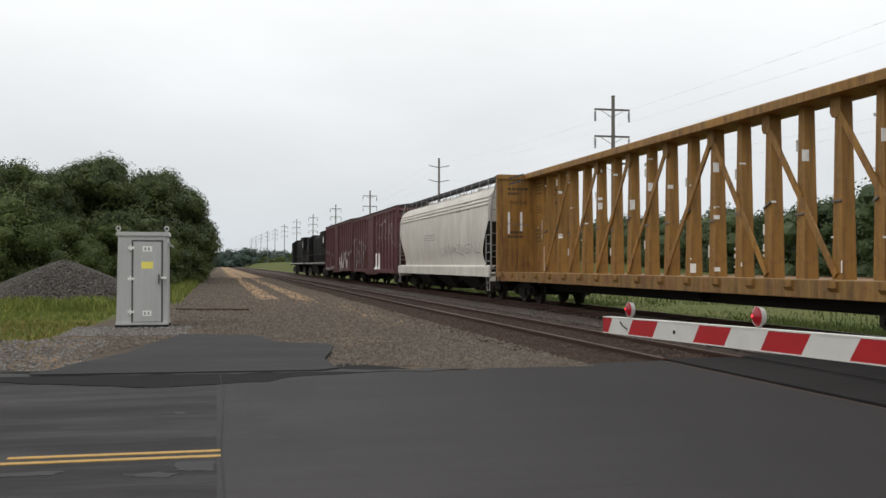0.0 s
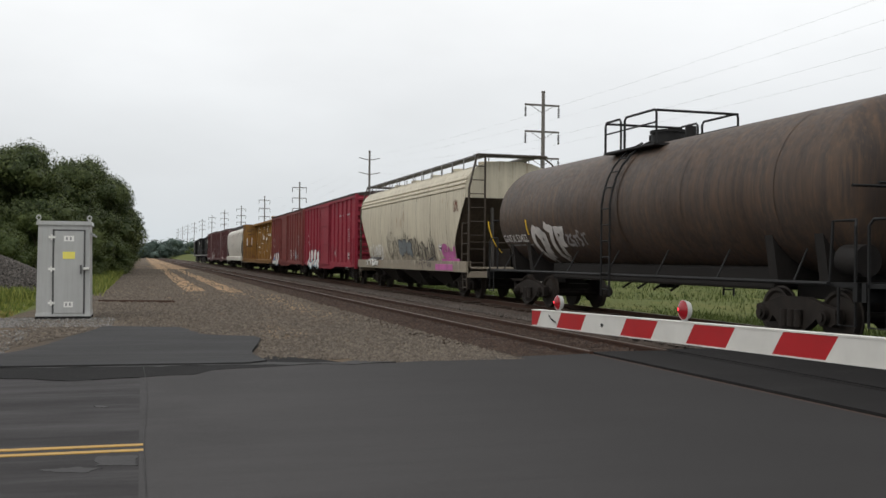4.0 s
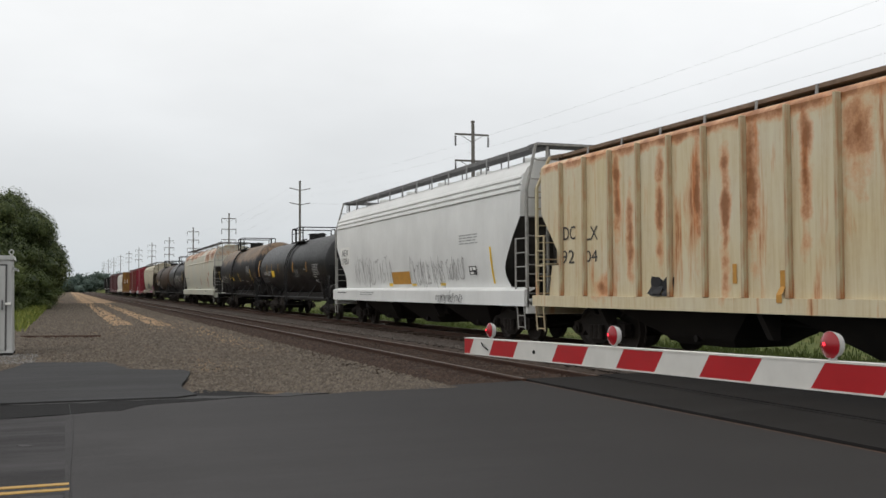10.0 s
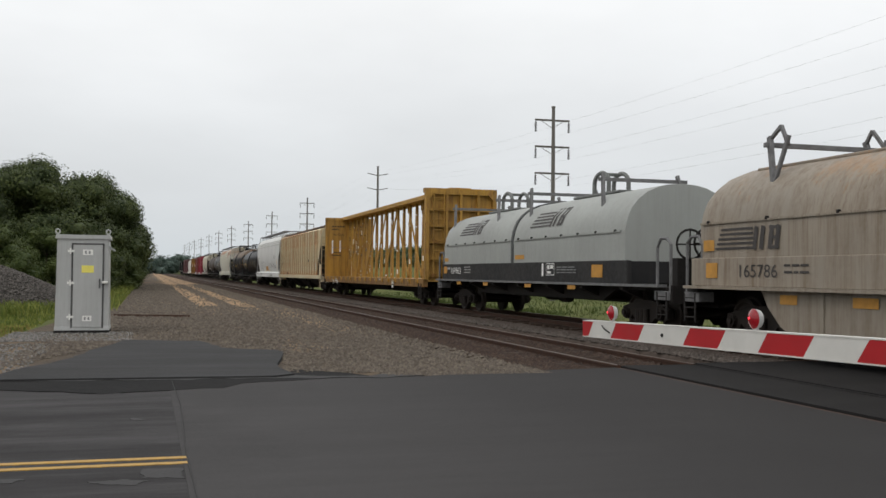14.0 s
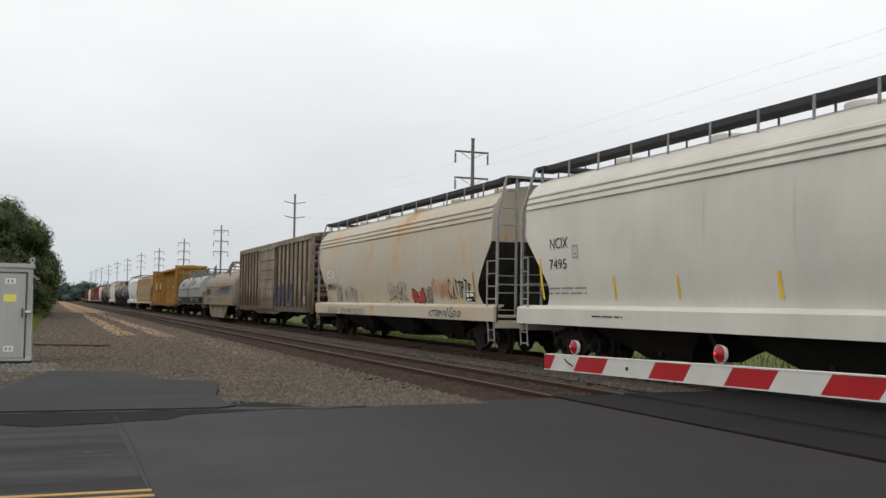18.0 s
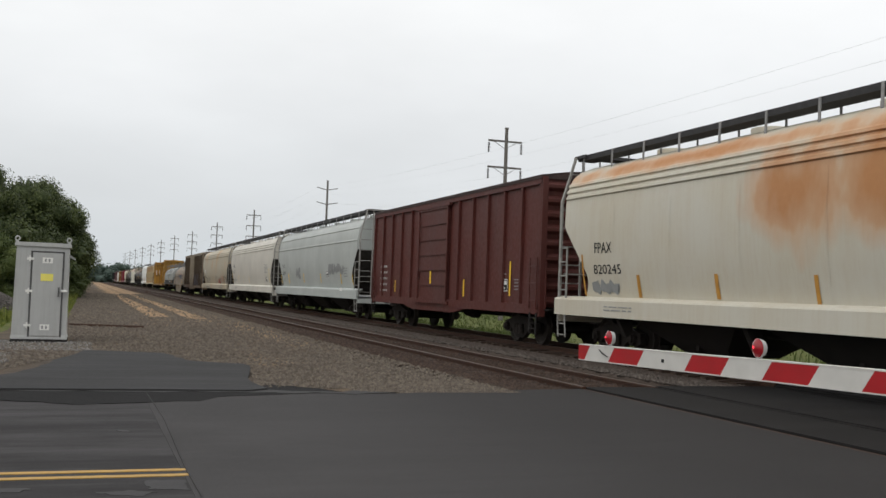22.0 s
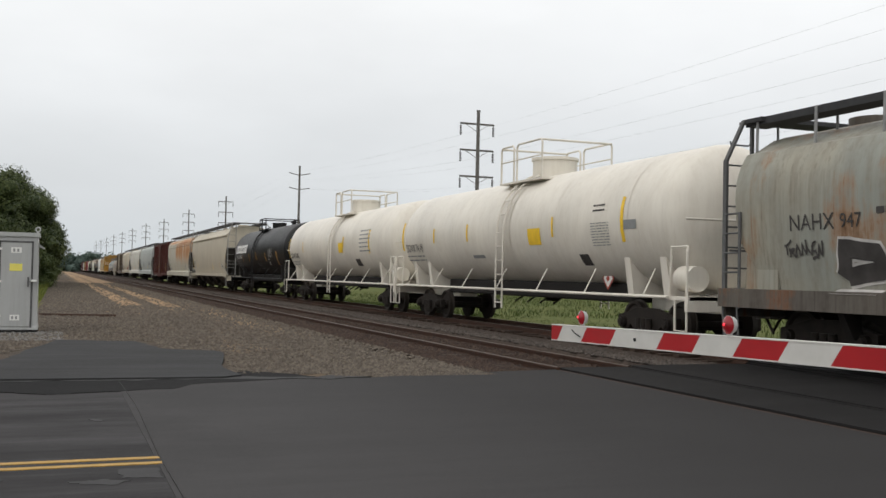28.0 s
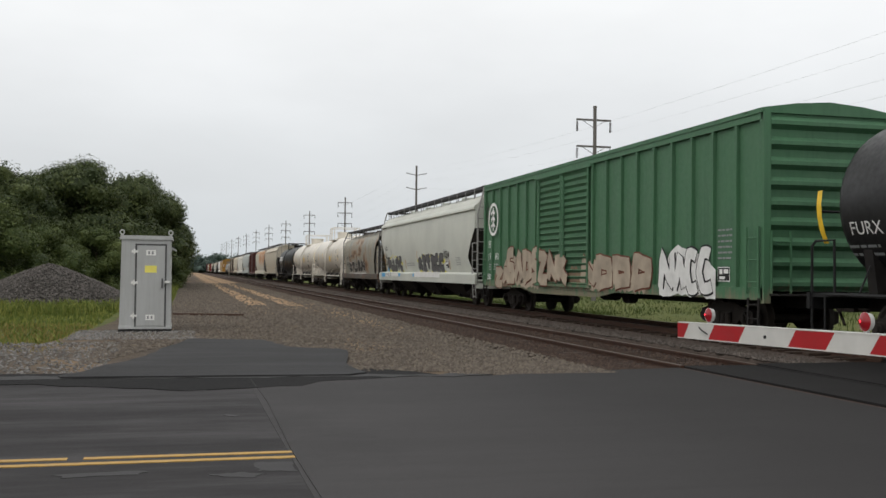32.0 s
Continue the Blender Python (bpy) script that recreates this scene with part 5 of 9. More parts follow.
MIDBED = earth("grey_ballast", ((0.082, 0.065, 0.055), (0.060, 0.047, 0.039), (0.105, 0.084, 0.072)), (0.4, 4.0, 26.0), 0.8)
MEADOW = earth("summer_grass", ((0.072, 0.098, 0.027), (0.102, 0.116, 0.036), (0.165, 0.15, 0.055)), (0.12, 0.9, 9.0), 0.8)
RAIL_SIDE = plain("rusty_rail", (0.060, 0.032, 0.022), 0.7, 0.2, 0.35)
RAIL_TOP = plain("rail_head", (0.085, 0.062, 0.05), 0.5, 0.5, 0.2)
TIE = plain("creosoted_tie", (0.046, 0.031, 0.023), 0.9, 0, 0.4)
LINE_YELLOW = plain("yellow_road_paint", (0.40, 0.245, 0.06), 0.6, 0, 0.22, 14)

NEAR_X, FAR_X = (7.35, 8.79), (11.35, 12.79)
NEAR_Z, FAR_Z = 0.05, 0.22
CROSS = (-9.0, 15.7)


def sheet(name, outline, z, mat, label="", category="ground", thick=0.06, kind="structure"):
    bm = bmesh.new()
    prism(bm, outline, "z", z - thick, z)
    return tagged(part(name, bm, mat), label, category, "", kind)


def rough_line(a, b, n, amp, seed):
    rng = random.Random(seed)
    return [(a[0] + (b[0] - a[0]) * k / n + rng.uniform(-amp, amp), a[1] + (b[1] - a[1]) * k / n + rng.uniform(-amp, amp)) for k in range(n + 1)]


def ground():
    bm = bmesh.new()
    n = 60
    xs = [-2400, -900, -300, -120, -60, -40] + [-30 + 2.5 * k for k in range(12)] + [0, 6, 10, 14, 16.5, 18, 20, 22, 24, 28, 32, 45, 60, 80, 120, 300, 900, 2400]
    ys = [-900, -200, -60, -20, 0, 10, 16] + [18 + 3 * k for k in range(16)] + [70, 85, 100, 130, 180, 250, 400, 700, 1200, 2500, 4500]
    rows = []
    for y in ys:
        row = []
        for x in xs:
            z = -0.12
            if x < -3.5 and y > 16:
                z = -0.1 + 0.22 * noise.noise(Vector((x * 0.13, y * 0.13, 0)))
            if 16 < x < 60:
                z = -0.45 + 0.25 * noise.noise(Vector((x * 0.07, y * 0.07, 3)))
                z += 3.0 * max(0.0, min(1.0, (y - 110) / 90)) * max(0.0, min(1.0, (x - 17) / 7))
            if x >= 60:
                z = 0.2 + 3.0 * max(0.0, min(1.0, (y - 110) / 90))
            row.append(bm.verts.new((x, y, z)))
        rows.append(row)
    for a, b in zip(rows, rows[1:]):
        for k in range(len(xs) - 1):
            bm.faces.new((a[k], a[k + 1], b[k + 1], b[k]))
    tagged(part("ground", bm, MEADOW), "grassy verge and open meadow beside the railway", "grass", "", "structure")
    tagged(sheet("road", [(-260, -14), (0, -14), (0, 15.3)] + rough_line((0, 15.3), (-14, 15.6), 20, 0.06, 2) + [(-260, 15.6)], 0.0, ASPHALT_OLD), "worn grey asphalt road with patched strips", "road")
    tagged(sheet("road_new", [(0.004, -14), (7.31, -14), (7.31, 15.9)] + rough_line((7.31, 15.9), (3.3, 15.0), 10, 0.07, 4) + rough_line((3.3, 15.0), (0.004, 15.3), 8, 0.05, 5), 0.004, ASPHALT_NEW), "smooth dark asphalt laid at the railway crossing", "road")
    tagged(sheet("road_far", [(13.0, -14), (260, -14), (260, 15.6), (13.0, 15.6)], 0.1, ASPHALT_NEW), "asphalt road beyond the tracks", "road")
    # crossing surface between and beside the rails
    for k, (a, b, z) in enumerate(((7.415, 8.75, 0.03), (8.83, 11.31, 0.055), (11.39, 12.75, 0.115), (12.83, 13.6, 0.13))):
        sheet("crossing_surface", [(a, CROSS[0]), (b, CROSS[0]), (b, CROSS[1] + 0.2), (a, CROSS[1] + 0.2)], z, ASPHALT_CROSS, "dark asphalt filling between the rails at the crossing", "road", 0.15)
    apron = rough_line((-2.7, 15.6), (-1.5, 19.0), 6, 0.1, 11) + rough_line((-1.6, 19.2), (-0.84, 23.5), 6, 0.06, 12) + rough_line((-0.7, 23.6), (0.77, 23.1), 4, 0.05, 13) + rough_line((0.85, 22.8), (1.1, 21.0), 4, 0.06, 14) + rough_line((1.25, 20.8), (2.05, 20.2), 4, 0.06, 15) + rough_line((2.2, 19.8), (1.72, 16.6), 5, 0.06, 16) + [(1.8, 15.5), (1.5, 15.25), (-2.65, 15.4)]
    sheet("asphalt_apron", apron[::-1], 0.035, ASPHALT_APRON, "dark asphalt driveway apron with ragged edges", "driveway", 0.1)
    # seam of loose dark tar along the road's edge
    seam = rough_line((-9.0, 15.75), (3.4, 14.95), 40, 0.12, 21) + rough_line((3.6, 15.25), (-9.0, 16.15), 40, 0.16, 22)
    sheet("tar_seam", seam[::-1], 0.012, plain("tar", (0.02, 0.019, 0.019), 0.7, 0, 0.4, 9), "black uneven tar seam along the road edge", "road", 0.05)
    # gravel yard
    yard = [(-9.5, 16.0)] + rough_line((-9.5, 20.0), (-3.6, 23.0), 8, 0.35, 31) + rough_line((-3.2, 27.9), (-2.9, 38), 4, 0.2, 32) + rough_line((-2.6, 44), (-1.9, 140), 14, 0.4, 33) + [(-2.0, 600), (4.0, 1500), (5.7, 1500)] + rough_line((5.7, 150), (5.6, 40), 60, 0.22, 35) + rough_line((5.6, 39.7), (5.5, 15.0), 60, 0.2, 36) + [(3.4, 14.9), (0, 15.2), (-4, 15.5)]
    sheet("gravel_yard", yard[::-1], -0.02, GRAVEL, "grey crushed stone yard beside the railway", "gravel", 0.12)
    # dark strip of old tar along the road's edge, scuffs and patches
    tar = rough_line((-9.0, 15.0), (-2.9, 14.7), 10, 0.08, 51) + rough_line((-2.6, 14.5), (-0.9, 13.75), 6, 0.1, 52) + rough_line((-0.6, 13.7), (0.6, 14.1), 4, 0.07, 53) + rough_line((0.9, 14.6), (3.0, 15.15), 6, 0.06, 54) + rough_line((2.7, 15.7), (1.9, 16.45), 4, 0.07, 55) + rough_line((1.7, 15.75), (-1.7, 15.8), 8, 0.05, 56) + rough_line((-2.4, 16.1), (-9.0, 16.6), 8, 0.12, 57)
    sheet("tar_strip", tar, 0.008, TAR, "dark ragged strip of tar along the road edge", "road", 0.03)
    for k, (pts, mat) in enumerate((([(-0.34, 8.52), (-0.05, 8.5), (-0.06, 8.1), (-0.35, 8.16)], SCUFF), ([(-0.72, 8.1), (-0.5, 8.13), (-0.3, 8.06), (-0.4, 7.92), (-0.62, 7.98)], SCUFF), ([(-0.5, 11.4), (-0.4, 11.36), (-0.36, 11.22), (-0.47, 11.26)], SCUFF), ([(-0.98, 13.66), (-0.8, 13.62), (-0.6, 13.7), (-0.7, 13.75)], SCUFF), ([(-1.9, 8.3), (-1.2, 8.33), (-1.25, 8.2), (-1.8, 8.17)], SCUFF))):
        q = []
        for i, (u, v) in enumerate(pts):
            n2 = pts[(i + 1) % len(pts)]
            q += rough_line((u, v), n2, 5, 0.025, 60 + 7 * k + i)[:-1]
        sheet("asphalt_patch", q[::-1], 0.0035 + 0.0003 * k, mat, "worn patch in the old asphalt", "road", 0.02)
    # bed of the two tracks
    for name, prof, mat, lab in (
        ("trackbed_near", [(5.3, -0.14), (5.9, -0.06), (9.6, -0.07), (9.9, -0.14)], TRACKBED, "brown oily ballast under the near track"),
        ("trackbed_middle", [(9.3, -0.14), (9.6, 0.02), (10.7, 0.06), (10.9, -0.14)], MIDBED, "grey ballast between the tracks"),
        ("trackbed_far", [(10.4, -0.3), (10.75, 0.05), (13.5, 0.05), (14.6, -0.5)], TRACKBED, "dark ballast under the far track"),
    ):
        bm = bmesh.new()
        prism(bm, [(prof[0][0], -0.6)] + prof + [(prof[-1][0], -0.6)], "y", CROSS[1] + 0.25, 1600)
        prism(bm, [(prof[0][0], -0.6)] + prof + [(prof[-1][0], -0.6)], "y", -900, CROSS[0] - 0.05)
        tagged(part(name, bm, mat), lab, "ballast", "", "structure")
    for x, z in [(v, NEAR_Z) for v in NEAR_X] + [(v, FAR_Z) for v in FAR_X]:
        r = thing("rail", "long rusty steel rail with a worn head", "rail", "rails", "structure")
        web = [(x - 0.075, z - 0.18), (x + 0.075, z - 0.18), (x + 0.075, z - 0.16), (x + 0.012, z - 0.13), (x + 0.012, z - 0.05), (x + 0.036, z - 0.04), (x + 0.036, z - 0.008), (x - 0.036, z - 0.008), (x - 0.036, z - 0.04), (x - 0.012, z - 0.05), (x - 0.012, z - 0.13), (x - 0.075, z - 0.16)]
        head = [(x - 0.036, z - 0.007), (x + 0.036, z - 0.007), (x + 0.028, z), (x - 0.028, z)]
        for name, prof, mat in (("rail_web", web, RAIL_SIDE), ("rail_head", head, RAIL_TOP)):
            bm = bmesh.new()
            prism(bm, prof, "y", CROSS[1] + 0.1, 1600)
            part(name, bm, mat, r)
        bm = bmesh.new()
        prism(bm, web, "y", -900, CROSS[0])
        part("rail_web", bm, RAIL_SIDE, r)
        zz = {7.35: 0.012, 8.79: 0.05, 11.35: 0.095, 12.79: 0.13}[x]
        bm = bmesh.new()
        prism(bm, [(x - 0.035, zz - 0.1), (x + 0.035, zz - 0.1), (x + 0.035, zz - 0.012), (x - 0.035, zz - 0.012)], "y", CROSS[0], CROSS[1] + 0.1)
        part("rail_in_road", bm, RAIL_SIDE if x == 7.35 else ASPHALT_CROSS, r)
    # centre line
    for k, y in enumerate((8.72, 8.96)):
        for a, b in (((-60, 0.0),) if k == 0 else ((-60, -1.86), (-1.73, 0.0))):
            bm = bmesh.new()
            prism(bm, [(a, y - 0.047), (b, y - 0.047), (b, y + 0.047), (a, y + 0.047)], "z", 0.0, 0.006)
            tagged(part("centre_line", bm, LINE_YELLOW), "double yellow centre line with worn edges", "road marking", "centre lines", "structure")
    # cuts and joints in the asphalt
    for pts in ([(0.0, 15.2), (0.05, 12.4), (0.0, 9.0), (0.02, 7.0), (-0.05, 4.0)],):
        bm = bmesh.new()
        for p, q in zip(pts, pts[1:]):
            bar(bm, (*p, 0.0035), (*q, 0.0035), 0.014, 0.004)
        tagged(part("asphalt_joint", bm, plain("joint_tar", (0.015, 0.014, 0.014), 0.6)), "dark tar joint in the asphalt", "road", "", "structure")


def ties():
    bm = bmesh.new()
    box(bm, -1.3, 1.3, -0.11, 0.11, -0.18, 0.0, 0.012)
    me = mesh_of(bm, TIE)
    rng = random.Random(5)
    for c, z, n in ((8.07, NEAR_Z - 0.12, 130), (12.07, FAR_Z - 0.12, 60)):
        bed = thing("tie_row", "weathered brown timber ties in ballast", "railroad tie", "", "structure")
        for k in range(n):
            o = shared("tie", me, bed, (c + rng.uniform(-0.05, 0.05), 16.3 + k * 0.52 + rng.uniform(-0.03, 0.03), z + rng.uniform(-0.02, 0.015)), rng.uniform(-1.5, 1.5))
    # spike plates on the nearest ties
    bm = bmesh.new()
    box(bm, -0.1, 0.1, -0.09, 0.09, 0, 0.02)
    rod(bm, (-0.07, 0.05, 0.0), (-0.07, 0.05, 0.05), 0.014, 6)
    rod(bm, (0.07, -0.05, 0.0), (0.07, -0.05, 0.05), 0.014, 6)
    pm = mesh_of(bm, RAIL_SIDE)
    holder = thing("tie_plate_row", "rusty tie plates with spikes under the rails", "tie plate", "", "structure")
    for k in range(40):
        for x in NEAR_X:
            shared("tie_plate", pm, holder, (x, 16.3 + k * 0.52, NEAR_Z - 0.135))


STONE = stone_mat("ballast_stones", (0.066, 0.054, 0.043), (0.185, 0.154, 0.120))
STONE_MID = stone_mat("middle_stones", (0.035, 0.028, 0.024), (0.14, 0.118, 0.10))
STONE_BROWN = stone_mat("brown_ballast_stones", (0.024, 0.015, 0.011), (0.088, 0.056, 0.040))
STONE_PALE = stone_mat("pale_crushed_stones", (0.08, 0.075, 0.07), (0.27, 0.26, 0.245))
PILE_STONE = stone_mat("pile_stones", (0.035, 0.031, 0.028), (0.15, 0.135, 0.12))
OCTA = np.array([(1, 0, 0), (-1, 0, 0), (0, 1, 0), (0, -1, 0), (0, 0, 1), (0, 0, -1)], float)
OCTA_F = np.array([(0, 2, 4), (2, 1, 4), (1, 3, 4), (3, 0, 4), (2, 0, 5), (1, 2, 5), (3, 1, 5), (0, 3, 5)])


def stones(name, pts, size, mat, label, category="gravel", seed=1):
    rng = np.random.default_rng(seed)
    n = len(pts)
    v = OCTA[None] * rng.uniform(0.55, 1.25, (n, 6, 1)) * (np.asarray(size) * rng.uniform(0.5, 1.4, n))[:, None, None] * np.array([1, 1, 0.75])
    a = rng.uniform(0, 6.28, n)
    c, s = np.cos(a)[:, None], np.sin(a)[:, None]
    x, y = v[..., 0] * c - v[..., 1] * s, v[..., 0] * s + v[..., 1] * c
    v = np.stack([x, y, v[..., 2]], -1) + np.asarray(pts)[:, None]
    f = OCTA_F[None] + 6 * np.arange(n)[:, None, None]
    me = bpy.data.meshes.new("mesh")
    me.from_pydata(v.reshape(-1, 3).tolist(), [], f.reshape(-1, 3).tolist())
    me.materials.append(mat)
    return tagged(new(name, me), label, category, "", "stuff")


def gravel_stones():
    rng = np.random.default_rng(3)
    n = 52000
    y = 15.2 + 110 * rng.random(n) ** 2.3
    x = -2.7 + rng.random(n) * 8.6
    left = -3.2 + (y - 15.6) * 0.3
    apron = (x > left) & (((x < 1.78 + 0.11 * (y - 16.5)) & (y < 20.3)) | ((x < 1.15) & (y < 23.6)))
    lane = ((np.abs(x - 2.3) < 0.5) & (y > 48)) | ((np.abs(x - 3.95) < 0.45) & (y > 46))
    keep = ~apron & ~((y < 15.9) & (x < 3.2)) & ~((x < -1.2) & (y < 28.5) & (y > 26.5)) & (~lane | (rng.random(n) < 0.12))
    x, y = x[keep], y[keep]
    stones("loose_gravel", np.c_[x, y, np.full(len(x), -0.012)], 0.03 + 0.0004 * y, STONE, "loose grey and tan crushed stones", seed=4)
    n = 2500
    x, y = -3.6 + 2.9 * rng.random(n), 24.0 + 3.6 * rng.random(n)
    x2, y2 = -9 + 7.0 * rng.random(4200), 16.2 + 7 * rng.random(4200)
    k2 = (x2 < -2.2 - 0.0 * y2) & (y2 < 23 + 0.5 * x2 + 3)
    stones("cabinet_gravel", np.r_[np.c_[x, y, np.full(n, -0.01)], np.c_[x2, y2, np.full(4200, -0.01)][k2]], 0.03, STONE_PALE, "light gravel round the equipment cabinet", seed=5)
    n = 16000
    y = 16.0 + 60 * rng.random(n) ** 1.5
    x = 5.5 + rng.random(n) * 4.0
    stones("trackbed_stones", np.c_[x, y, np.full(n, -0.06)], 0.035, STONE_BROWN, "brown oily stones between the ties", seed=6)
    n = 9000
    y = 16.0 + 60 * rng.random(n) ** 1.5
    x = 9.5 + rng.random(n) * 1.4
    stones("middle_stones", np.c_[x, y, np.full(n, 0.03)], 0.04, STONE_MID, "grey ballast stones between the tracks", seed=7)


def gravel_pile():
    rng = np.random.default_rng(9)
    cx, cy, rad, top = -7.1, 50.0, 4.3, 1.85
    bm = bmesh.new()
    rows = []
    for i in range(13):
        q = i / 12
        ring = []
        for k in range(36):
            a = k / 36 * math.tau
            r = rad * q * (1 + 0.08 * noise.noise(Vector((math.cos(a), math.sin(a), 0.3))))
            z = top * (1 - q ** 1.15) * (1 + 0.06 * noise.noise(Vector((r * math.cos(a), r * math.sin(a), 7)))) if q < 1 else -0.25
            ring.append(bm.verts.new((cx + max(r, 0.03) * math.cos(a), cy + max(r, 0.03) * math.sin(a), z - 0.05)))
        rows.append(ring)
    for a, b in zip(rows, rows[1:]):
        for k in range(36):
            bm.faces.new((a[k], b[k], b[(k + 1) % 36], a[(k + 1) % 36]))
    bm.faces.new(rows[0])
    p = tagged(part("gravel_pile", bm, earth("pile_gravel", ((0.065, 0.058, 0.052), (0.05, 0.045, 0.04), (0.10, 0.09, 0.08)), (0.8, 5, 20), 0.9), None, "", 0), "heap of dark grey crushed stone in the grass", "gravel pile")
    n = 15000
    q = np.sqrt(rng.random(n))
    a = rng.uniform(0, 6.283, n)
    z = top * (1 - q ** 1.15) - 0.03
    s = stones("pile_stone", np.c_[cx + rad * q * np.cos(a), cy + rad * q * np.sin(a), z], 0.052, PILE_STONE, "dark grey crushed stones", seed=10)
    s.parent = p
    del s['category']


# ---- plants ----
LEAF = leaf_mat("broad_leaves", (0.024, 0.038, 0.013), (0.115, 0.140, 0.045))
LEAF_LIGHT = leaf_mat("young_leaves", (0.035, 0.055, 0.014), (0.125, 0.15, 0.045))
# The two greens lie close together to paint in the flattening of haze.
LEAF_WOOD_HAZED = leaf_mat("haze_flattened_leaves", (0.038, 0.056, 0.024), (0.084, 0.112, 0.045))
# Paler and bluer: the haze of distance is painted into the leaf colour.
LEAF_HAZED = leaf_mat("haze_tinted_leaves", (0.055, 0.085, 0.072), (0.105, 0.135, 0.112))
BARK = plain("bark", (0.07, 0.055, 0.042), 0.9, 0, 0.35)
BLADE = leaf_mat("grass_blades", (0.08, 0.115, 0.02), (0.29, 0.30, 0.075))
# Darker green that carries the shade beneath the cars in its colour.
BLADE_SHADED = leaf_mat("shade_dark_blades", (0.05, 0.072, 0.018), (0.092, 0.118, 0.030))
BLADE_DRY = leaf_mat("dry_grass_blades", (0.16, 0.13, 0.04), (0.34, 0.30, 0.10))


def leaf_mesh(centres, radii, per, size, mat, seed, core=0.0):
    """Leaves as bent blades scattered over and within clumps."""
    rng = np.random.default_rng(seed)
    centres, radii = np.asarray(centres, float), np.asarray(radii, float)
    d = rng.normal(size=(len(centres), per, 3))
    d /= np.linalg.norm(d, axis=2, keepdims=True)
    r = radii[:, None, None] * (0.62 + 0.62 * rng.random((len(centres), per, 1)) ** 0.8) * np.array([1, 1, 0.8])
    p = (centres[:, None] + d * r).reshape(-1, 3)
    n = len(p)
    nrm = d.reshape(-1, 3) + rng.normal(scale=0.3, size=(n, 3))
    nrm /= np.linalg.norm(nrm, axis=1, keepdims=True)
    t = np.cross(nrm, rng.normal(size=(n, 3)))
    t /= np.linalg.norm(t, axis=1, keepdims=True)
    b = np.cross(nrm, t)
    s = size * rng.uniform(0.6, 1.3, (n, 1))
    q = np.stack([p - t * s, p - b * s * 0.55 + nrm * s * 0.15, p + t * s, p + b * s * 0.55 + nrm * s * 0.15], 1)
    f = (4 * np.arange(n)[:, None] + np.arange(4)).tolist()
    q = q.reshape(-1, 3)
    if core:
        # a rough inner mass of foliage in every clump
        bm = bmesh.new()
        bmesh.ops.create_icosphere(bm, subdivisions=2, radius=1.0)
        bv = np.array([v.co for v in bm.verts])
        bf = np.array([[v.index for v in fc.verts] for fc in bm.faces])
        bm.free()
        m = len(centres)
        cv = bv[None] * rng.uniform(0.7, 1.06, (m, len(bv), 1)) * radii[:, None, None] * np.array([1, 1, 0.8]) * core + centres[:, None]
        f += (bf[None] + len(bv) * np.arange(m)[:, None, None] + len(q)).reshape(-1, 3).tolist()
        q = np.r_[q, cv.reshape(-1, 3)]
    me = bpy.data.meshes.new("mesh")
    me.from_pydata(q.tolist(), [], f)
    me.materials.append(mat)
    return me


def tree(h, spread, seed, mat=None, label="broad-leaved tree in full dark green leaf", per=520, size=0.105, low=0.1):
    rng = random.Random(seed)
    t = thing("tree", label, "tree", "trees by the track")
    bm = bmesh.new()
    pts = [(0, 0, -0.3), (rng.uniform(-.1, .1), rng.uniform(-.1, .1), h * 0.3), (rng.uniform(-.3, .3), rng.uniform(-.3, .3), h * 0.62)]
    rr = (0.028 * h, 0.02 * h, 0.008 * h)
    for k in range(2):
        rod(bm, pts[k], pts[k + 1], rr[k], 8, rr[k + 1])
    cs, rs = [], []
    for k in range(64):
        a = rng.uniform(0, math.tau)
        u = rng.uniform(low, 1.0)
        wide = spread * math.sin(math.pi * min(1, (0.12 + 0.86 * u)) ** 0.85) ** 0.6
        d = wide * math.sqrt(rng.uniform(0.15, 1.0))
        c = (d * math.cos(a), d * math.sin(a), h * u * 0.94)
        cs.append(c)
        rs.append(spread * rng.uniform(0.2, 0.36))
        if k % 4 == 0:
            z0 = min(c[2] * 0.7, h * 0.6)
            rod(bm, (0, 0, z0), (c[0] * 0.85, c[1] * 0.85, c[2]), 0.007 * h, 5, 0.002 * h)
    part("trunk", bm, BARK, t)
    o = new("crown", leaf_mesh(cs, rs, per, size, mat or LEAF, seed, 0.7))
    o.parent = t
    return t


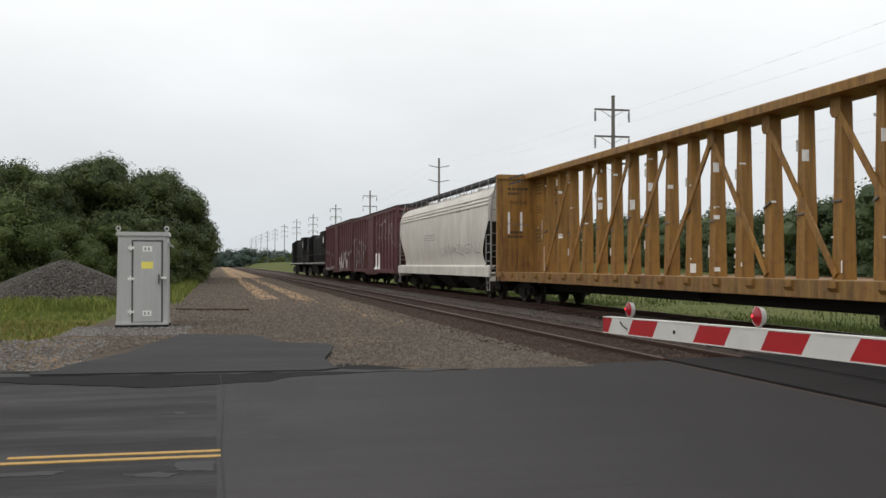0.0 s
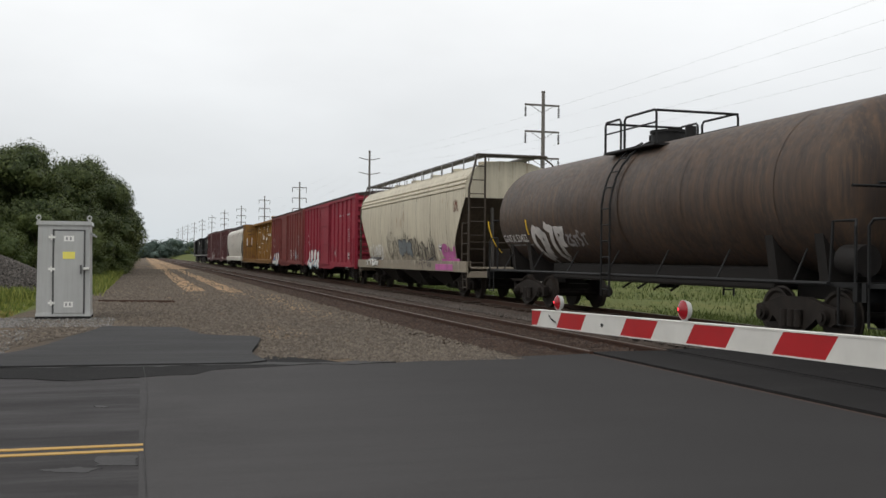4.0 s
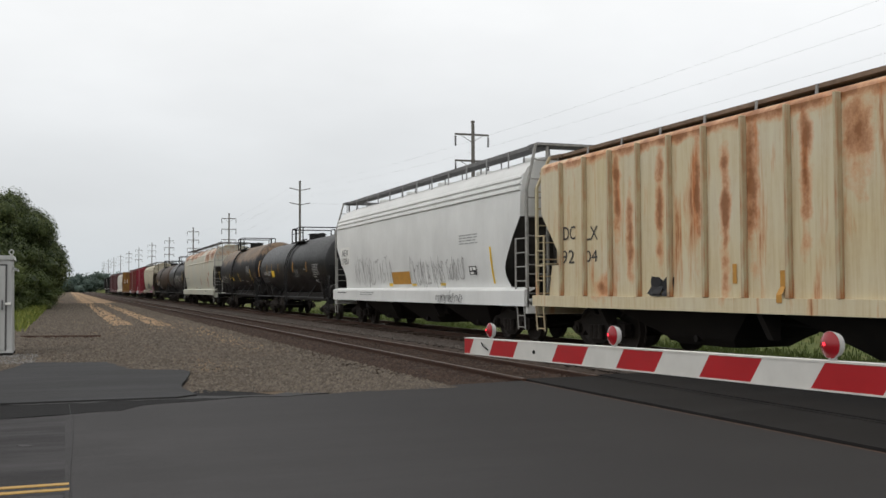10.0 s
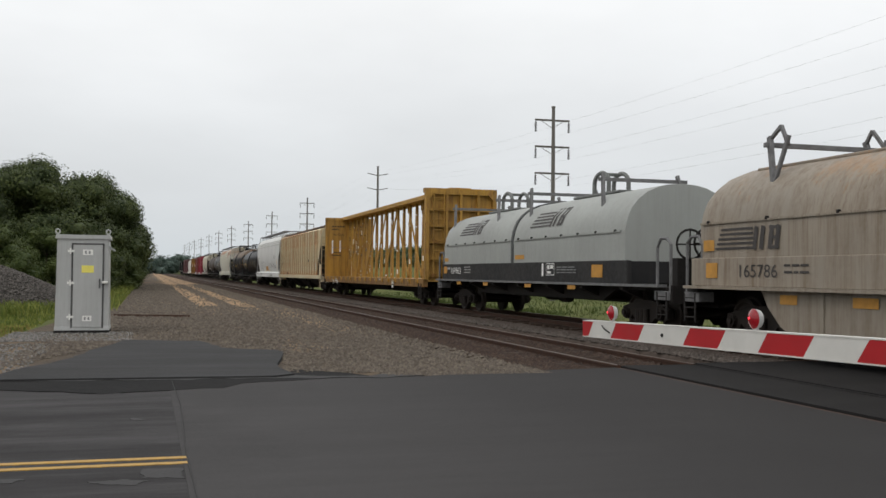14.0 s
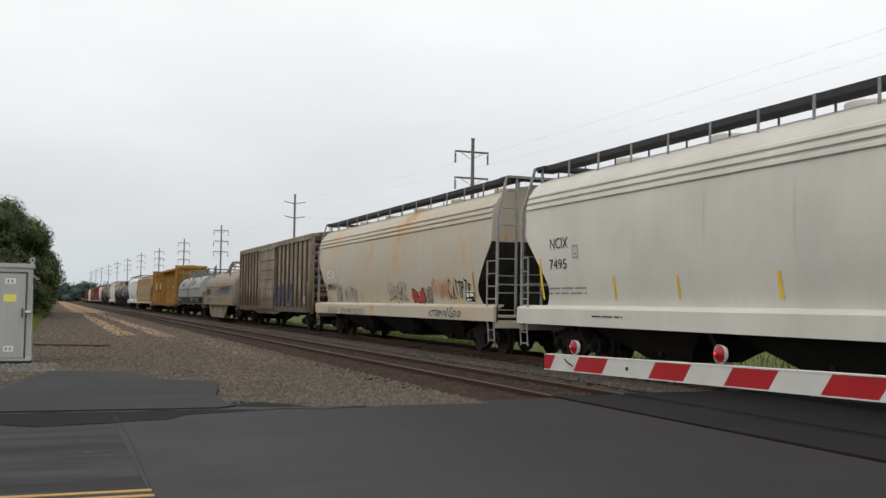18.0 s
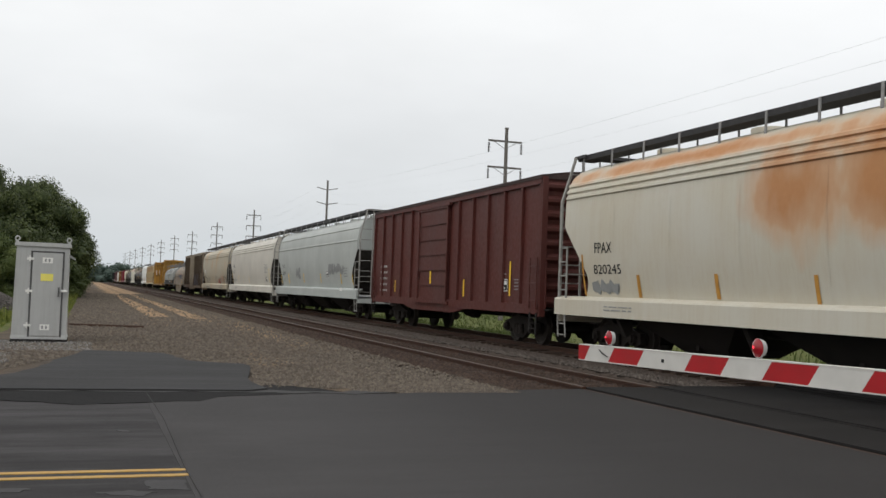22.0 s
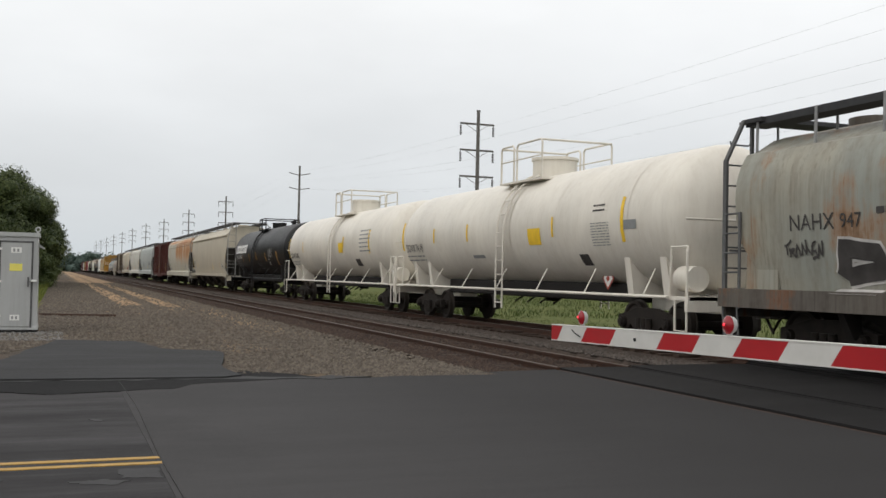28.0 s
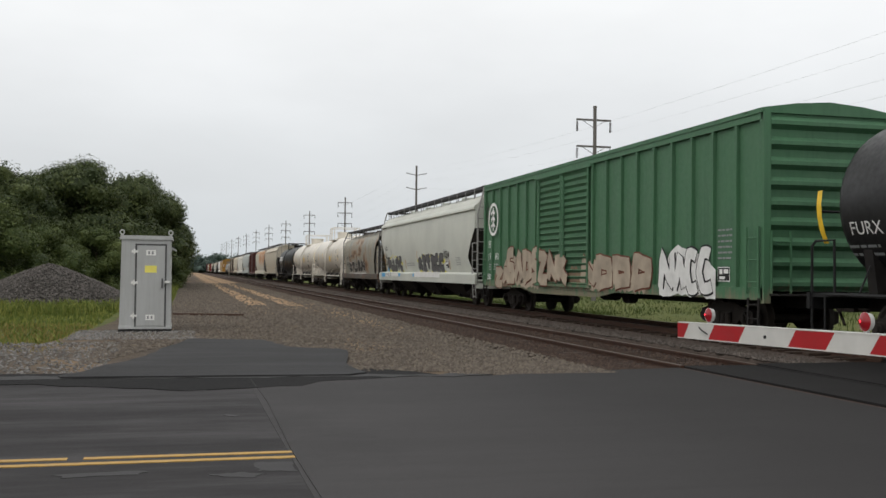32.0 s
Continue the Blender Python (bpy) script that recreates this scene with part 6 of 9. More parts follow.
def woods():
    a = tree(10.5, 4.2, 1)
    b = tree(8.5, 3.8, 2)
    c = tree(12.0, 4.8, 3)
    e = tree(5.2, 3.0, 4, LEAF_LIGHT, "low bushy tree with lighter green leaves", 460, 0.08, 0.02)
    spots = ((a, -11.5, 66, 0.76, 20), (c, -15.5, 72, 0.72, 80), (b, -8.2, 72, 1.0, 140), (a, -20.0, 66, 0.76, 200), (b, -6.0, 84, 1.05, 250), (c, -9.8, 88, 0.88, 10), (b, -5.0, 98, 1.15, 60), (a, -5.8, 112, 1.12, 120), (b, -5.6, 128, 1.35, 300), (c, -14, 100, 0.9, 30), (a, -25, 78, 0.82, 70), (c, -31, 70, 0.65, 110), (b, -6.4, 146, 1.45, 15), (a, -7.2, 168, 1.3, 95), (b, -7.4, 196, 1.6, 190), (c, -22, 92, 0.88, 250))
    bushes = ((e, -11.3, 56, 1.0, 0), (e, -15.6, 54, 1.1, 60), (e, -20.5, 57, 1.15, 170), (e, -9.0, 63, 0.8, 100), (e, -4.8, 74, 0.8, 220), (e, -3.6, 90, 0.75, 10), (e, -3.0, 108, 0.7, 80), (e, -6.5, 67, 0.8, 200), (e, -13.0, 61, 1.1, 33), (e, -25, 60, 1.2, 300))
    used = set()
    for proto, x, y, s, rz in spots + bushes:
        m = pose(x, y, -0.1, 0, 0, rz)
        o = proto if proto not in used else copy_thing(proto, m)
        used.add(proto)
        o.matrix_basis = m @ Matrix.Diagonal((s, s, s, 1))
    # woods behind the railway
    rng = random.Random(12)
    cs, rs = [], []
    for k in range(1050):
        y = rng.uniform(20, 420)
        d = rng.uniform(0, 14)
        x = 62 + d + (y - 60) * 0.02
        top = 8.0 + 0.8 * math.sin(y * 0.09) + 0.6 * math.sin(y * 0.23 + 1) + d * 0.1
        for _ in range(2):
            cs.append((x, y, rng.uniform(0.0, 0.95) * top))
            rs.append(rng.uniform(1.4, 2.6))
    o = new("woods_edge", leaf_mesh(cs, rs, 150, 0.24, LEAF_WOOD_HAZED, 13, 0.74))
    tagged(o, "dense dark green edge of a wood, its contrast flattened for haze", "woods", "", "stuff")
    # bushes on the bank beyond the far track
    cs, rs = [], []
    for k in range(90):
        y = rng.uniform(180, 640)
        x = rng.uniform(19, 27) + (y - 150) * 0.01
        top = 2.6 + (0.8 + 1.3 * abs(noise.noise(Vector((y * 0.03, x * 0.2, 5)))) * 2) * min(1.4, y / 260)
        cs.append((x, y, top - rng.uniform(0.0, 0.8)))
        rs.append(rng.uniform(0.5, 1.1))
    o = new("lineside_bushes", leaf_mesh(cs, rs, 60, 0.2, LEAF_LIGHT, 15, 0.7))
    tagged(o, "low green bushes on the bank beyond the railway", "bushes", "", "stuff")
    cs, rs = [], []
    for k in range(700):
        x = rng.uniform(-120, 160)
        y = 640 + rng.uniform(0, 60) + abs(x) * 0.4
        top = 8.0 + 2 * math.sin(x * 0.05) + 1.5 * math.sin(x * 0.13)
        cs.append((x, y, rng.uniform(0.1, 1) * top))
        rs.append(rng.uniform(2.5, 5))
    # far tree line, its haze comes from the leaf colour alone
    o = new("distant_woods", leaf_mesh(cs, rs, 70, 0.8, LEAF_HAZED, 14, 0.7))
    tagged(o, "line of distant trees with haze painted into blue-green leaves", "woods", "", "stuff")


def blades(name, spots, height, mat, label, seed):
    """Grass as narrow bent blades at (x, y, z)."""
    rng = np.random.default_rng(seed)
    p = np.asarray(spots, float)
    n = len(p)
    a = rng.uniform(0, 6.283, n)
    h = height * rng.uniform(0.45, 1.25, n)
    w = 0.018 + 0.012 * rng.random(n)
    t = np.c_[np.cos(a), np.sin(a), np.zeros(n)]
    lean = rng.normal(scale=0.28, size=(n, 2)) * h[:, None]
    mid = p + np.c_[lean * 0.35, h * 0.6]
    tip = p + np.c_[lean, h]
    q = np.stack([p - t * w[:, None], p + t * w[:, None], mid + t * w[:, None] * 0.7, tip, mid - t * w[:, None] * 0.7], 1)
    f = (5 * np.arange(n)[:, None] + np.arange(5)).tolist()
    me = bpy.data.meshes.new("mesh")
    me.from_pydata(q.reshape(-1, 3).tolist(), [], f)
    me.materials.append(mat)
    return tagged(new(name, me), label, "grass", "", "stuff")


def grasses():
    rng = np.random.default_rng(21)
    n = 26000
    x, y = -16 + 13.2 * rng.random(n), 20 + 42 * rng.random(n) ** 1.3
    k = (x < -3.5) & ((x + 7) ** 2 + (y - 50) ** 2 > 17) & (y > 22.5 + 0.55 * (x + 3.5) * -0.2 + 1.0 * rng.random(n))
    blades("meadow_grass", np.c_[x, y, np.full(n, -0.12)][k], 0.15, BLADE, "green and yellow summer grass beside the yard", 22)
    x, y = -14 + 10.5 * rng.random(9000), 19.5 + 12 * rng.random(9000)
    k = y > 20.5 - 0.25 * (x + 3.5) * -1
    blades("dry_grass", np.c_[x, y, np.full(9000, -0.12)][k], 0.13, BLADE_DRY, "dry tan grass at the edge of the gravel", 23)
    x, y = -9.5 + 5.6 * rng.random(5000), 38 + 7.5 * rng.random(5000)
    blades("tall_grass", np.c_[x, y, np.full(5000, -0.12)][np.sin(x * 2.1) * np.sin(y * 1.3 + x) > 0.0], 0.42, BLADE, "tall bright grass in front of the stone heap", 24)
    x, y = -3.2 + 2.2 * rng.random(6000), 42 + 80 * rng.random(6000)
    blades("verge_grass", np.c_[x - 0.6, y, np.full(6000, -0.1)], 0.5, BLADE, "weeds along the edge of the trees", 25)
    x, y = 14.6 + 6 * rng.random(22000), 18 + 90 * rng.random(22000) ** 1.4
    blades("trackside_grass", np.c_[x, y, np.full(22000, -0.5)], 0.24, BLADE_SHADED, "long green grass beyond the far track", 26)
    x, y = 20 + 38 * rng.random(16000), 18 + 92 * rng.random(16000)
    blades("field_grass", np.c_[x, np.minimum(y, 108), np.full(16000, -0.5)], 0.28, BLADE_SHADED, "rough meadow grass", 27)


# ---- utility poles ----
POLE_WOOD = plain("grey_pole_wood", (0.15, 0.14, 0.13), 0.9, 0, 0.3)
INSULATOR = plain("dark_insulator", (0.06, 0.045, 0.045), 0.35)
WIRE = plain("wire", (0.62, 0.63, 0.64), 0.6)
POLE_ROW = [(30.6, -52, 14.6, 0), (30.3, 11, 14.6, 0), (30.0, 73.5, 14.74, 0), (29.78, 136, 16.31, 1), (29.8, 201, 16.5, 0), (29.6, 260, 17.1, 0), (29.4, 322, 17.6, 0), (29.2, 388, 19.0, 0), (28.6, 452, 19.6, 0), (28.2, 520, 20.3, 0), (27.6, 590, 21.0, 0), (27.0, 665, 21.8, 0), (26.5, 740, 22.5, 0), (26, 820, 23.2, 0)]


def utility_pole(x, y, top, wings):
    p = thing("utility_pole", "weathered wooden pole with upswept arms" if wings else "weathered grey wooden power pole with three crossarms", "utility pole", "pole line", "", (x, y, 0))
    bm = bmesh.new()
    rod(bm, (0, 0, -0.8), (0, 0, top), 0.2, 12, 0.13)
    rod(bm, (0, 0, top), (0, 0, top + 0.12), 0.16, 12)
    part("shaft", bm, POLE_WOOD, p, "", 40)
    for k in range(2 if wings else 3):
        z = top - 0.95 - k * (2.1 if not wings else 2.0)
        bm = bmesh.new()
        if wings:
            for s in (-1, 1):
                bar(bm, (0, 0, z - 0.25), (s * 1.45, 0, z + 0.05), 0.1, 0.1)
        else:
            box(bm, -1.45, 1.45, 0.16, 0.28, z - 0.07, z + 0.07)
        c = part("crossarm", bm, POLE_WOOD, p)
        if not wings:
            bm = bmesh.new()
            for s in (-1, 1):
                bar(bm, (s * 0.95, 0.22, z - 0.06), (0, 0.2, z - 0.62), 0.05, 0.03)
            part("brace", bm, POLE_WOOD, c)
            for s in (-1, 1):
                bm = bmesh.new()
                rod(bm, (s * 1.4, 0.22, z - 0.05), (s * 1.4, 0.22, z - 0.95), 0.02, 6)
                for i in range(6):
                    zz = z - 0.2 - i * 0.13
                    rod(bm, (s * 1.4, 0.22, zz), (s * 1.4, 0.22, zz - 0.08), 0.11, 10, 0.05)
                part("insulator", bm, INSULATOR, c)
    return p


def pole_line():
    for q in POLE_ROW:
        utility_pole(*q)
    for level in range(3):
        for s in (-1, 1):
            bm = bmesh.new()
            pts = []
            for (x0, y0, t0, w0), (x1, y1, t1, w1) in zip(POLE_ROW[:8], POLE_ROW[1:9]):
                for k in range(12):
                    u = k / 12
                    z0, z1 = (t - (1.9 + level * 2.1 if not w else 0.95 + level * 1.0) for t, w in ((t0, w0), (t1, w1)))
                    pts.append((x0 + (x1 - x0) * u + s * 1.4, y0 + (y1 - y0) * u, z0 + (z1 - z0) * u - 4.4 * u * (1 - u) * 0.28))
            pipe(bm, pts, 0.0045, 3)
            tagged(part("power_line", bm, WIRE), "thin sagging power line strung between the poles", "wire", "power lines")


# ---- the equipment cabinet, the gate ----
ALU = paint("brushed_aluminium_sheet", (0.44, 0.45, 0.445), (0.27, 0.27, 0.255), 0.4, rough=0.42)
LABEL_WHITE = plain("label_white", (0.75, 0.75, 0.72), 0.5, 0, 0.05)
LABEL_YELLOW = plain("label_yellow", (0.80, 0.72, 0.16), 0.5, 0, 0.05)


def cabinet():
    c = thing("equipment_cabinet", "grey aluminium signal cabinet with closed door on gravel", "cabinet", "", "", (-1.94, 27.0, 0.0))
    bm = bmesh.new()
    stack(bm, [[(-w, 0.0, z), (w, 0.0, z), (w, 1.25, z), (-w, 1.25, z)] for w, z in ((0.64, 0.1), (0.61, 2.36))])
    part("body", bm, ALU, c)
    bm = bmesh.new()
    prism(bm, [(-0.66, 2.36), (0.66, 2.36), (0.64, 2.46), (-0.64, 2.46)], "y", -0.04, 1.3)
    part("roof", bm, ALU, c)
    bm = bmesh.new()
    stack(bm, [[(-w, y, z), (w, y, z), (w, 1.27, z), (-w, 1.27, z)] for w, y, z in ((0.655, -0.02, 0.06), (0.655, -0.02, 0.1), (0.645, -0.008, 0.16))])
    part("base_skirt", bm, ALU, c)
    bm = bmesh.new()
    box(bm, -0.66, 0.66, 0.0, 0.1, -0.1, 0.06)
    box(bm, -0.12, 0.12, -0.02, 0.12, -0.12, 0.06)
    foot = plain("black_foot", (0.02, 0.02, 0.02), 0.7)
    part("foot", bm, foot, c)
    bm = bmesh.new()
    box(bm, -0.66, 0.66, 1.1, 1.2, -0.1, 0.06)
    part("foot", bm, foot, c)
    bm = bmesh.new()
    box(bm, -0.22, 0.47, -0.035, -0.002, 0.14, 2.2, 0.008)
    d = part("door", bm, ALU, c)
    bm = bmesh.new()
    for x in (-0.25, 0.49):
        box(bm, x - 0.02, x + 0.02, -0.02, 0.0, 0.12, 2.24)
    box(bm, -0.27, 0.51, -0.02, 0.0, 2.21, 2.25)
    part("door_frame", bm, plain("dark_gasket", (0.10, 0.10, 0.10), 0.7), c)
    for z in (0.4, 1.25, 2.05):
        bm = bmesh.new()
        rod(bm, (-0.29, -0.04, z - 0.07), (-0.29, -0.04, z + 0.07), 0.022, 8)
        box(bm, -0.36, -0.2, -0.045, -0.03, z - 0.03, z + 0.03)
        part("hinge", bm, LABEL_WHITE, d)
    bm = bmesh.new()
    box(bm, 0.39, 0.43, -0.09, -0.035, 1.12, 1.36)
    part("handle", bm, plain("handle_steel", (0.12, 0.12, 0.12), 0.4, 0.6), d)
    bm = bmesh.new()
    box(bm, 0.47, 0.6, -0.07, -0.01, 1.24, 1.3, 0.01)
    part("lock", bm, LABEL_WHITE, c)
    for z, col, w, h in ((2.02, LABEL_WHITE, 0.12, 0.07), (1.6, LABEL_YELLOW, 0.145, 0.09), (0.36, LABEL_WHITE, 0.11, 0.07)):
        bm = bmesh.new()
        box(bm, 0.12 - w, 0.12 + w, -0.041, -0.036, z - h, z + h)
        p = part("label_plate", bm, col, d)
        bm = bmesh.new()
        for k in range(2):
            xx = 0.12 - 0.05 + k * 0.09
            box(bm, xx - 0.022, xx + 0.022, -0.0445, -0.0415, z - h * 0.55, z + h * 0.55)
        if col is LABEL_WHITE:
            part("marking", bm, GREY_INK, p)
        else:
            bm.free()
    for x in (-0.6, 0.6):
        bm = bmesh.new()
        n = 12
        pipe(bm, [(x + 0.05 * math.cos(i * math.tau / n), -0.01, 2.54 + 0.055 * math.sin(i * math.tau / n)) for i in range(n + 1)], 0.018)
        box(bm, x - 0.03, x + 0.03, -0.03, 0.02, 2.44, 2.5)
        part("lifting_eye", bm, ALU, c)
    bm = bmesh.new()
    stack(bm, [[(0.62, 0.2, z0), (x, 0.2, z1), (x, 0.6, z1), (0.62, 0.6, z0)] for x, z0, z1 in ((0.76, 2.12, 2.06), (0.76, 2.2, 2.1))])
    part("vent_hood", bm, ALU, c)


LAMP_RIM = plain("pale_lamp_rim", (0.40, 0.40, 0.39), 0.5, 0, 0.1)
GATE_RED = plain("red_reflective_sheeting", (0.36, 0.014, 0.018), 0.45, 0, 0.1)
GATE_WHITE = plain("white_reflective_sheeting", (0.56, 0.55, 0.52), 0.45, 0, 0.08)


def crossing_gate():
    g = thing("crossing_gate", "lowered red and white striped crossing gate arm with red lamps", "crossing gate")
    x = 3.0
    def low(y):
        return 1.084 + (7.55 - y) * 0.0205
    def high(y):
        return low(y) + 0.122
    edges = [7.556, 7.454, 7.06, 6.625, 6.005, 5.594, 5.175, 4.765, 4.35, 3.943] + [3.533 - 0.41 * k for k in range(12)]
    for k, (a, b) in enumerate(zip(edges, edges[1:])):
        sl = 0.095
        bm = bmesh.new()
        q = [(a - (0 if k == 0 else 0), low(a)), (b, low(b)), (b - sl, high(b)), (a - (0 if k == 0 else sl), high(a))]
        prism(bm, q, "x", x - 0.028, x + 0.028)
        part("stripe", bm, GATE_RED if k % 2 == 0 else GATE_WHITE, g, "red reflective stripe" if k % 2 == 0 else "white reflective stripe")
    bm = bmesh.new()
    for f in (low, high):
        prism(bm, [(7.55, f(7.55) - 0.004), (-1.05, f(-1.05) - 0.004), (-1.05, f(-1.05) + 0.004), (7.55, f(7.55) + 0.004)], "x", x - 0.031, x + 0.036)
    part("edge_rail", bm, GATE_WHITE, g)
    for k, (y, r) in enumerate(((7.1, 0.056), (5.25, 0.058), (3.435, 0.058))):
        z = high(y) + r + 0.012
        bm = bmesh.new()
        rod(bm, (x - 0.004, y, z), (x + 0.03, y, z), r + 0.001, 24, r * 0.86)
        rod(bm, (x + 0.01, y, high(y)), (x + 0.01, y, z - r + 0.01), 0.018, 8)
        l = part("lamp_housing", bm, LAMP_RIM, g, "white lamp housing", 40)
        bm = bmesh.new()
        n, m = 24, 5
        rings = []
        for i in range(m):
            a = i / (m - 1) * 1.2
            rings.append([(x - 0.005 - 0.024 * math.sin(a) / math.sin(1.2), y + r * (1 - 0.75 * i / (m - 1)) * math.cos(j * math.tau / n), z + r * (1 - 0.75 * i / (m - 1)) * math.sin(j * math.tau / n)) for j in range(n)])
        stack(bm, rings)
        part("lens", bm, LENS, l, "red lens, dimly lit", 50)
        bm = bmesh.new()
        rod(bm, (x - 0.026, y + 0.008, z + 0.004), (x - 0.031, y + 0.008, z + 0.004), 0.008, 12)
        part("bulb", bm, LENS_HOT, l, "glowing red lamp centre")
    bm = bmesh.new()
    pipe(bm, [(x - 0.03, 7.2, high(7.2) - 0.03), (x - 0.05, 7.12, high(7.2) - 0.05), (x - 0.04, 7.05, high(7.0) - 0.08)], 0.005, 5)
    rod(bm, (x - 0.036, 6.27, low(6.2) + 0.055), (x - 0.028, 6.27, low(6.2) + 0.055), 0.013, 8)
    part("wire_clip", bm, BLACK, g)
    bm = bmesh.new()
    box(bm, x - 0.2, x + 0.2, -2.1, -1.7, 0.9, 1.6, 0.03)
    box(bm, x - 0.05, x + 0.05, -1.75, -0.95, 1.2, 1.38, 0.02)
    rod(bm, (x, -1.9, 0.0), (x, -1.9, 3.6), 0.06, 12)
    box(bm, x - 0.25, x + 0.25, -2.15, -1.65, -0.05, 0.12, 0.03)
    part("mast", bm, plain("galvanised_mast", (0.4, 0.4, 0.4), 0.5, 0.5), g)


LENS, LENS_HOT = lamp_red("red_lens", 0.04), lamp_red("lit_bulb", 2.5)


def odds():
    bm = bmesh.new()
    for x0, x1, y0, y1 in ((-1.5, 1.05, 37.0, 36.3),):
        bar(bm, (x0, y0, -0.01), (x1, y1, -0.01), 0.12, 0.05)
        bar(bm, (x0, y0, 0.03), (x1, y1, 0.03), 0.05, 0.05)
    tagged(part("loose_rail", bm, RAIL_SIDE), "short rusty piece of rail lying on the gravel", "rail")
    bm = bmesh.new()
    rod(bm, (0, 0, -0.2), (0, 0, 1.1), 0.05, 10)
    rod(bm, (0, 0, 1.1), (0, 0, 1.16), 0.055, 10)
    p = tagged(part("marker_post", bm, plain("orange_plastic", (0.7, 0.16, 0.03), 0.5), None, "", 40), "slim orange plastic marker post in the grass", "post")
    p.location = (-8.0, 38.0, 0)


ground()
pole_line()
cabinet()
crossing_gate()
odds()
woods()
gravel_pile()


# ---- the train ----
LOCO = paint("loco_black", (0.007, 0.007, 0.0075), (0.022, 0.019, 0.017), 0.3, rough=0.75, gloss=0.12)
P_MAROON = paint("maroon_paint", (0.10, 0.026, 0.030), (0.20, 0.17, 0.16), 0.35, 0.35, seed=1, patch=1.3, tall=2.0, rustcol=(0.10, 0.085, 0.08))
P_WHITE_OLD = paint("old_white_paint", (0.62, 0.60, 0.55), (0.20, 0.15, 0.10), 0.4, seed=2)
P_BEAM = paint("ochre_yellow_paint", (0.30, 0.155, 0.032), (0.06, 0.034, 0.02), 0.85, 0.55, seed=3, patch=1.6, rustcol=(0.07, 0.035, 0.018))
P_BROWNRED = paint("brown_red_paint", (0.20, 0.045, 0.040), (0.08, 0.03, 0.03), 0.4, seed=4)
P_RED = paint("crimson_paint", (0.27, 0.020, 0.040), (0.12, 0.02, 0.03), 0.35, seed=5)
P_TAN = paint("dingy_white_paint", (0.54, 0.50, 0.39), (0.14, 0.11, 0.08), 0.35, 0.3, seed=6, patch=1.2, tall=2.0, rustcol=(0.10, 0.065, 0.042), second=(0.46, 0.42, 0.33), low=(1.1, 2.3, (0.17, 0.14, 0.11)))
P_BROWNTANK = paint("brown_black_paint", (0.045, 0.032, 0.026), (0.14, 0.085, 0.05), 0.6, seed=7)
P_BLACK = paint("black_tank_paint", (0.009, 0.0092, 0.010), (0.020, 0.017, 0.015), 0.18, seed=8, rough=0.42, gloss=0.25)
P_PALE_RUST = paint("pale_grey_rusted_paint", (0.52, 0.53, 0.47), (0.30, 0.27, 0.20), 0.25, 0.7, (3.4, 4.2), seed=9, patch=0.75, rustcol=(0.20, 0.075, 0.026), second=(0.58, 0.54, 0.43), spots=((8.6, 4.35, 1.5, 0.42), (4.2, 4.35, 1.8, 0.4), (1.6, 4.4, 1.6, 0.35), (-1.2, 4.45, 1.8, 0.25), (-6.3, 4.0, 1.3, 0.5), (-9.0, 4.1, 1.2, 0.4), (-1.9, 1.95, 0.22, 0.4), (-6.4, 1.95, 0.25, 0.5), (-7.1, 2.6, 0.35, 0.18)))
P_BLACK_TAN = paint("black_tank_tan_top", (0.010, 0.010, 0.013), (0.04, 0.034, 0.03), 0.25, 1.75, (2.7, 3.5), seed=10, rough=0.5, patch=0.5, rustcol=(0.125, 0.092, 0.062))
P_WHITE = paint("clean_white_paint", (0.70, 0.71, 0.70), (0.50, 0.49, 0.46), 0.15, seed=12)
P_CREAM_RUST = paint("cream_rusted_paint", (0.60, 0.55, 0.41), (0.34, 0.20, 0.08), 0.35, 0.5, seed=13, rustcol=(0.20, 0.075, 0.022), patch=2.2, tall=5.0, second=(0.57, 0.47, 0.27), spotcol=(0.24, 0.085, 0.024), spots=((2.6, 3.2, 0.22, 1.3), (3.3, 2.6, 0.14, 1.2), (6.9, 3.3, 0.16, 1.3), (6.4, 2.4, 0.14, 0.9), (5.3, 2.9, 0.16, 1.2), (4.1, 3.2, 0.14, 1.2), (1.3, 3.3, 0.14, 1.2), (7.5, 1.4, 0.4, 0.25), (0.2, 3.6, 0.3, 0.7), (-3.0, 3.6, 0.2, 1.0), (-6.0, 3.7, 0.3, 0.8), (-8.2, 3.7, 0.5, 0.8), (-4.6, 1.5, 0.14, 0.5), (3.0, 4.2, 8.0, 0.16)))
P_DUSTY_POCKET = paint("grimy_pocket_paint", (0.15, 0.13, 0.105), (0.03, 0.026, 0.022), 0.8, seed=36, second=(0.06, 0.05, 0.042))
P_CREAM_RIB = paint("cream_rib_paint", (0.50, 0.44, 0.29), (0.26, 0.13, 0.05), 0.6, 0.75, seed=33, rustcol=(0.17, 0.062, 0.02), patch=1.4, tall=3.0)
RUSTY_BOARD = plain("rusty_grating", (0.16, 0.115, 0.085), 0.8, 0, 0.4, 3)
P_DINGY_END = paint("grimy_brown_end", (0.045, 0.034, 0.026), (0.015, 0.012, 0.010), 0.6, seed=34, second=(0.09, 0.07, 0.05))
P_BARREL_SILL = paint("rust_stained_sill", (0.12, 0.105, 0.088), (0.04, 0.03, 0.024), 0.8, 0.6, seed=35, rustcol=(0.09, 0.045, 0.025))
P_BEAM2 = paint("bright_yellow_paint", (0.42, 0.235, 0.042), (0.10, 0.055, 0.02), 0.75, 0.45, seed=14, patch=1.6, rustcol=(0.09, 0.045, 0.02))
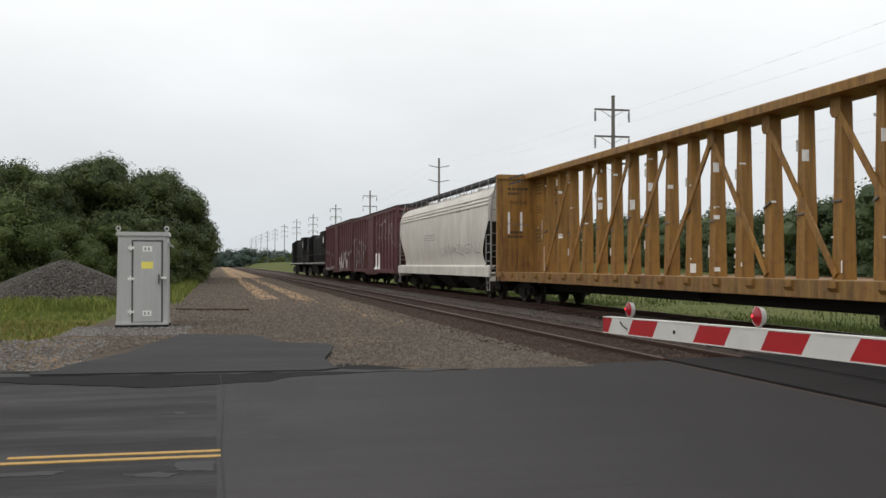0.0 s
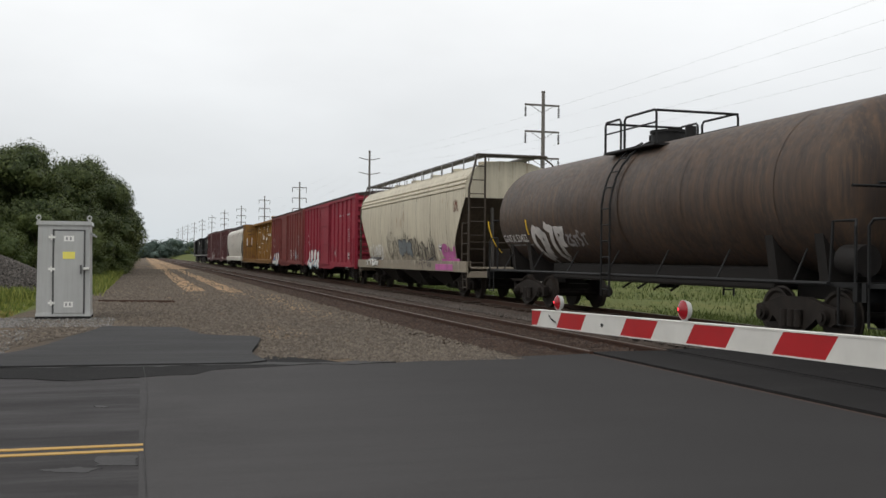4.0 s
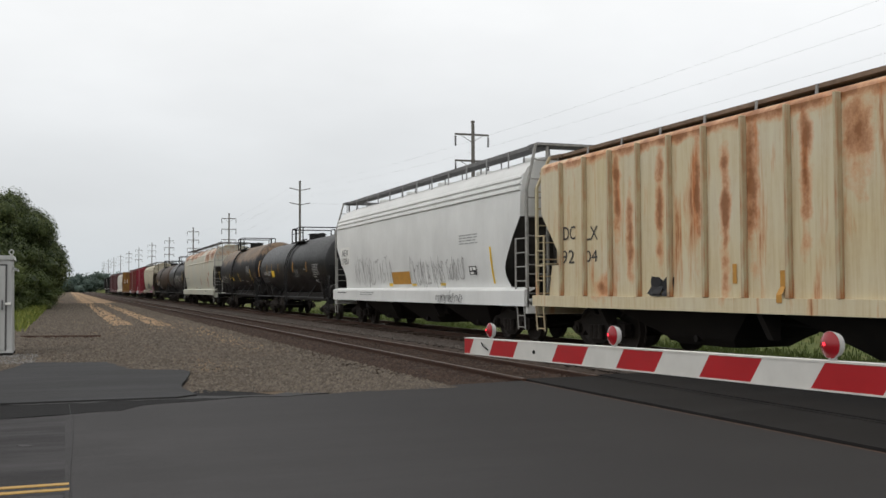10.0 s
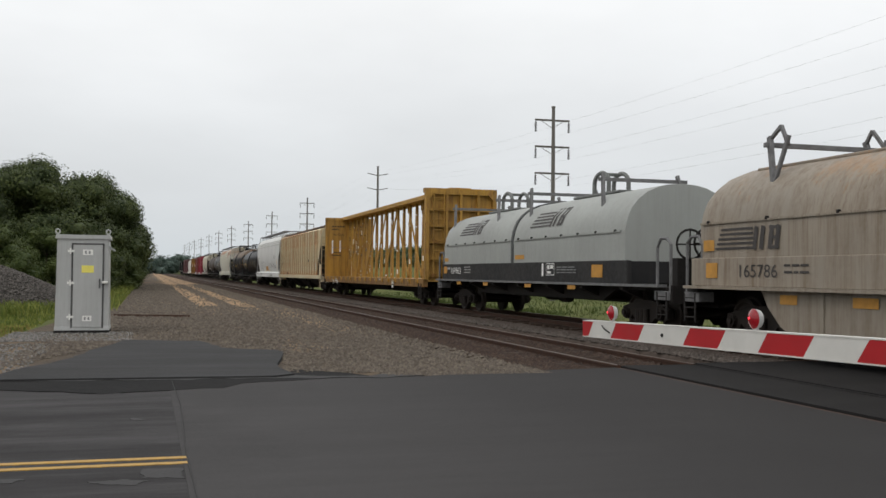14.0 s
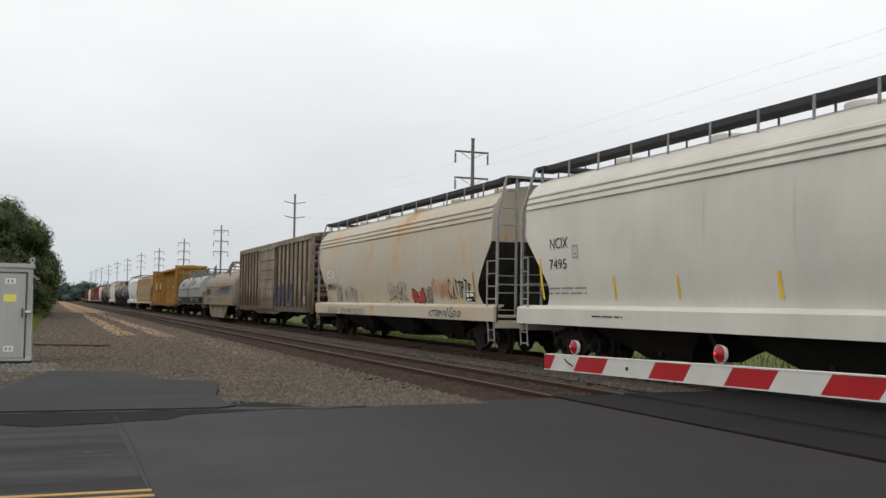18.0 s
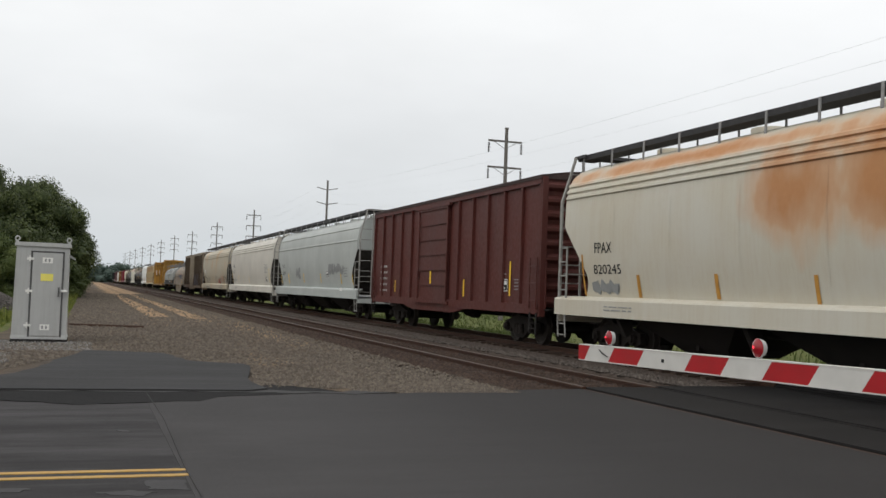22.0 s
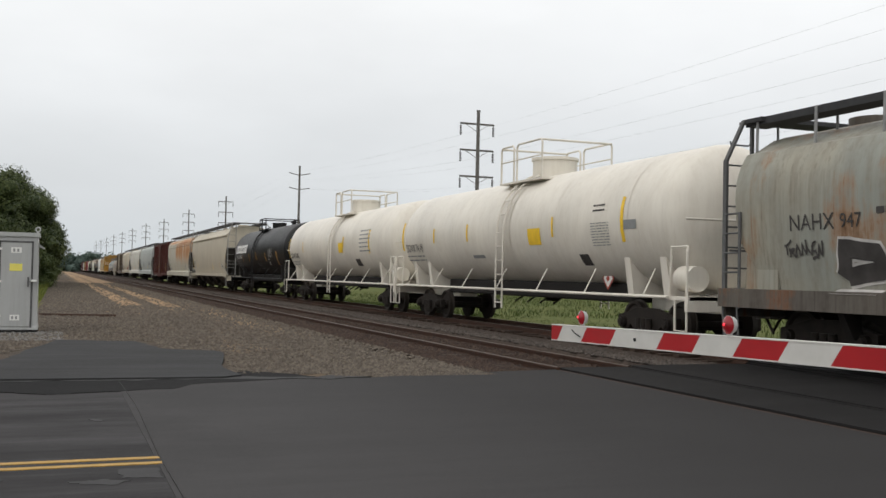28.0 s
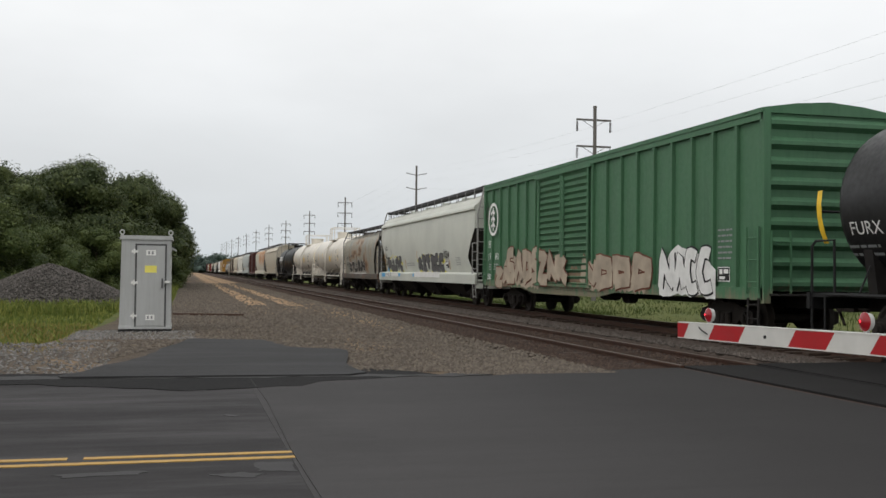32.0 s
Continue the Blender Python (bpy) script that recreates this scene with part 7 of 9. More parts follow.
P_BEAM_SILL = paint("rusty_yellow_sill", (0.26, 0.145, 0.04), (0.06, 0.035, 0.022), 0.9, 0.8, seed=38, patch=2.0, rustcol=(0.09, 0.042, 0.02))
P_COIL = paint("grey_hood_paint", (0.32, 0.335, 0.32), (0.20, 0.20, 0.18), 0.22, seed=15)
P_COIL_FRAME = paint("black_frame_paint", (0.010, 0.010, 0.011), (0.030, 0.023, 0.020), 0.4, seed=16)
P_COIL_BROWN = paint("rust_filmed_hood", (0.255, 0.225, 0.185), (0.13, 0.085, 0.05), 0.7, 0.7, (1.6, 3.2), seed=17, patch=0.5, rustcol=(0.15, 0.095, 0.05), second=(0.30, 0.255, 0.20))
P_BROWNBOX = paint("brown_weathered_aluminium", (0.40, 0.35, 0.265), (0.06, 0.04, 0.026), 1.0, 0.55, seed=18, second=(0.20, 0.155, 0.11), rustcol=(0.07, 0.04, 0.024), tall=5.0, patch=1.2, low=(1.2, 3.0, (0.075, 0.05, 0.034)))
P_BROWNRIB = paint("dark_stained_rib", (0.09, 0.066, 0.045), (0.03, 0.022, 0.016), 0.6, seed=37)
P_BOXEND = paint("maroon_grime", (0.07, 0.035, 0.035), (0.02, 0.016, 0.014), 0.7, seed=31, second=(0.03, 0.025, 0.022))
P_SAND = paint("sand_stained_paint", (0.50, 0.47, 0.39), (0.36, 0.27, 0.17), 0.2, 0.6, seed=19, second=(0.47, 0.41, 0.30), patch=0.35, rustcol=(0.24, 0.165, 0.085))
P_GREYWHITE = paint("light_grey_white_paint", (0.63, 0.61, 0.55), (0.48, 0.45, 0.40), 0.16, seed=20)
P_GREY = paint("mid_grey_paint", (0.44, 0.47, 0.455), (0.33, 0.34, 0.33), 0.22, seed=21)
P_DKRED = paint("dark_oxide_red", (0.088, 0.020, 0.015), (0.05, 0.013, 0.011), 0.35, seed=22)
P_ORANGE = paint("orange_stained_white", (0.55, 0.53, 0.46), (0.40, 0.30, 0.19), 0.2, 0.3, (1.5, 3.6), seed=23, patch=0.28, rustcol=(0.29, 0.145, 0.06), second=(0.52, 0.48, 0.38), soft=True, spotdark=0.85, spotcol=(0.46, 0.19, 0.055), spots=((0.9, 3.35, 1.3, 1.0), (-1.3, 3.45, 1.1, 0.9), (-3.2, 3.3, 1.2, 1.1), (-5.3, 3.3, 1.1, 1.1), (-7.8, 3.3, 1.9, 1.1), (-5.0, 4.2, 6.5, 0.45), (4.0, 4.35, 6.0, 0.2)))
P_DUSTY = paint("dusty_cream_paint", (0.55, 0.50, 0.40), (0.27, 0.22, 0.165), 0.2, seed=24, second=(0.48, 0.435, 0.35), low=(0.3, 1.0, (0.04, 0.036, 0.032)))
P_WHITETANK = paint("white_tank_enamel", (0.74, 0.70, 0.62), (0.40, 0.33, 0.25), 0.22, seed=25, rough=0.4)
SPOTS_29 = ((1.94, 2.69, 0.9, 0.18), (2.42, 2.48, 0.6, 0.2), (0.06, 2.57, 1.0, 0.14), (-0.32, 2.87, 0.7, 0.35), (-0.75, 3.33, 0.5, 0.25), (-1.9, 2.17, 0.4, 0.5), (-2.45, 1.85, 0.7, 0.35), (1.12, 2.43, 0.25, 0.6), (0.97, 3.44, 0.5, 0.25))
P_GREYRUST = paint("grey_blotched_rust", (0.28, 0.29, 0.255), (0.12, 0.09, 0.065), 0.5, 0.6, seed=27, rustcol=(0.13, 0.07, 0.034), second=(0.36, 0.325, 0.25), patch=0.8, tall=1.5, spots=SPOTS_29)
P_LTGREY = paint("clean_grey_paint", (0.54, 0.555, 0.50), (0.42, 0.43, 0.39), 0.13, seed=28)
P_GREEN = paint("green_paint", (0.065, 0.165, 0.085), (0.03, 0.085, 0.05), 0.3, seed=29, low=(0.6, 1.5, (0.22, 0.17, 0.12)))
P_DARKROOF = plain("grimy_dark_roof", (0.05, 0.034, 0.032), 0.8, 0, 0.4)
P_ROOF = plain("dull_roof", (0.12, 0.12, 0.12), 0.7, 0.2)

FLAT_PROFILE = ((1.16, 1.6, 1.42), (1.9, 1.6, 1.42), (2.0, 1.6, 1.38), (2.5, 1.6, 0.92), (2.95, 1.6, 0.5), (3.12, 1.6, 0.36), (4.2, 1.6, 0.34), (4.3, 1.5, 0.34), (4.42, 1.0, 0.34), (4.48, 0.5, 0.34))
BARREL_PROFILE = ((1.12, 1.42, 2.1, 1.3), (1.4, 1.46, 2.05, 1.05), (1.75, 1.53, 1.9, 0.75), (2.1, 1.58, 1.7, 0.5), (2.5, 1.61, 1.42, 0.42), (2.85, 1.62, 1.15, 0.4), (3.15, 1.6, 0.9, 0.4), (3.42, 1.52, 0.66, 0.4), (3.66, 1.38, 0.5, 0.4), (3.74, 1.15, 0.4, 0.4), (3.96, 0.8, 0.4, 0.4), (4.05, 0.5, 0.4, 0.4))

TRAIN, CARS = [], []


def put(made, front, rear):
    """Joins a vehicle to the train; front, rear: its ends along the track at the start."""
    car = made[0] if isinstance(made, tuple) else made
    TRAIN.append((car, (front + rear) / 2))
    CARS.append((car, made[1] if isinstance(made, tuple) else None))
    car.location = (12.07, (front + rear) / 2, FAR_Z)
    return made


def make_train():
    put(locomotive("black diesel freight locomotive with a white sill stripe", 24.5), 153.5, 128.2)
    put(locomotive("black diesel freight locomotive with a white sill stripe", 24.5), 127.0, 102.6)
    put(boxcar("maroon boxcar with pale graffiti along its sides", 20.2, P_MAROON, 16, 5.25, roof_mat=P_DARKROOF), 101.2, 81.0)
    put(boxcar("maroon boxcar with a white door panel and graffiti", 20.0, P_MAROON, 16, 5.12, roof_mat=P_DARKROOF), 79.95, 59.95)
    put(covered_hopper("white covered hopper with dark hopper bottoms", 20.5, P_WHITE_OLD), 58.85, 38.3)
    put(centerbeam("empty ochre yellow centerbeam flatcar with weathered bulkheads", 25.7, P_BEAM, dark=P_BEAM_SILL, deep=0.16), 37.64, 11.9)
    put(boxcar("brown-red boxcar with white graffiti and a sliding door", 17.1, P_BROWNRED, 14, 4.86, roof_mat=P_DARKROOF), 11.46, -5.65)
    put(boxcar("crimson boxcar with white lettering and colourful graffiti", 16.9, P_RED, 14, 4.86, roof_mat=P_DARKROOF), -6.86, -23.7)
    put(covered_hopper("dingy white covered hopper streaked with grime and graffiti", 17.7, P_TAN, profile=BULGE_PROFILE, seam_mat=STEEL_DARK, end_mat=P_DINGY_END, slope_mat=P_DINGY_END, board=(0.05, WALKWAY), sill=(0.93, 1.3)), -25.2, -42.85)
    put(tank_car("brown-black tank car with sprayed white letters", 16.6, P_BROWNTANK), -45.2, -61.8)
    put(tank_car("black tank car with white graffiti scrawl", 16.0, P_BLACK), -62.6, -78.6)
    put(covered_hopper("pale grey covered hopper with rust along its eaves", 21.2, P_PALE_RUST, eaves="ridge", board=(0.05, None)), -79.9, -101.1)
    put(tank_car("black tank car with a tan stained top", 15.6, P_BLACK_TAN, centre=0.75, platform=2.3), -103.3, -118.9)
    low_tank = tank_car("black tank car with yellow reflective strips", 16.8, P_BLACK)
    low_tank[0].scale.z = 0.935
    put(low_tank, -119.8, -136.6)
    put(covered_hopper("clean white covered hopper with black sprayed writing", 18.8, P_WHITE, board=(0.1, WALKWAY)), -138.1, -156.9)
    put(covered_hopper("cream ribbed covered hopper streaked with rust", 21.5, P_CREAM_RUST, profile=FLAT_PROFILE, ribs=17, deck=4.54, weld=False, eaves=None, sill=(0.95, 1.2), board=(0.07, RUSTY_BOARD), rib_mat=P_CREAM_RIB, end_mat=P_CREAM_RIB, low_panel=1.9), -157.34, -178.9)
    put(centerbeam("empty bright yellow centerbeam flatcar with torn wrapping", 24.4, P_BEAM2, dark=P_BEAM_SILL, middle=0.72, pitch=1.28), -180.17, -204.55)
    put(coil_car("coil car with grey steel hoods on a black frame", 18.4, P_COIL, P_COIL_FRAME), -206.5, -224.9)
    put(coil_car("coil car with a brown rust-filmed hood and deep side sill", 15.9, P_COIL_BROWN, P_COIL_BROWN, belly=True, spans=((7.4, -5.6),), posts=(5.2, -2.4)), -225.4, -241.3)
    put(boxcar("brown weathered boxcar with bare metal ribs", 19.5, P_BROWNBOX, 20, 4.75, door=(2.84, -1.43), end_mat=P_BOXEND, rib_mat=P_BROWNRIB), -242.1, -261.6)
    put(covered_hopper("sand-stained covered hopper with black graffiti", 20.0, P_SAND), -262.95, -283.1)
    put(covered_hopper("light grey-white covered hopper with a dark running board", 20.8, P_GREYWHITE), -284.5, -305.3)
    put(covered_hopper("mid-grey covered hopper with yellow reflective strips", 20.2, P_GREY, eaves="ridge"), -306.8, -327.0)
    put(boxcar("dark oxide red boxcar with yellow strips", 16.6, P_DKRED, 13, 4.73, roof_mat=P_DARKROOF), -329.3, -345.9)
    put(covered_hopper("white covered hopper with a broad orange rust stain", 19.8, P_ORANGE, tank=True), -347.05, -366.9)
    put(covered_hopper("dusty cream covered hopper with steep dark pockets", 20.4, P_DUSTY, eaves="lip", sill=(1.06, 1.26), pocket_mat=P_DUSTY_POCKET, pockets=4), -368.45, -388.85)
    put(tank_car("black tank car with large white lettering", 17.1, P_BLACK, vents=True, centre=0.6, platform=2.0, rise=0.5), -391.25, -408.35)
    put(tank_car("white pressure tank car with white railings", 18.2, P_WHITETANK, P_WHITETANK, dome="high", frame_mat=P_WHITETANK, rise=0.85, centre=-0.3), -408.8, -427.0)
    put(tank_car("white pressure tank car with white railings and a red-edged placard", 17.4, P_WHITETANK, P_WHITETANK, dome="high", frame_mat=P_WHITETANK, rise=0.85, centre=-0.3), -427.7, -445.1)
    put(covered_hopper("small grey cylindrical hopper blotched with rust", 14.4, P_GREYRUST, profile=BARREL_PROFILE, deck=4.35, eaves=None, sill_mat=P_BARREL_SILL, end_mat=P_ROOF, sill=(0.93, 1.26), weld=False, slope_mat=P_GREYRUST, low_panel=3.0), -446.5, -460.9)
    put(covered_hopper("light grey covered hopper with fat outlined graffiti", 20.9, P_LTGREY, eaves="lip", profile=TRAPEZE_PROFILE), -461.6, -482.5)
    put(boxcar("green boxcar with louvred double doors and brown graffiti", 19.9, P_GREEN, 20, 4.95, door=(3.6, -0.8), double=True, louvre=True), -483.4, -503.3)
    put(tank_car("black tank car with white lettering", 16.4, P_BLACK), -505.2, -521.6)


# ---- marks on the vehicles ----
SPRAY_PALE = plain("pale_spray_paint", (0.50, 0.48, 0.46), 0.6, 0, 0.3, 3)
SPRAY_WHITE = plain("white_spray_paint", (0.68, 0.68, 0.66), 0.6, 0, 0.15, 3)
SPRAY_GREY = plain("grey_spray_paint", (0.26, 0.25, 0.25), 0.6, 0, 0.3, 3)
SPRAY_DARK = plain("dark_spray_paint", (0.055, 0.05, 0.048), 0.6, 0, 0.4, 3)
SPRAY_GREYDARK = plain("grey_overpaint", (0.27, 0.28, 0.28), 0.6, 0, 0.15, 3)
SPRAY_BLUE = plain("blue_spray_paint", (0.08, 0.20, 0.42), 0.6, 0, 0.3, 3)
SPRAY_SKY = plain("sky_blue_spray_paint", (0.10, 0.38, 0.66), 0.6, 0, 0.2, 3)
SPRAY_NAVY = plain("navy_spray_paint", (0.07, 0.075, 0.12), 0.6, 0, 0.4, 3)
SPRAY_PALEBLUE = plain("pale_blue_spray_paint", (0.42, 0.58, 0.66), 0.6, 0, 0.2, 3)
SPRAY_GREYBLUE = plain("grey_blue_spray_paint", (0.16, 0.18, 0.19), 0.6, 0, 0.3, 3)
SPRAY_TEAL = plain("teal_spray_paint", (0.12, 0.30, 0.33), 0.6, 0, 0.3, 3)
SPRAY_PINK = plain("pink_spray_paint", (0.42, 0.12, 0.30), 0.6, 0, 0.3, 2)
SPRAY_RED = plain("red_spray_paint", (0.38, 0.07, 0.045), 0.6, 0, 0.2, 3)
SPRAY_ORANGE = plain("orange_spray_paint", (0.60, 0.27, 0.16), 0.6, 0, 0.2, 3)
SPRAY_RUST = plain("rust_brown_spray_paint", (0.15, 0.055, 0.035), 0.6, 0, 0.4, 3)
SPRAY_YELLOW = plain("yellow_spray_paint", (0.66, 0.60, 0.06), 0.6, 0, 0.15, 3)
SPRAY_CHROME = plain("silver_spray_paint", (0.13, 0.13, 0.135), 0.5, 0.2, 0.3, 2)
SPRAY_UMBER = plain("umber_spray_paint", (0.19, 0.13, 0.085), 0.6, 0, 0.4, 2)
SPRAY_BEIGE = plain("beige_spray_paint", (0.36, 0.30, 0.23), 0.6, 0, 0.3, 2)


def SILL(z):
    return 1.684


def DOOR(z):
    return 1.592


def RIBS(z):
    return 1.588


def LOUVRE(z):
    return 1.662


def FRAME(z):
    return 1.562


def BELLY(z):
    return 1.503


def txt(i, y, z, w, h, words, mat):
    side_text(words, y, z, w, h, mat, *CARS[i])


def lines(i, y, z, w, h, rows, mat, seed, surf=None):
    small_print(y, z + h, w, h, rows, SOFT_INK if mat is WHITE_INK else mat, CARS[i][0], surf or CARS[i][1], seed)


def patch(i, y, z, w, h, mat, name, surf=None):
    if name == "reflector_strip" and h > w:
        y, w = y - w * 0.16, w * 0.68
    side_panel(name, y, y - w, z, z + h, mat, CARS[i][0], surf or CARS[i][1], 0.006 if name == "renewed_panel" else 0.012)


def spray(i, y, z, w, h, n, mat, width, seed, surf=None):
    scrawl(y, z, w, h, n if width > 0.1 else int(n * 1.7 + 0.5), mat, CARS[i][0], surf or CARS[i][1], seed, width if width > 0.1 else width * 0.72)


def fat(i, y, z, w, h, n, fill, line, seed, surf=None):
    block_letters(y, z, w, h, n, fill, line, CARS[i][0], surf or CARS[i][1], seed)


def lump(i, y, z, w, h, mat, seed, surf):
    """A sprayed ground with a ragged outline."""
    rng = random.Random(seed)
    bm = bmesh.new()
    n = 14
    low = [z + rng.uniform(-0.06, 0.08) for _ in range(n + 1)]
    top = [z + h * rng.uniform(0.72, 1.0) * math.sin(math.pi * (0.12 + 0.76 * k / n)) ** 0.4 for k in range(n + 1)]
    rows = [[bm.verts.new((-(surf(q) + 0.004), y - w * k / n, q)) for q in (low[k], top[k])] for k in range(n + 1)]
    for p, q in zip(rows, rows[1:]):
        bm.faces.new((p[0], p[1], q[1], q[0]))
    part("graffiti_ground", bm, mat, CARS[i][0])


def placard(i, y, z, w, h, surf=None):
    car, s = CARS[i]
    s = surf or s
    p = side_panel("placard", y, y - w, z, z + h, BLACK_INK, car, s, 0.012)
    bm = bmesh.new()
    t = min(w, h) * 0.06
    for a, b, c, d in ((0, w, h - t, h), (0, w, 0, t), (0, t, 0, h), (w - t, w, 0, h), (w * 0.5, w * 0.88, h * 0.55, h * 0.85), (w * 0.14, w * 0.4, h * 0.5, h * 0.85), (w * 0.14, w * 0.6, h * 0.15, h * 0.35)):
        panel(bm, y - a, y - b, z + c, z + d, s, 0.016, 1)
    part("marking", bm, WHITE_INK, p)


def frame_mark(i, y, z, w, h, mat):
    car, s = CARS[i]
    bm = bmesh.new()
    t = 0.025
    for a, b, c, d in ((0, w, h - t, h), (0, w, 0, t), (0, t, 0, h), (w - t, w, 0, h), (w * 0.3, w * 0.7, h * 0.25, h * 0.4)):
        panel(bm, y - a, y - b, z + c, z + d, s, 0.01, 2)
    part("test_frame", bm, mat, car)


def frame_of(i, y, z, w, h):
    frame_mark(i, y, z, w, h, WHITE_INK if i in (12, 13, 26, 31) else GREY_INK)


def lozenge(i, y, z, w, h, edge):
    car, s = CARS[i]
    c, m = y - w / 2, z + h / 2
    k = max(w, h) / 2
    made = None
    for r, mat, out in ((k, edge, 0.03), (k * 0.78, LABEL_WHITE, 0.034), (k * 0.3, edge, 0.038)):
        bm = bmesh.new()
        x = -(s(m) + out + 0.05)
        q = [bm.verts.new((x, c + a * r, m + b * r)) for a, b in ((1, 0), (0, 1), (-1, 0), (0, -1))]
        bm.faces.new(q)
        made = part("hazard_placard" if made is None else "placard_face", bm, mat, car if made is None else made)


def diamond(i, y, z, w, h):
    lozenge(i, y, z, w, h, BLACK_INK)


def redmond(i, y, z, w, h):
    lozenge(i, y, z, w, h, SPRAY_RED)


def stripes(i, y, z, w, h):
    car, s = CARS[i]
    bm = bmesh.new()
    for k in range(5):
        panel(bm, y - 0.04 * k * w, y - w, z + h * (0.2 * k + 0.04), z + h * (0.2 * k + 0.14), s, 0.014, 2)
    part("emblem_stripes", bm, SPRAY_DARK, car)


def logo(i, y, z, w, h):
    """The emblem's heavy slanted strokes, as plain bars."""
    car, s = CARS[i]
    bm = bmesh.new()
    for u in (0.05, 0.3, 0.62, 0.86):
        ribbon(bm, [(y - w * u, z + h * 0.05), (y - w * (u + 0.04), z + h * 0.5), (y - w * (u + 0.09), z + h * 0.95)], 0.15 * w, s, 0.016)
    for q in (0.12, 0.5, 0.88):
        panel(bm, y - w * 0.6, y - w * 0.95, z + h * (q - 0.06), z + h * (q + 0.06), s, 0.017, 1)
    part("emblem", bm, SPRAY_DARK, car)


def wordmark(i, y, z, w, h):
    """Six heavy white slanted blocks with dark slots."""
    car, s = CARS[i]
    for k in range(6):
        bm = bmesh.new()
        ww = w / 6 * 0.86
        a = y - w * k / 6
        for u, v, p, q in ((0, 0.34, 0, 1), (0.66, 1, 0, 1), (0.34, 0.66, 0.72, 1), (0.34, 0.66, 0, 0.28)):
            rows = []
            for m in range(6):
                n = p + (q - p) * m / 5
                rows.append([bm.verts.new((-(s(z + h * n) + 0.016), a - ww * (t + 0.3 * n - 0.15), z + h * n)) for t in (u, v)])
            for r0, r1 in zip(rows, rows[1:]):
                bm.faces.new((r0[0], r0[1], r1[1], r1[0]))
        part("wordmark_block", bm, WHITE_INK, car)


def ring(i, y, z, w, h):
    car, s = CARS[i]
    bm = bmesh.new()
    c, m, r = y - w / 2, z + h / 2, h / 2
    n = 28
    ribbon(bm, [(c + r * 0.9 * math.cos(k * math.tau / n), m + r * 0.9 * math.sin(k * math.tau / n)) for k in range(n + 1)], 0.2 * r, lambda q: 1.585, 0.006)
    ribbon(bm, [(c, m - r * 0.7), (c, m + r * 0.7)], 0.2 * r, lambda q: 1.585, 0.012)
    for k in range(3):
        b = m - r * 0.45 + k * r * 0.38
        ribbon(bm, [(c + r * 0.4, b), (c, b + r * 0.2), (c - r * 0.4, b)], 0.16 * r, lambda q: 1.585, 0.016 + 0.003 * k)
    part("emblem", bm, WHITE_INK, car)


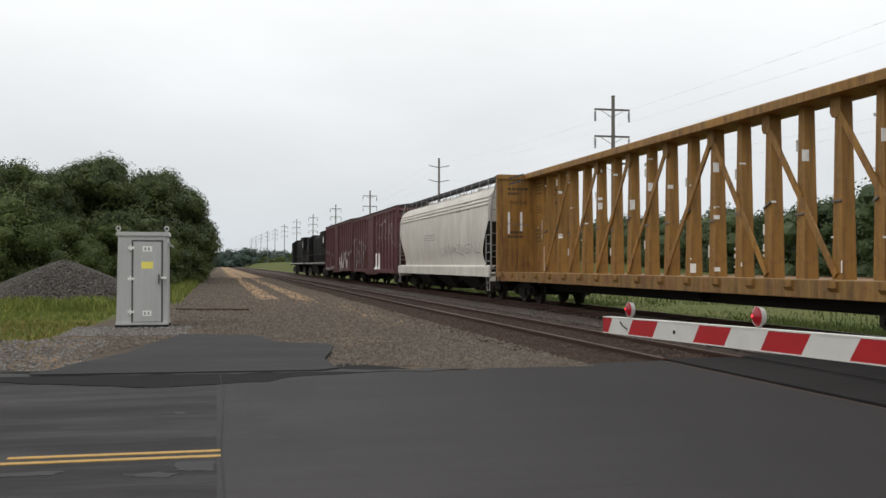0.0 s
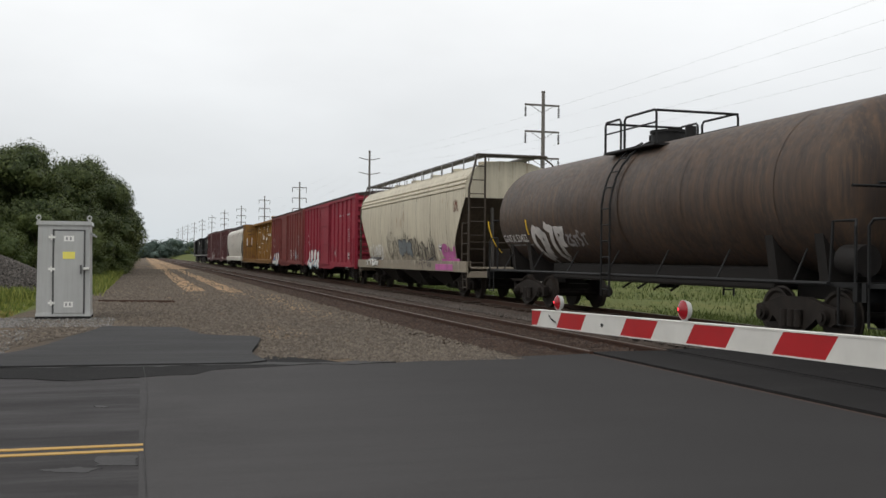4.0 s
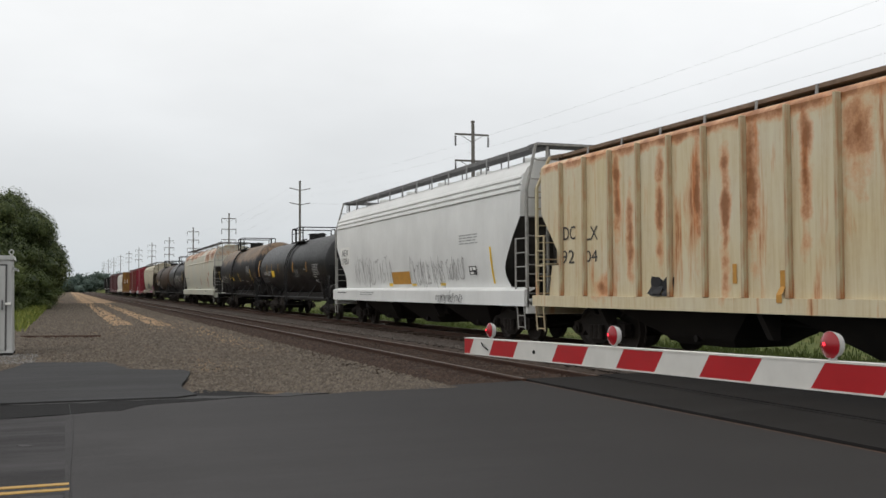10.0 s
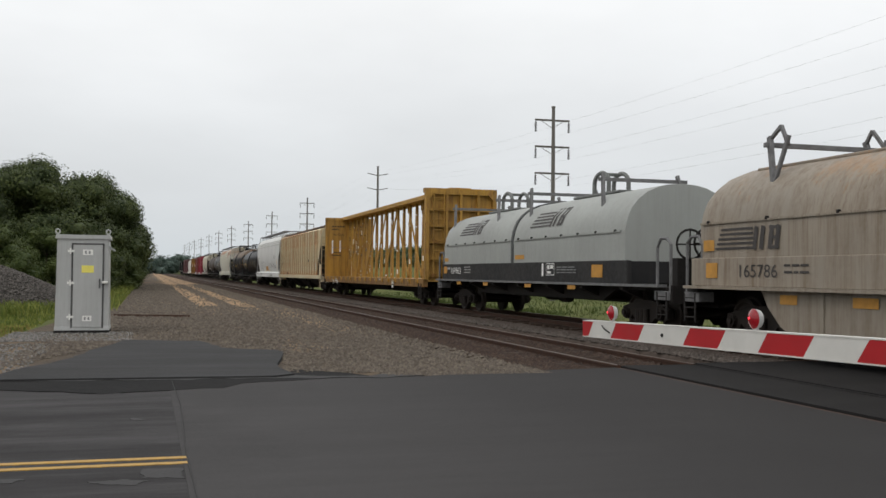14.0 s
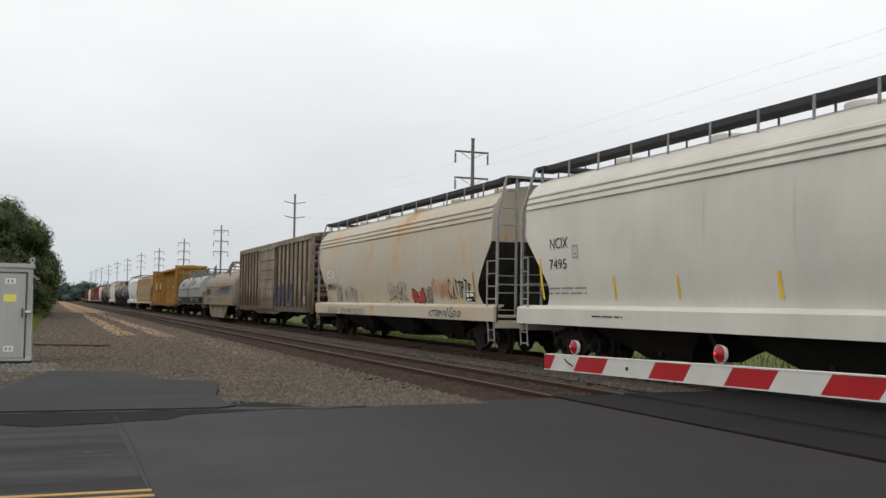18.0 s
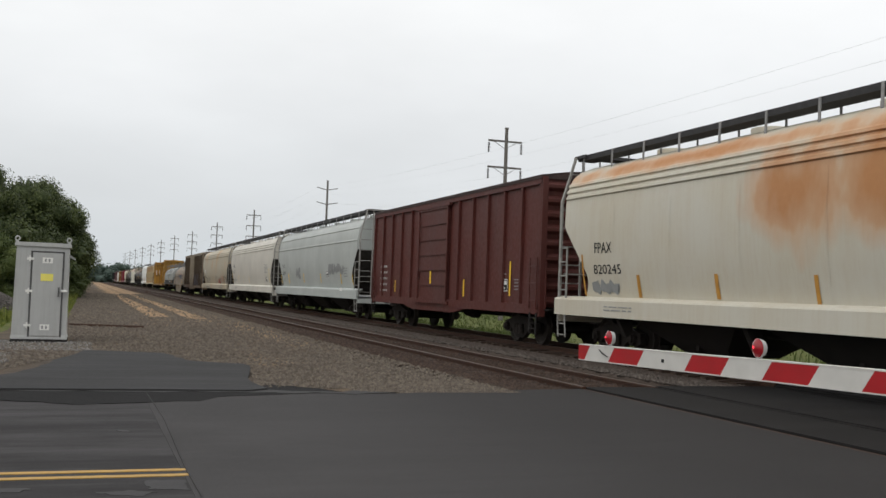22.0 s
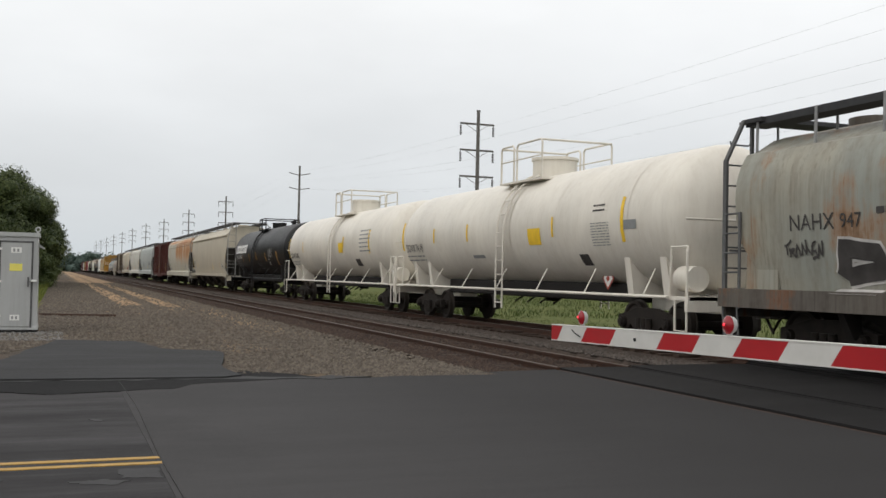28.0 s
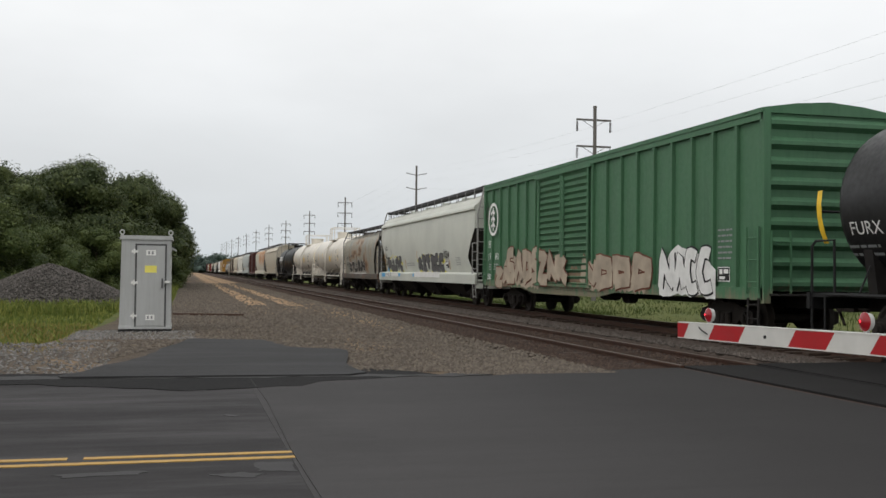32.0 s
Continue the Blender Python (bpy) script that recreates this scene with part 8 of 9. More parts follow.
# ---- lettering, tapes and graffiti: vehicle, place ahead of its middle, height, width, height of the mark ----
def mark_train():
    spray(2, 9.47, 0.98, 19.24, 1.77, 6, SPRAY_GREY, .25, 1)
    fat(2, 0.62, 1.04, 7.83, 1.58, 2, SPRAY_PALE, SPRAY_GREY, 2)
    spray(3, 10.69, 1.05, 7.62, 2.60, 4, SPRAY_GREY, .25, 3)
    spray(3, 3.99, 2.82, 12.38, 1.84, 4, SPRAY_PALE, .08, 4)
    patch(3, -1.04, 1.10, 2.73, 1.07, LABEL_WHITE, "paint_patch")
    spray(4, -4.33, 3.77, 2.84, 0.50, 4, BLACK_INK, .05, 6)
    spray(4, -1.07, 1.85, 7.48, 0.50, 5, GREY_INK, .05, 7)
    lines(4, 2.83, 2.54, 2.80, 0.37, 3, GREY_INK, 8)
    lines(5, 10.89, 4.22, 1.75, 0.41, 2, BLACK_INK, 9)
    txt(6, 8.01, 2.71, 1.04, 0.21, "L B R", WHITE_INK)
    txt(6, 8.05, 2.20, 1.25, 0.18, "67 05", WHITE_INK)
    fat(6, 7.71, 0.68, 3.66, 1.12, 6, SPRAY_WHITE, SPRAY_BLUE, 12)
    spray(6, -1.95, 1.20, 1.79, 0.79, 4, SPRAY_WHITE, .06, 13)
    spray(6, -3.91, 1.37, 0.77, 0.56, 2, SPRAY_WHITE, .06, 14)
    spray(6, -4.82, 1.27, 0.72, 0.67, 3, SPRAY_PALEBLUE, .09, 15)
    lines(6, -5.93, 2.15, 0.68, 0.78, 6, WHITE_INK, 16)
    placard(6, -5.89, 1.29, 0.48, 0.34)
    lines(6, -5.83, 0.77, 0.52, 0.10, 2, WHITE_INK, 18)
    patch(6, 1.74, 1.77, 0.98, 0.37, BLACK_INK, "paint_patch")
    txt(7, 7.63, 2.68, 0.76, 0.25, "LBF", WHITE_INK)
    txt(7, 7.63, 2.19, 1.48, 0.25, "47 27", WHITE_INK)
    fat(7, 6.87, 0.69, 4.46, 1.18, 6, SPRAY_WHITE, SPRAY_TEAL, 22)
    spray(7, 6.72, 0.76, 3.91, 0.99, 6, SPRAY_BLUE, .05, 23)
    lines(7, -3.78, 3.47, 1.19, 0.30, 1, WHITE_INK, 24)
    lines(7, -5.63, 3.46, 1.53, 0.31, 1, WHITE_INK, 25)
    lines(7, -6.37, 2.17, 0.71, 0.75, 6, WHITE_INK, 26)
    placard(7, -6.35, 1.30, 0.52, 0.35)
    lines(7, -6.29, 0.72, 0.51, 0.16, 2, WHITE_INK, 28)
    patch(7, 1.28, 1.72, 0.84, 0.36, BLACK_INK, "paint_patch")
    patch(7, 1.83, 1.78, 0.48, 0.13, LABEL_WHITE, "paint_patch")
    spray(7, -2.51, 1.48, 0.60, 0.37, 2, SPRAY_PALE, .04, 31)
    spray(8, 6.68, 1.41, 2.75, 0.62, 5, SPRAY_WHITE, .09, 32)
    fat(8, 6.86, 1.00, 2.56, 0.41, 4, SPRAY_WHITE, SPRAY_DARK, 33)
    spray(8, 3.16, 1.45, 4.37, 1.07, 7, SPRAY_DARK, .06, 34)
    fat(8, 0.94, 1.42, 2.10, 0.79, 3, SPRAY_GREYBLUE, SPRAY_DARK, 35)
    spray(8, -0.72, 1.45, 1.59, 0.78, 4, SPRAY_DARK, .07, 36)
    spray(8, -2.39, 1.08, 2.19, 1.14, 5, SPRAY_DARK, .06, 37)
    spray(8, -7.23, 3.03, 0.50, 0.45, 2, SPRAY_RUST, .05, 38)
    fat(8, -5.50, 1.43, 1.53, 0.46, 2, SPRAY_PINK, SPRAY_PINK, 39)
    patch(8, -5.21, 0.97, 2.18, 0.42, SPRAY_PINK, "graffiti_fill")
    placard(8, -5.08, 1.67, 0.41, 0.24)
    txt(9, 7.66, 1.91, 1.91, 0.21, "GATX 53422", WHITE_INK)
    lines(9, 7.59, 1.74, 2.19, 0.09, 1, GREY_INK, 43)
    patch(9, 8.85, 1.59, 0.17, 1.00, YELLOW_STRIP, "reflector_strip")
    patch(9, 5.60, 2.09, 0.13, 0.45, YELLOW_STRIP, "reflector_strip")
    spray(9, 5.22, 1.39, 1.49, 0.96, 3, SPRAY_PALE, .22, 46)
    spray(9, 3.66, 1.47, 0.81, 0.83, 1, SPRAY_PALE, .2, 47)
    spray(9, 2.99, 1.75, 1.21, 0.39, 3, SPRAY_GREY, .09, 48)
    spray(10, 5.95, 1.36, 5.12, 1.19, 4, SPRAY_GREY, .10, 49)
    spray(10, 1.01, 1.33, 6.36, 1.42, 5, SPRAY_WHITE, .12, 50)
    patch(10, -6.22, 2.25, 0.33, 0.86, YELLOW_STRIP, "reflector_strip")
    lines(10, -4.92, 2.16, 1.24, 0.60, 5, WHITE_INK, 52)
    lines(10, 3.28, 3.20, 3.19, 0.32, 2, WHITE_INK, 53)
    lines(11, 9.22, 2.21, 2.33, 0.22, 1, GREY_INK, 54)
    spray(11, 8.84, 1.70, 2.48, 0.42, 4, GREY_INK, .04, 55)
    placard(11, -5.80, 1.11, 0.46, 0.32)
    patch(11, -4.26, 3.10, 0.20, 0.47, LABEL_WHITE, "paint_streak")
    patch(11, -4.33, 3.55, 0.24, 0.73, LABEL_WHITE, "paint_streak")
    lines(11, -0.35, 1.21, 0.76, 0.25, 3, BLACK_INK, 59)
    lines(11, 1.95, 1.31, 0.55, 0.23, 3, SPRAY_RUST, 60)
    txt(12, 6.62, 2.08, 2.17, 0.22, "GATX 792148", WHITE_INK)
    lines(12, 6.86, 1.78, 2.14, 0.22, 2, GREY_INK, 62)
    patch(12, 8.14, 1.85, 0.20, 0.91, YELLOW_STRIP, "reflector_strip")
    patch(12, 3.15, 1.91, 0.16, 0.51, YELLOW_STRIP, "reflector_strip")
    patch(12, 2.41, 1.97, 0.83, 0.31, YELLOW_STRIP, "warning_panel")
    lines(12, 2.28, 2.03, 0.63, 0.19, 3, BLACK_INK, 66)
    patch(12, -0.73, 1.90, 0.15, 0.49, YELLOW_STRIP, "reflector_strip")
    lines(12, -3.98, 2.29, 1.18, 0.52, 8, WHITE_INK, 68)
    patch(12, -5.28, 1.64, 0.17, 0.95, YELLOW_STRIP, "reflector_strip")
    frame_of(12, -3.10, 1.61, 0.57, 0.28)
    lines(12, 0.41, 1.85, 2.48, 0.10, 1, GREY_INK, 71)
    diamond(12, -3.46, 1.14, 0.43, 0.39)
    txt(13, 6.78, 2.27, 1.97, 0.24, "WFX 408017", WHITE_INK)
    patch(13, 4.59, 2.19, 0.77, 0.34, YELLOW_STRIP, "warning_panel")
    lines(13, 4.45, 2.24, 0.50, 0.21, 3, BLACK_INK, 75)
    lines(13, 7.44, 1.82, 1.69, 0.32, 3, GREY_INK, 76)
    patch(13, 8.63, 2.24, 0.33, 1.00, ORANGE_STRIP, "reflector_strip")
    patch(13, 5.93, 2.42, 0.20, 0.53, ORANGE_STRIP, "reflector_strip")
    patch(13, 4.59, 2.46, 0.18, 0.47, ORANGE_STRIP, "reflector_strip")
    patch(13, 2.72, 2.41, 0.16, 0.49, ORANGE_STRIP, "reflector_strip")
    patch(13, -0.98, 2.37, 0.19, 0.54, ORANGE_STRIP, "reflector_strip")
    patch(13, -4.01, 2.35, 0.15, 0.50, ORANGE_STRIP, "reflector_strip")
    lines(13, -5.29, 2.12, 1.15, 0.56, 7, WHITE_INK, 83)
    frame_of(13, -5.23, 1.80, 0.51, 0.29)
    lines(13, -1.31, 2.08, 0.89, 0.40, 6, GREY_INK, 85)
    lines(13, -3.45, 2.42, 0.56, 0.07, 1, WHITE_INK, 86)
    patch(13, -5.68, 1.59, 0.22, 0.17, SPRAY_PALE, "label_plate")
    txt(14, 8.18, 2.68, 0.99, 0.25, "AEX", BLACK_INK)
    txt(14, 8.21, 2.35, 1.02, 0.25, "17851", BLACK_INK)
    patch(14, 8.39, 2.31, 1.38, 0.72, LABEL_WHITE, "renewed_panel")
    spray(14, 6.40, 1.51, 2.65, 1.06, 5, SPRAY_GREY, .035, 91)
    spray(14, 3.51, 1.57, 1.91, 0.89, 3, SPRAY_GREY, .035, 92)
    patch(14, 1.73, 1.52, 1.97, 0.42, ORANGE_STRIP, "covered_panel")
    patch(14, 2.20, 1.46, 0.40, 0.10, YELLOW_STRIP, "reflector_strip")
    patch(14, -0.29, 1.46, 0.44, 0.07, YELLOW_STRIP, "reflector_strip")
    spray(14, -0.39, 1.43, 1.90, 0.91, 4, SPRAY_GREY, .035, 96)
    spray(14, -2.49, 1.44, 1.04, 0.87, 3, SPRAY_GREY, .035, 97)
    patch(14, -3.00, 1.46, 0.45, 0.08, YELLOW_STRIP, "reflector_strip")
    lines(14, 8.53, 1.13, 1.26, 0.11, 1, BLACK_INK, 99, SILL)
    lines(14, 5.25, 1.09, 1.80, 0.16, 2, GREY_INK, 100, SILL)
    spray(14, -3.19, 0.97, 2.2, 0.26, 9, BLACK_INK, .025, 101, SILL)
    spray(14, -3.7, 1.62, 1.5, 0.62, 5, SPRAY_GREY, .03, 102)
    patch(14, -7.05, 1.5, 0.16, 0.98, YELLOW_STRIP, "reflector_strip")
    placard(14, -5.48, 1.73, 0.58, 0.28)
    lines(14, -4.92, 2.57, 1.35, 0.31, 4, GREY_INK, 104)
    txt(15, 9.25, 2.45, 0.57, 0.30, "DC", SPRAY_DARK)
    txt(15, 8.22, 2.40, 0.54, 0.29, "LX", SPRAY_DARK)
    txt(15, 9.34, 1.92, 0.60, 0.30, "92", SPRAY_DARK)
    txt(15, 8.23, 1.93, 0.52, 0.25, "04", SPRAY_DARK)
    fat(15, 5.63, 1.26, 0.84, 0.29, 2, BLACK_INK, BLACK_INK, 109)
    patch(15, 1.93, 1.13, 0.19, 0.51, ORANGE_STRIP, "reflector_strip")
    patch(15, 3.13, 1.44, 0.17, 0.33, ORANGE_STRIP, "reflector_strip")
    placard(15, -8.55, 1.5, 0.5, 0.5)
    patch(15, -9.1, 1.3, 0.14, 1.0, ORANGE_STRIP, "reflector_strip")
    patch(15, -5.1, 2.1, 0.42, 0.2, SPRAY_DARK, "plate")
    txt(16, 9.00, 0.72, 0.48, 0.23, "TTZX", WHITE_INK)
    txt(16, 7.97, 0.76, 0.86, 0.27, "866367", WHITE_INK)
    lines(16, -2.93, 0.88, 0.58, 0.21, 1, WHITE_INK, 115)
    lines(16, -3.89, 0.90, 0.79, 0.19, 1, WHITE_INK, 116)
    placard(16, -6.65, 0.70, 0.43, 0.32)
    lines(19, 10.17, 1.92, 1.58, 0.32, 1, WHITE_INK, 118)
    placard(19, -8.05, 1.32, 0.62, 0.36)
    fat(19, -1.25, 1.13, 4.40, 1.22, 3, SPRAY_NAVY, SPRAY_NAVY, 120)
    spray(19, 7.92, 0.78, 5.03, 1.11, 4, SPRAY_RUST, .06, 121)
    patch(20, 8.22, 2.44, 1.11, 0.31, LABEL_WHITE, "renewed_panel")
    txt(20, 8.12, 2.48, 0.86, 0.24, "ASOX", BLACK_INK)
    txt(20, 8.25, 1.93, 1.35, 0.28, "898054", BLACK_INK)
    lines(20, 8.38, 1.33, 0.64, 0.28, 2, GREY_INK, 125)
    frame_of(20, 6.70, 2.19, 0.29, 0.28)
    spray(20, 6.86, 1.38, 0.92, 0.80, 3, SPRAY_DARK, .035, 127)
    spray(20, 5.70, 1.37, 1.95, 0.68, 5, BLACK_INK, .03, 128)
    spray(20, -0.26, 1.45, 2.04, 0.81, 4, BLACK_INK, .04, 129)
    fat(20, -2.82, 1.43, 1.30, 0.46, 3, SPRAY_RED, SPRAY_DARK, 130)
    spray(20, -4.22, 1.36, 0.54, 0.54, 2, BLACK_INK, .06, 131)
    spray(20, -4.82, 1.55, 1.49, 0.65, 5, SPRAY_ORANGE, .05, 132)
    patch(20, 8.60, 1.39, 0.15, 0.92, ORANGE_STRIP, "reflector_strip")
    patch(20, 3.27, 1.29, 0.15, 0.51, ORANGE_STRIP, "reflector_strip")
    patch(20, 1.41, 1.18, 0.18, 0.33, ORANGE_STRIP, "reflector_strip")
    spray(20, 7.71, 0.93, 1.50, 0.29, 6, SPRAY_NAVY, .025, 136, SILL)
    spray(20, 5.67, 0.91, 3.47, 0.30, 12, SPRAY_DARK, .028, 137, SILL)
    spray(20, -6.28, 1.55, 1.79, 0.64, 4, BLACK_INK, .06, 138)
    placard(20, -7.53, 1.44, 0.69, 0.33)
    patch(20, -8.19, 1.61, 0.17, 0.73, ORANGE_STRIP, "reflector_strip")
    spray(20, -4.90, 1.00, 2.82, 0.26, 5, SPRAY_NAVY, .05, 141, SILL)
    txt(21, 8.68, 2.76, 0.90, 0.26, "NCIX", BLACK_INK)
    txt(21, 8.74, 2.27, 0.87, 0.24, "7495", BLACK_INK)
    frame_of(21, 7.57, 2.51, 0.27, 0.30)
    lines(21, 8.94, 1.59, 1.89, 0.24, 2, GREY_INK, 145)
    patch(21, 9.31, 1.54, 0.15, 1.01, YELLOW_STRIP, "reflector_strip")
    patch(21, 5.88, 1.54, 0.12, 0.51, YELLOW_STRIP, "reflector_strip")
    patch(21, 3.47, 1.55, 0.10, 0.47, YELLOW_STRIP, "reflector_strip")
    patch(21, 0.52, 1.56, 0.13, 0.47, YELLOW_STRIP, "reflector_strip")
    lines(21, 6.50, 1.09, 1.30, 0.09, 1, BLACK_INK, 150, SILL)
    lines(21, -6.71, 2.19, 1.32, 0.62, 7, GREY_INK, 151)
    placard(21, -7.06, 1.62, 0.52, 0.35)
    patch(21, -8.46, 1.58, 0.16, 0.98, YELLOW_STRIP, "reflector_strip")
    txt(22, 8.42, 2.49, 0.72, 0.22, "FINX", BLACK_INK)
    txt(22, 8.42, 2.05, 0.94, 0.25, "10091", BLACK_INK)
    lines(22, 8.45, 1.62, 0.90, 0.24, 2, GREY_INK, 156)
    patch(22, 9.01, 1.56, 0.14, 0.50, YELLOW_STRIP, "reflector_strip")
    patch(22, 6.68, 1.56, 0.15, 0.50, YELLOW_STRIP, "reflector_strip")
    frame_of(22, 6.03, 2.17, 0.26, 0.28)
    patch(22, 6.69, 1.62, 0.29, 0.51, YELLOW_STRIP, "reflector_strip")
    patch(22, 2.25, 1.64, 0.22, 0.48, YELLOW_STRIP, "reflector_strip")
    patch(22, -2.08, 1.63, 0.18, 0.48, YELLOW_STRIP, "reflector_strip")
    patch(22, -6.47, 1.58, 0.19, 0.49, YELLOW_STRIP, "reflector_strip")
    patch(22, -8.70, 1.56, 0.15, 0.50, YELLOW_STRIP, "reflector_strip")
    placard(22, -3.53, 1.90, 0.50, 0.34)
    fat(22, 4.19, 1.88, 1.27, 0.56, 2, SPRAY_GREYDARK, SPRAY_GREYDARK, 166)
    fat(22, -4.10, 2.09, 3.07, 0.45, 5, SPRAY_GREYDARK, SPRAY_GREYDARK, 167)
    lines(22, -7.19, 1.85, 0.72, 0.50, 4, GREY_INK, 168)
    patch(22, -7.02, 1.26, 0.51, 0.15, LABEL_WHITE, "label_plate", SILL)
    patch(23, 5.29, 1.33, 0.15, 0.45, YELLOW_STRIP, "reflector_strip")
    patch(23, 3.35, 1.36, 0.18, 0.48, YELLOW_STRIP, "reflector_strip")
    patch(23, -2.33, 1.27, 0.19, 0.54, YELLOW_STRIP, "reflector_strip")
    patch(23, -4.21, 1.34, 0.16, 0.54, YELLOW_STRIP, "reflector_strip")
    patch(23, -6.09, 1.33, 0.16, 1.00, YELLOW_STRIP, "reflector_strip")
    patch(23, 0.80, 1.64, 0.23, 0.47, YELLOW_STRIP, "reflector_strip", DOOR)
    placard(23, -5.52, 1.47, 0.50, 0.35)
    lines(23, -6.49, 1.46, 0.44, 0.36, 4, GREY_INK, 177)
    lines(23, -5.59, 1.91, 0.29, 0.07, 1, WHITE_INK, 178)
    lines(23, 7.34, 1.18, 1.00, 1.20, 5, WHITE_INK, 179)
    txt(24, 7.97, 2.43, 0.82, 0.25, "FPAX", BLACK_INK)
    txt(24, 8.06, 1.94, 1.29, 0.22, "820245", BLACK_INK)
    fat(24, 8.16, 1.48, 1.17, 0.30, 3, SPRAY_GREYDARK, SPRAY_GREYDARK, 182)
    patch(24, 8.67, 1.43, 0.12, 0.98, ORANGE_STRIP, "reflector_strip")
    patch(24, 6.15, 1.41, 0.19, 0.50, ORANGE_STRIP, "reflector_strip")
    patch(24, 3.23, 1.43, 0.18, 0.49, ORANGE_STRIP, "reflector_strip")
    patch(24, 0.40, 1.38, 0.15, 0.51, ORANGE_STRIP, "reflector_strip")
    lines(24, -5.66, 1.95, 0.72, 0.20, 2, GREY_INK, 187)
    placard(24, -5.60, 1.56, 0.54, 0.31)
    patch(24, -7.93, 1.50, 0.14, 0.92, ORANGE_STRIP, "reflector_strip")
    lines(24, 7.29, 1.04, 1.26, 0.15, 2, GREY_INK, 190, SILL)
    txt(25, 9.00, 2.51, 0.71, 0.26, "TILX", BLACK_INK)
    txt(25, 9.04, 2.04, 1.14, 0.24, "640868", BLACK_INK)
    lines(25, 9.07, 1.65, 0.99, 0.27, 2, GREY_INK, 193)
    patch(25, 9.32, 1.61, 0.15, 1.03, YELLOW_STRIP, "reflector_strip")
    patch(25, 6.54, 1.63, 0.14, 0.47, YELLOW_STRIP, "reflector_strip")
    frame_of(25, 7.20, 2.23, 0.31, 0.28)
    placard(25, 7.72, 1.61, 0.25, 0.17)
    placard(25, -7.08, 1.67, 0.59, 0.31)
    patch(25, -9.14, 1.68, 0.22, 0.92, YELLOW_STRIP, "reflector_strip")
    patch(25, -2.64, 1.58, 0.21, 0.41, YELLOW_STRIP, "reflector_strip")
    patch(25, -6.22, 1.62, 0.17, 0.42, ORANGE_STRIP, "reflector_strip")
    lines(25, -7.83, 1.57, 0.87, 0.16, 2, GREY_INK, 202)
    wordmark(26, 7.23, 2.63, 3.95, 0.53)
    txt(26, 7.30, 2.27, 2.06, 0.22, "PROX 77758", WHITE_INK)
    lines(26, 7.43, 1.75, 1.67, 0.40, 3, GREY_INK, 205)
    patch(26, 5.04, 2.07, 0.14, 0.43, ORANGE_STRIP, "reflector_strip")
    patch(26, 2.77, 2.09, 0.17, 0.48, ORANGE_STRIP, "reflector_strip")
    patch(26, 0.28, 2.12, 0.21, 0.51, ORANGE_STRIP, "reflector_strip")
    patch(26, -2.59, 2.07, 0.20, 0.50, ORANGE_STRIP, "reflector_strip")
    patch(26, -5.84, 1.70, 0.26, 0.89, ORANGE_STRIP, "reflector_strip")
    lines(26, -3.61, 2.24, 1.14, 0.52, 8, WHITE_INK, 211)
    frame_of(26, -3.41, 1.86, 0.45, 0.32)
    lines(26, 0.55, 1.56, 1.47, 0.39, 4, GREY_INK, 213)
    txt(27, 8.26, 2.15, 1.73, 0.26, "DOWX 74206", BLACK_INK)
    lines(27, 8.39, 1.76, 1.79, 0.24, 2, GREY_INK, 215)
    patch(27, 8.72, 2.19, 0.16, 1.00, YELLOW_STRIP, "reflector_strip")
    patch(27, 5.54, 2.42, 0.15, 0.51, YELLOW_STRIP, "reflector_strip")
    patch(27, -1.97, 2.49, 0.26, 0.51, YELLOW_STRIP, "reflector_strip")
    patch(27, -1.31, 2.31, 0.72, 0.43, YELLOW_STRIP, "warning_panel")
    lines(27, -4.57, 2.20, 1.46, 0.98, 6, GREY_INK, 220)
    patch(27, -5.82, 2.23, 0.21, 0.92, YELLOW_STRIP, "reflector_strip")
    patch(27, -3.58, 1.74, 0.68, 0.28, SPRAY_DARK, "label_plate")
    txt(28, 8.01, 2.18, 1.65, 0.27, "DOWX 74149", BLACK_INK)
    lines(28, 8.13, 1.80, 1.72, 0.27, 2, GREY_INK, 224)
    patch(28, 8.45, 2.25, 0.24, 0.98, YELLOW_STRIP, "reflector_strip")
    patch(28, 5.29, 2.45, 0.16, 0.46, YELLOW_STRIP, "reflector_strip")
    patch(28, 2.46, 2.43, 0.16, 0.51, YELLOW_STRIP, "reflector_strip")
    patch(28, -0.27, 2.41, 0.14, 0.50, YELLOW_STRIP, "reflector_strip")
    patch(28, -3.10, 2.40, 0.14, 0.50, YELLOW_STRIP, "reflector_strip")
    patch(28, -1.77, 2.23, 0.72, 0.42, YELLOW_STRIP, "warning_panel")
    lines(28, -1.87, 2.30, 0.52, 0.27, 4, BLACK_INK, 231)
    lines(28, -5.16, 2.85, 0.54, 0.23, 2, SPRAY_DARK, 232)
    lines(28, -5.09, 2.10, 0.81, 0.56, 9, GREY_INK, 233)
    patch(28, -4.26, 1.70, 0.43, 0.26, SPRAY_DARK, "label_plate")
    patch(28, 2.21, 1.93, 0.85, 0.09, GREY_INK, "label_plate")
    patch(28, -6.37, 2.20, 0.19, 0.99, YELLOW_STRIP, "reflector_strip")
    redmond(28, -4.58, 1.13, 0.53, 0.55)
    patch(28, -6.55, 2.47, 0.50, 0.20, GREY_INK, "bracket")
    txt(29, 5.37, 2.24, 1.02, 0.26, "NAHX", SPRAY_DARK)
    txt(29, 4.23, 2.25, 0.45, 0.23, "947", SPRAY_DARK)
    lines(29, 3.48, 2.25, 0.57, 0.29, 1, SPRAY_DARK, 241)
    spray(29, 5.53, 1.80, 0.92, 0.25, 4, SPRAY_DARK, .05, 242)
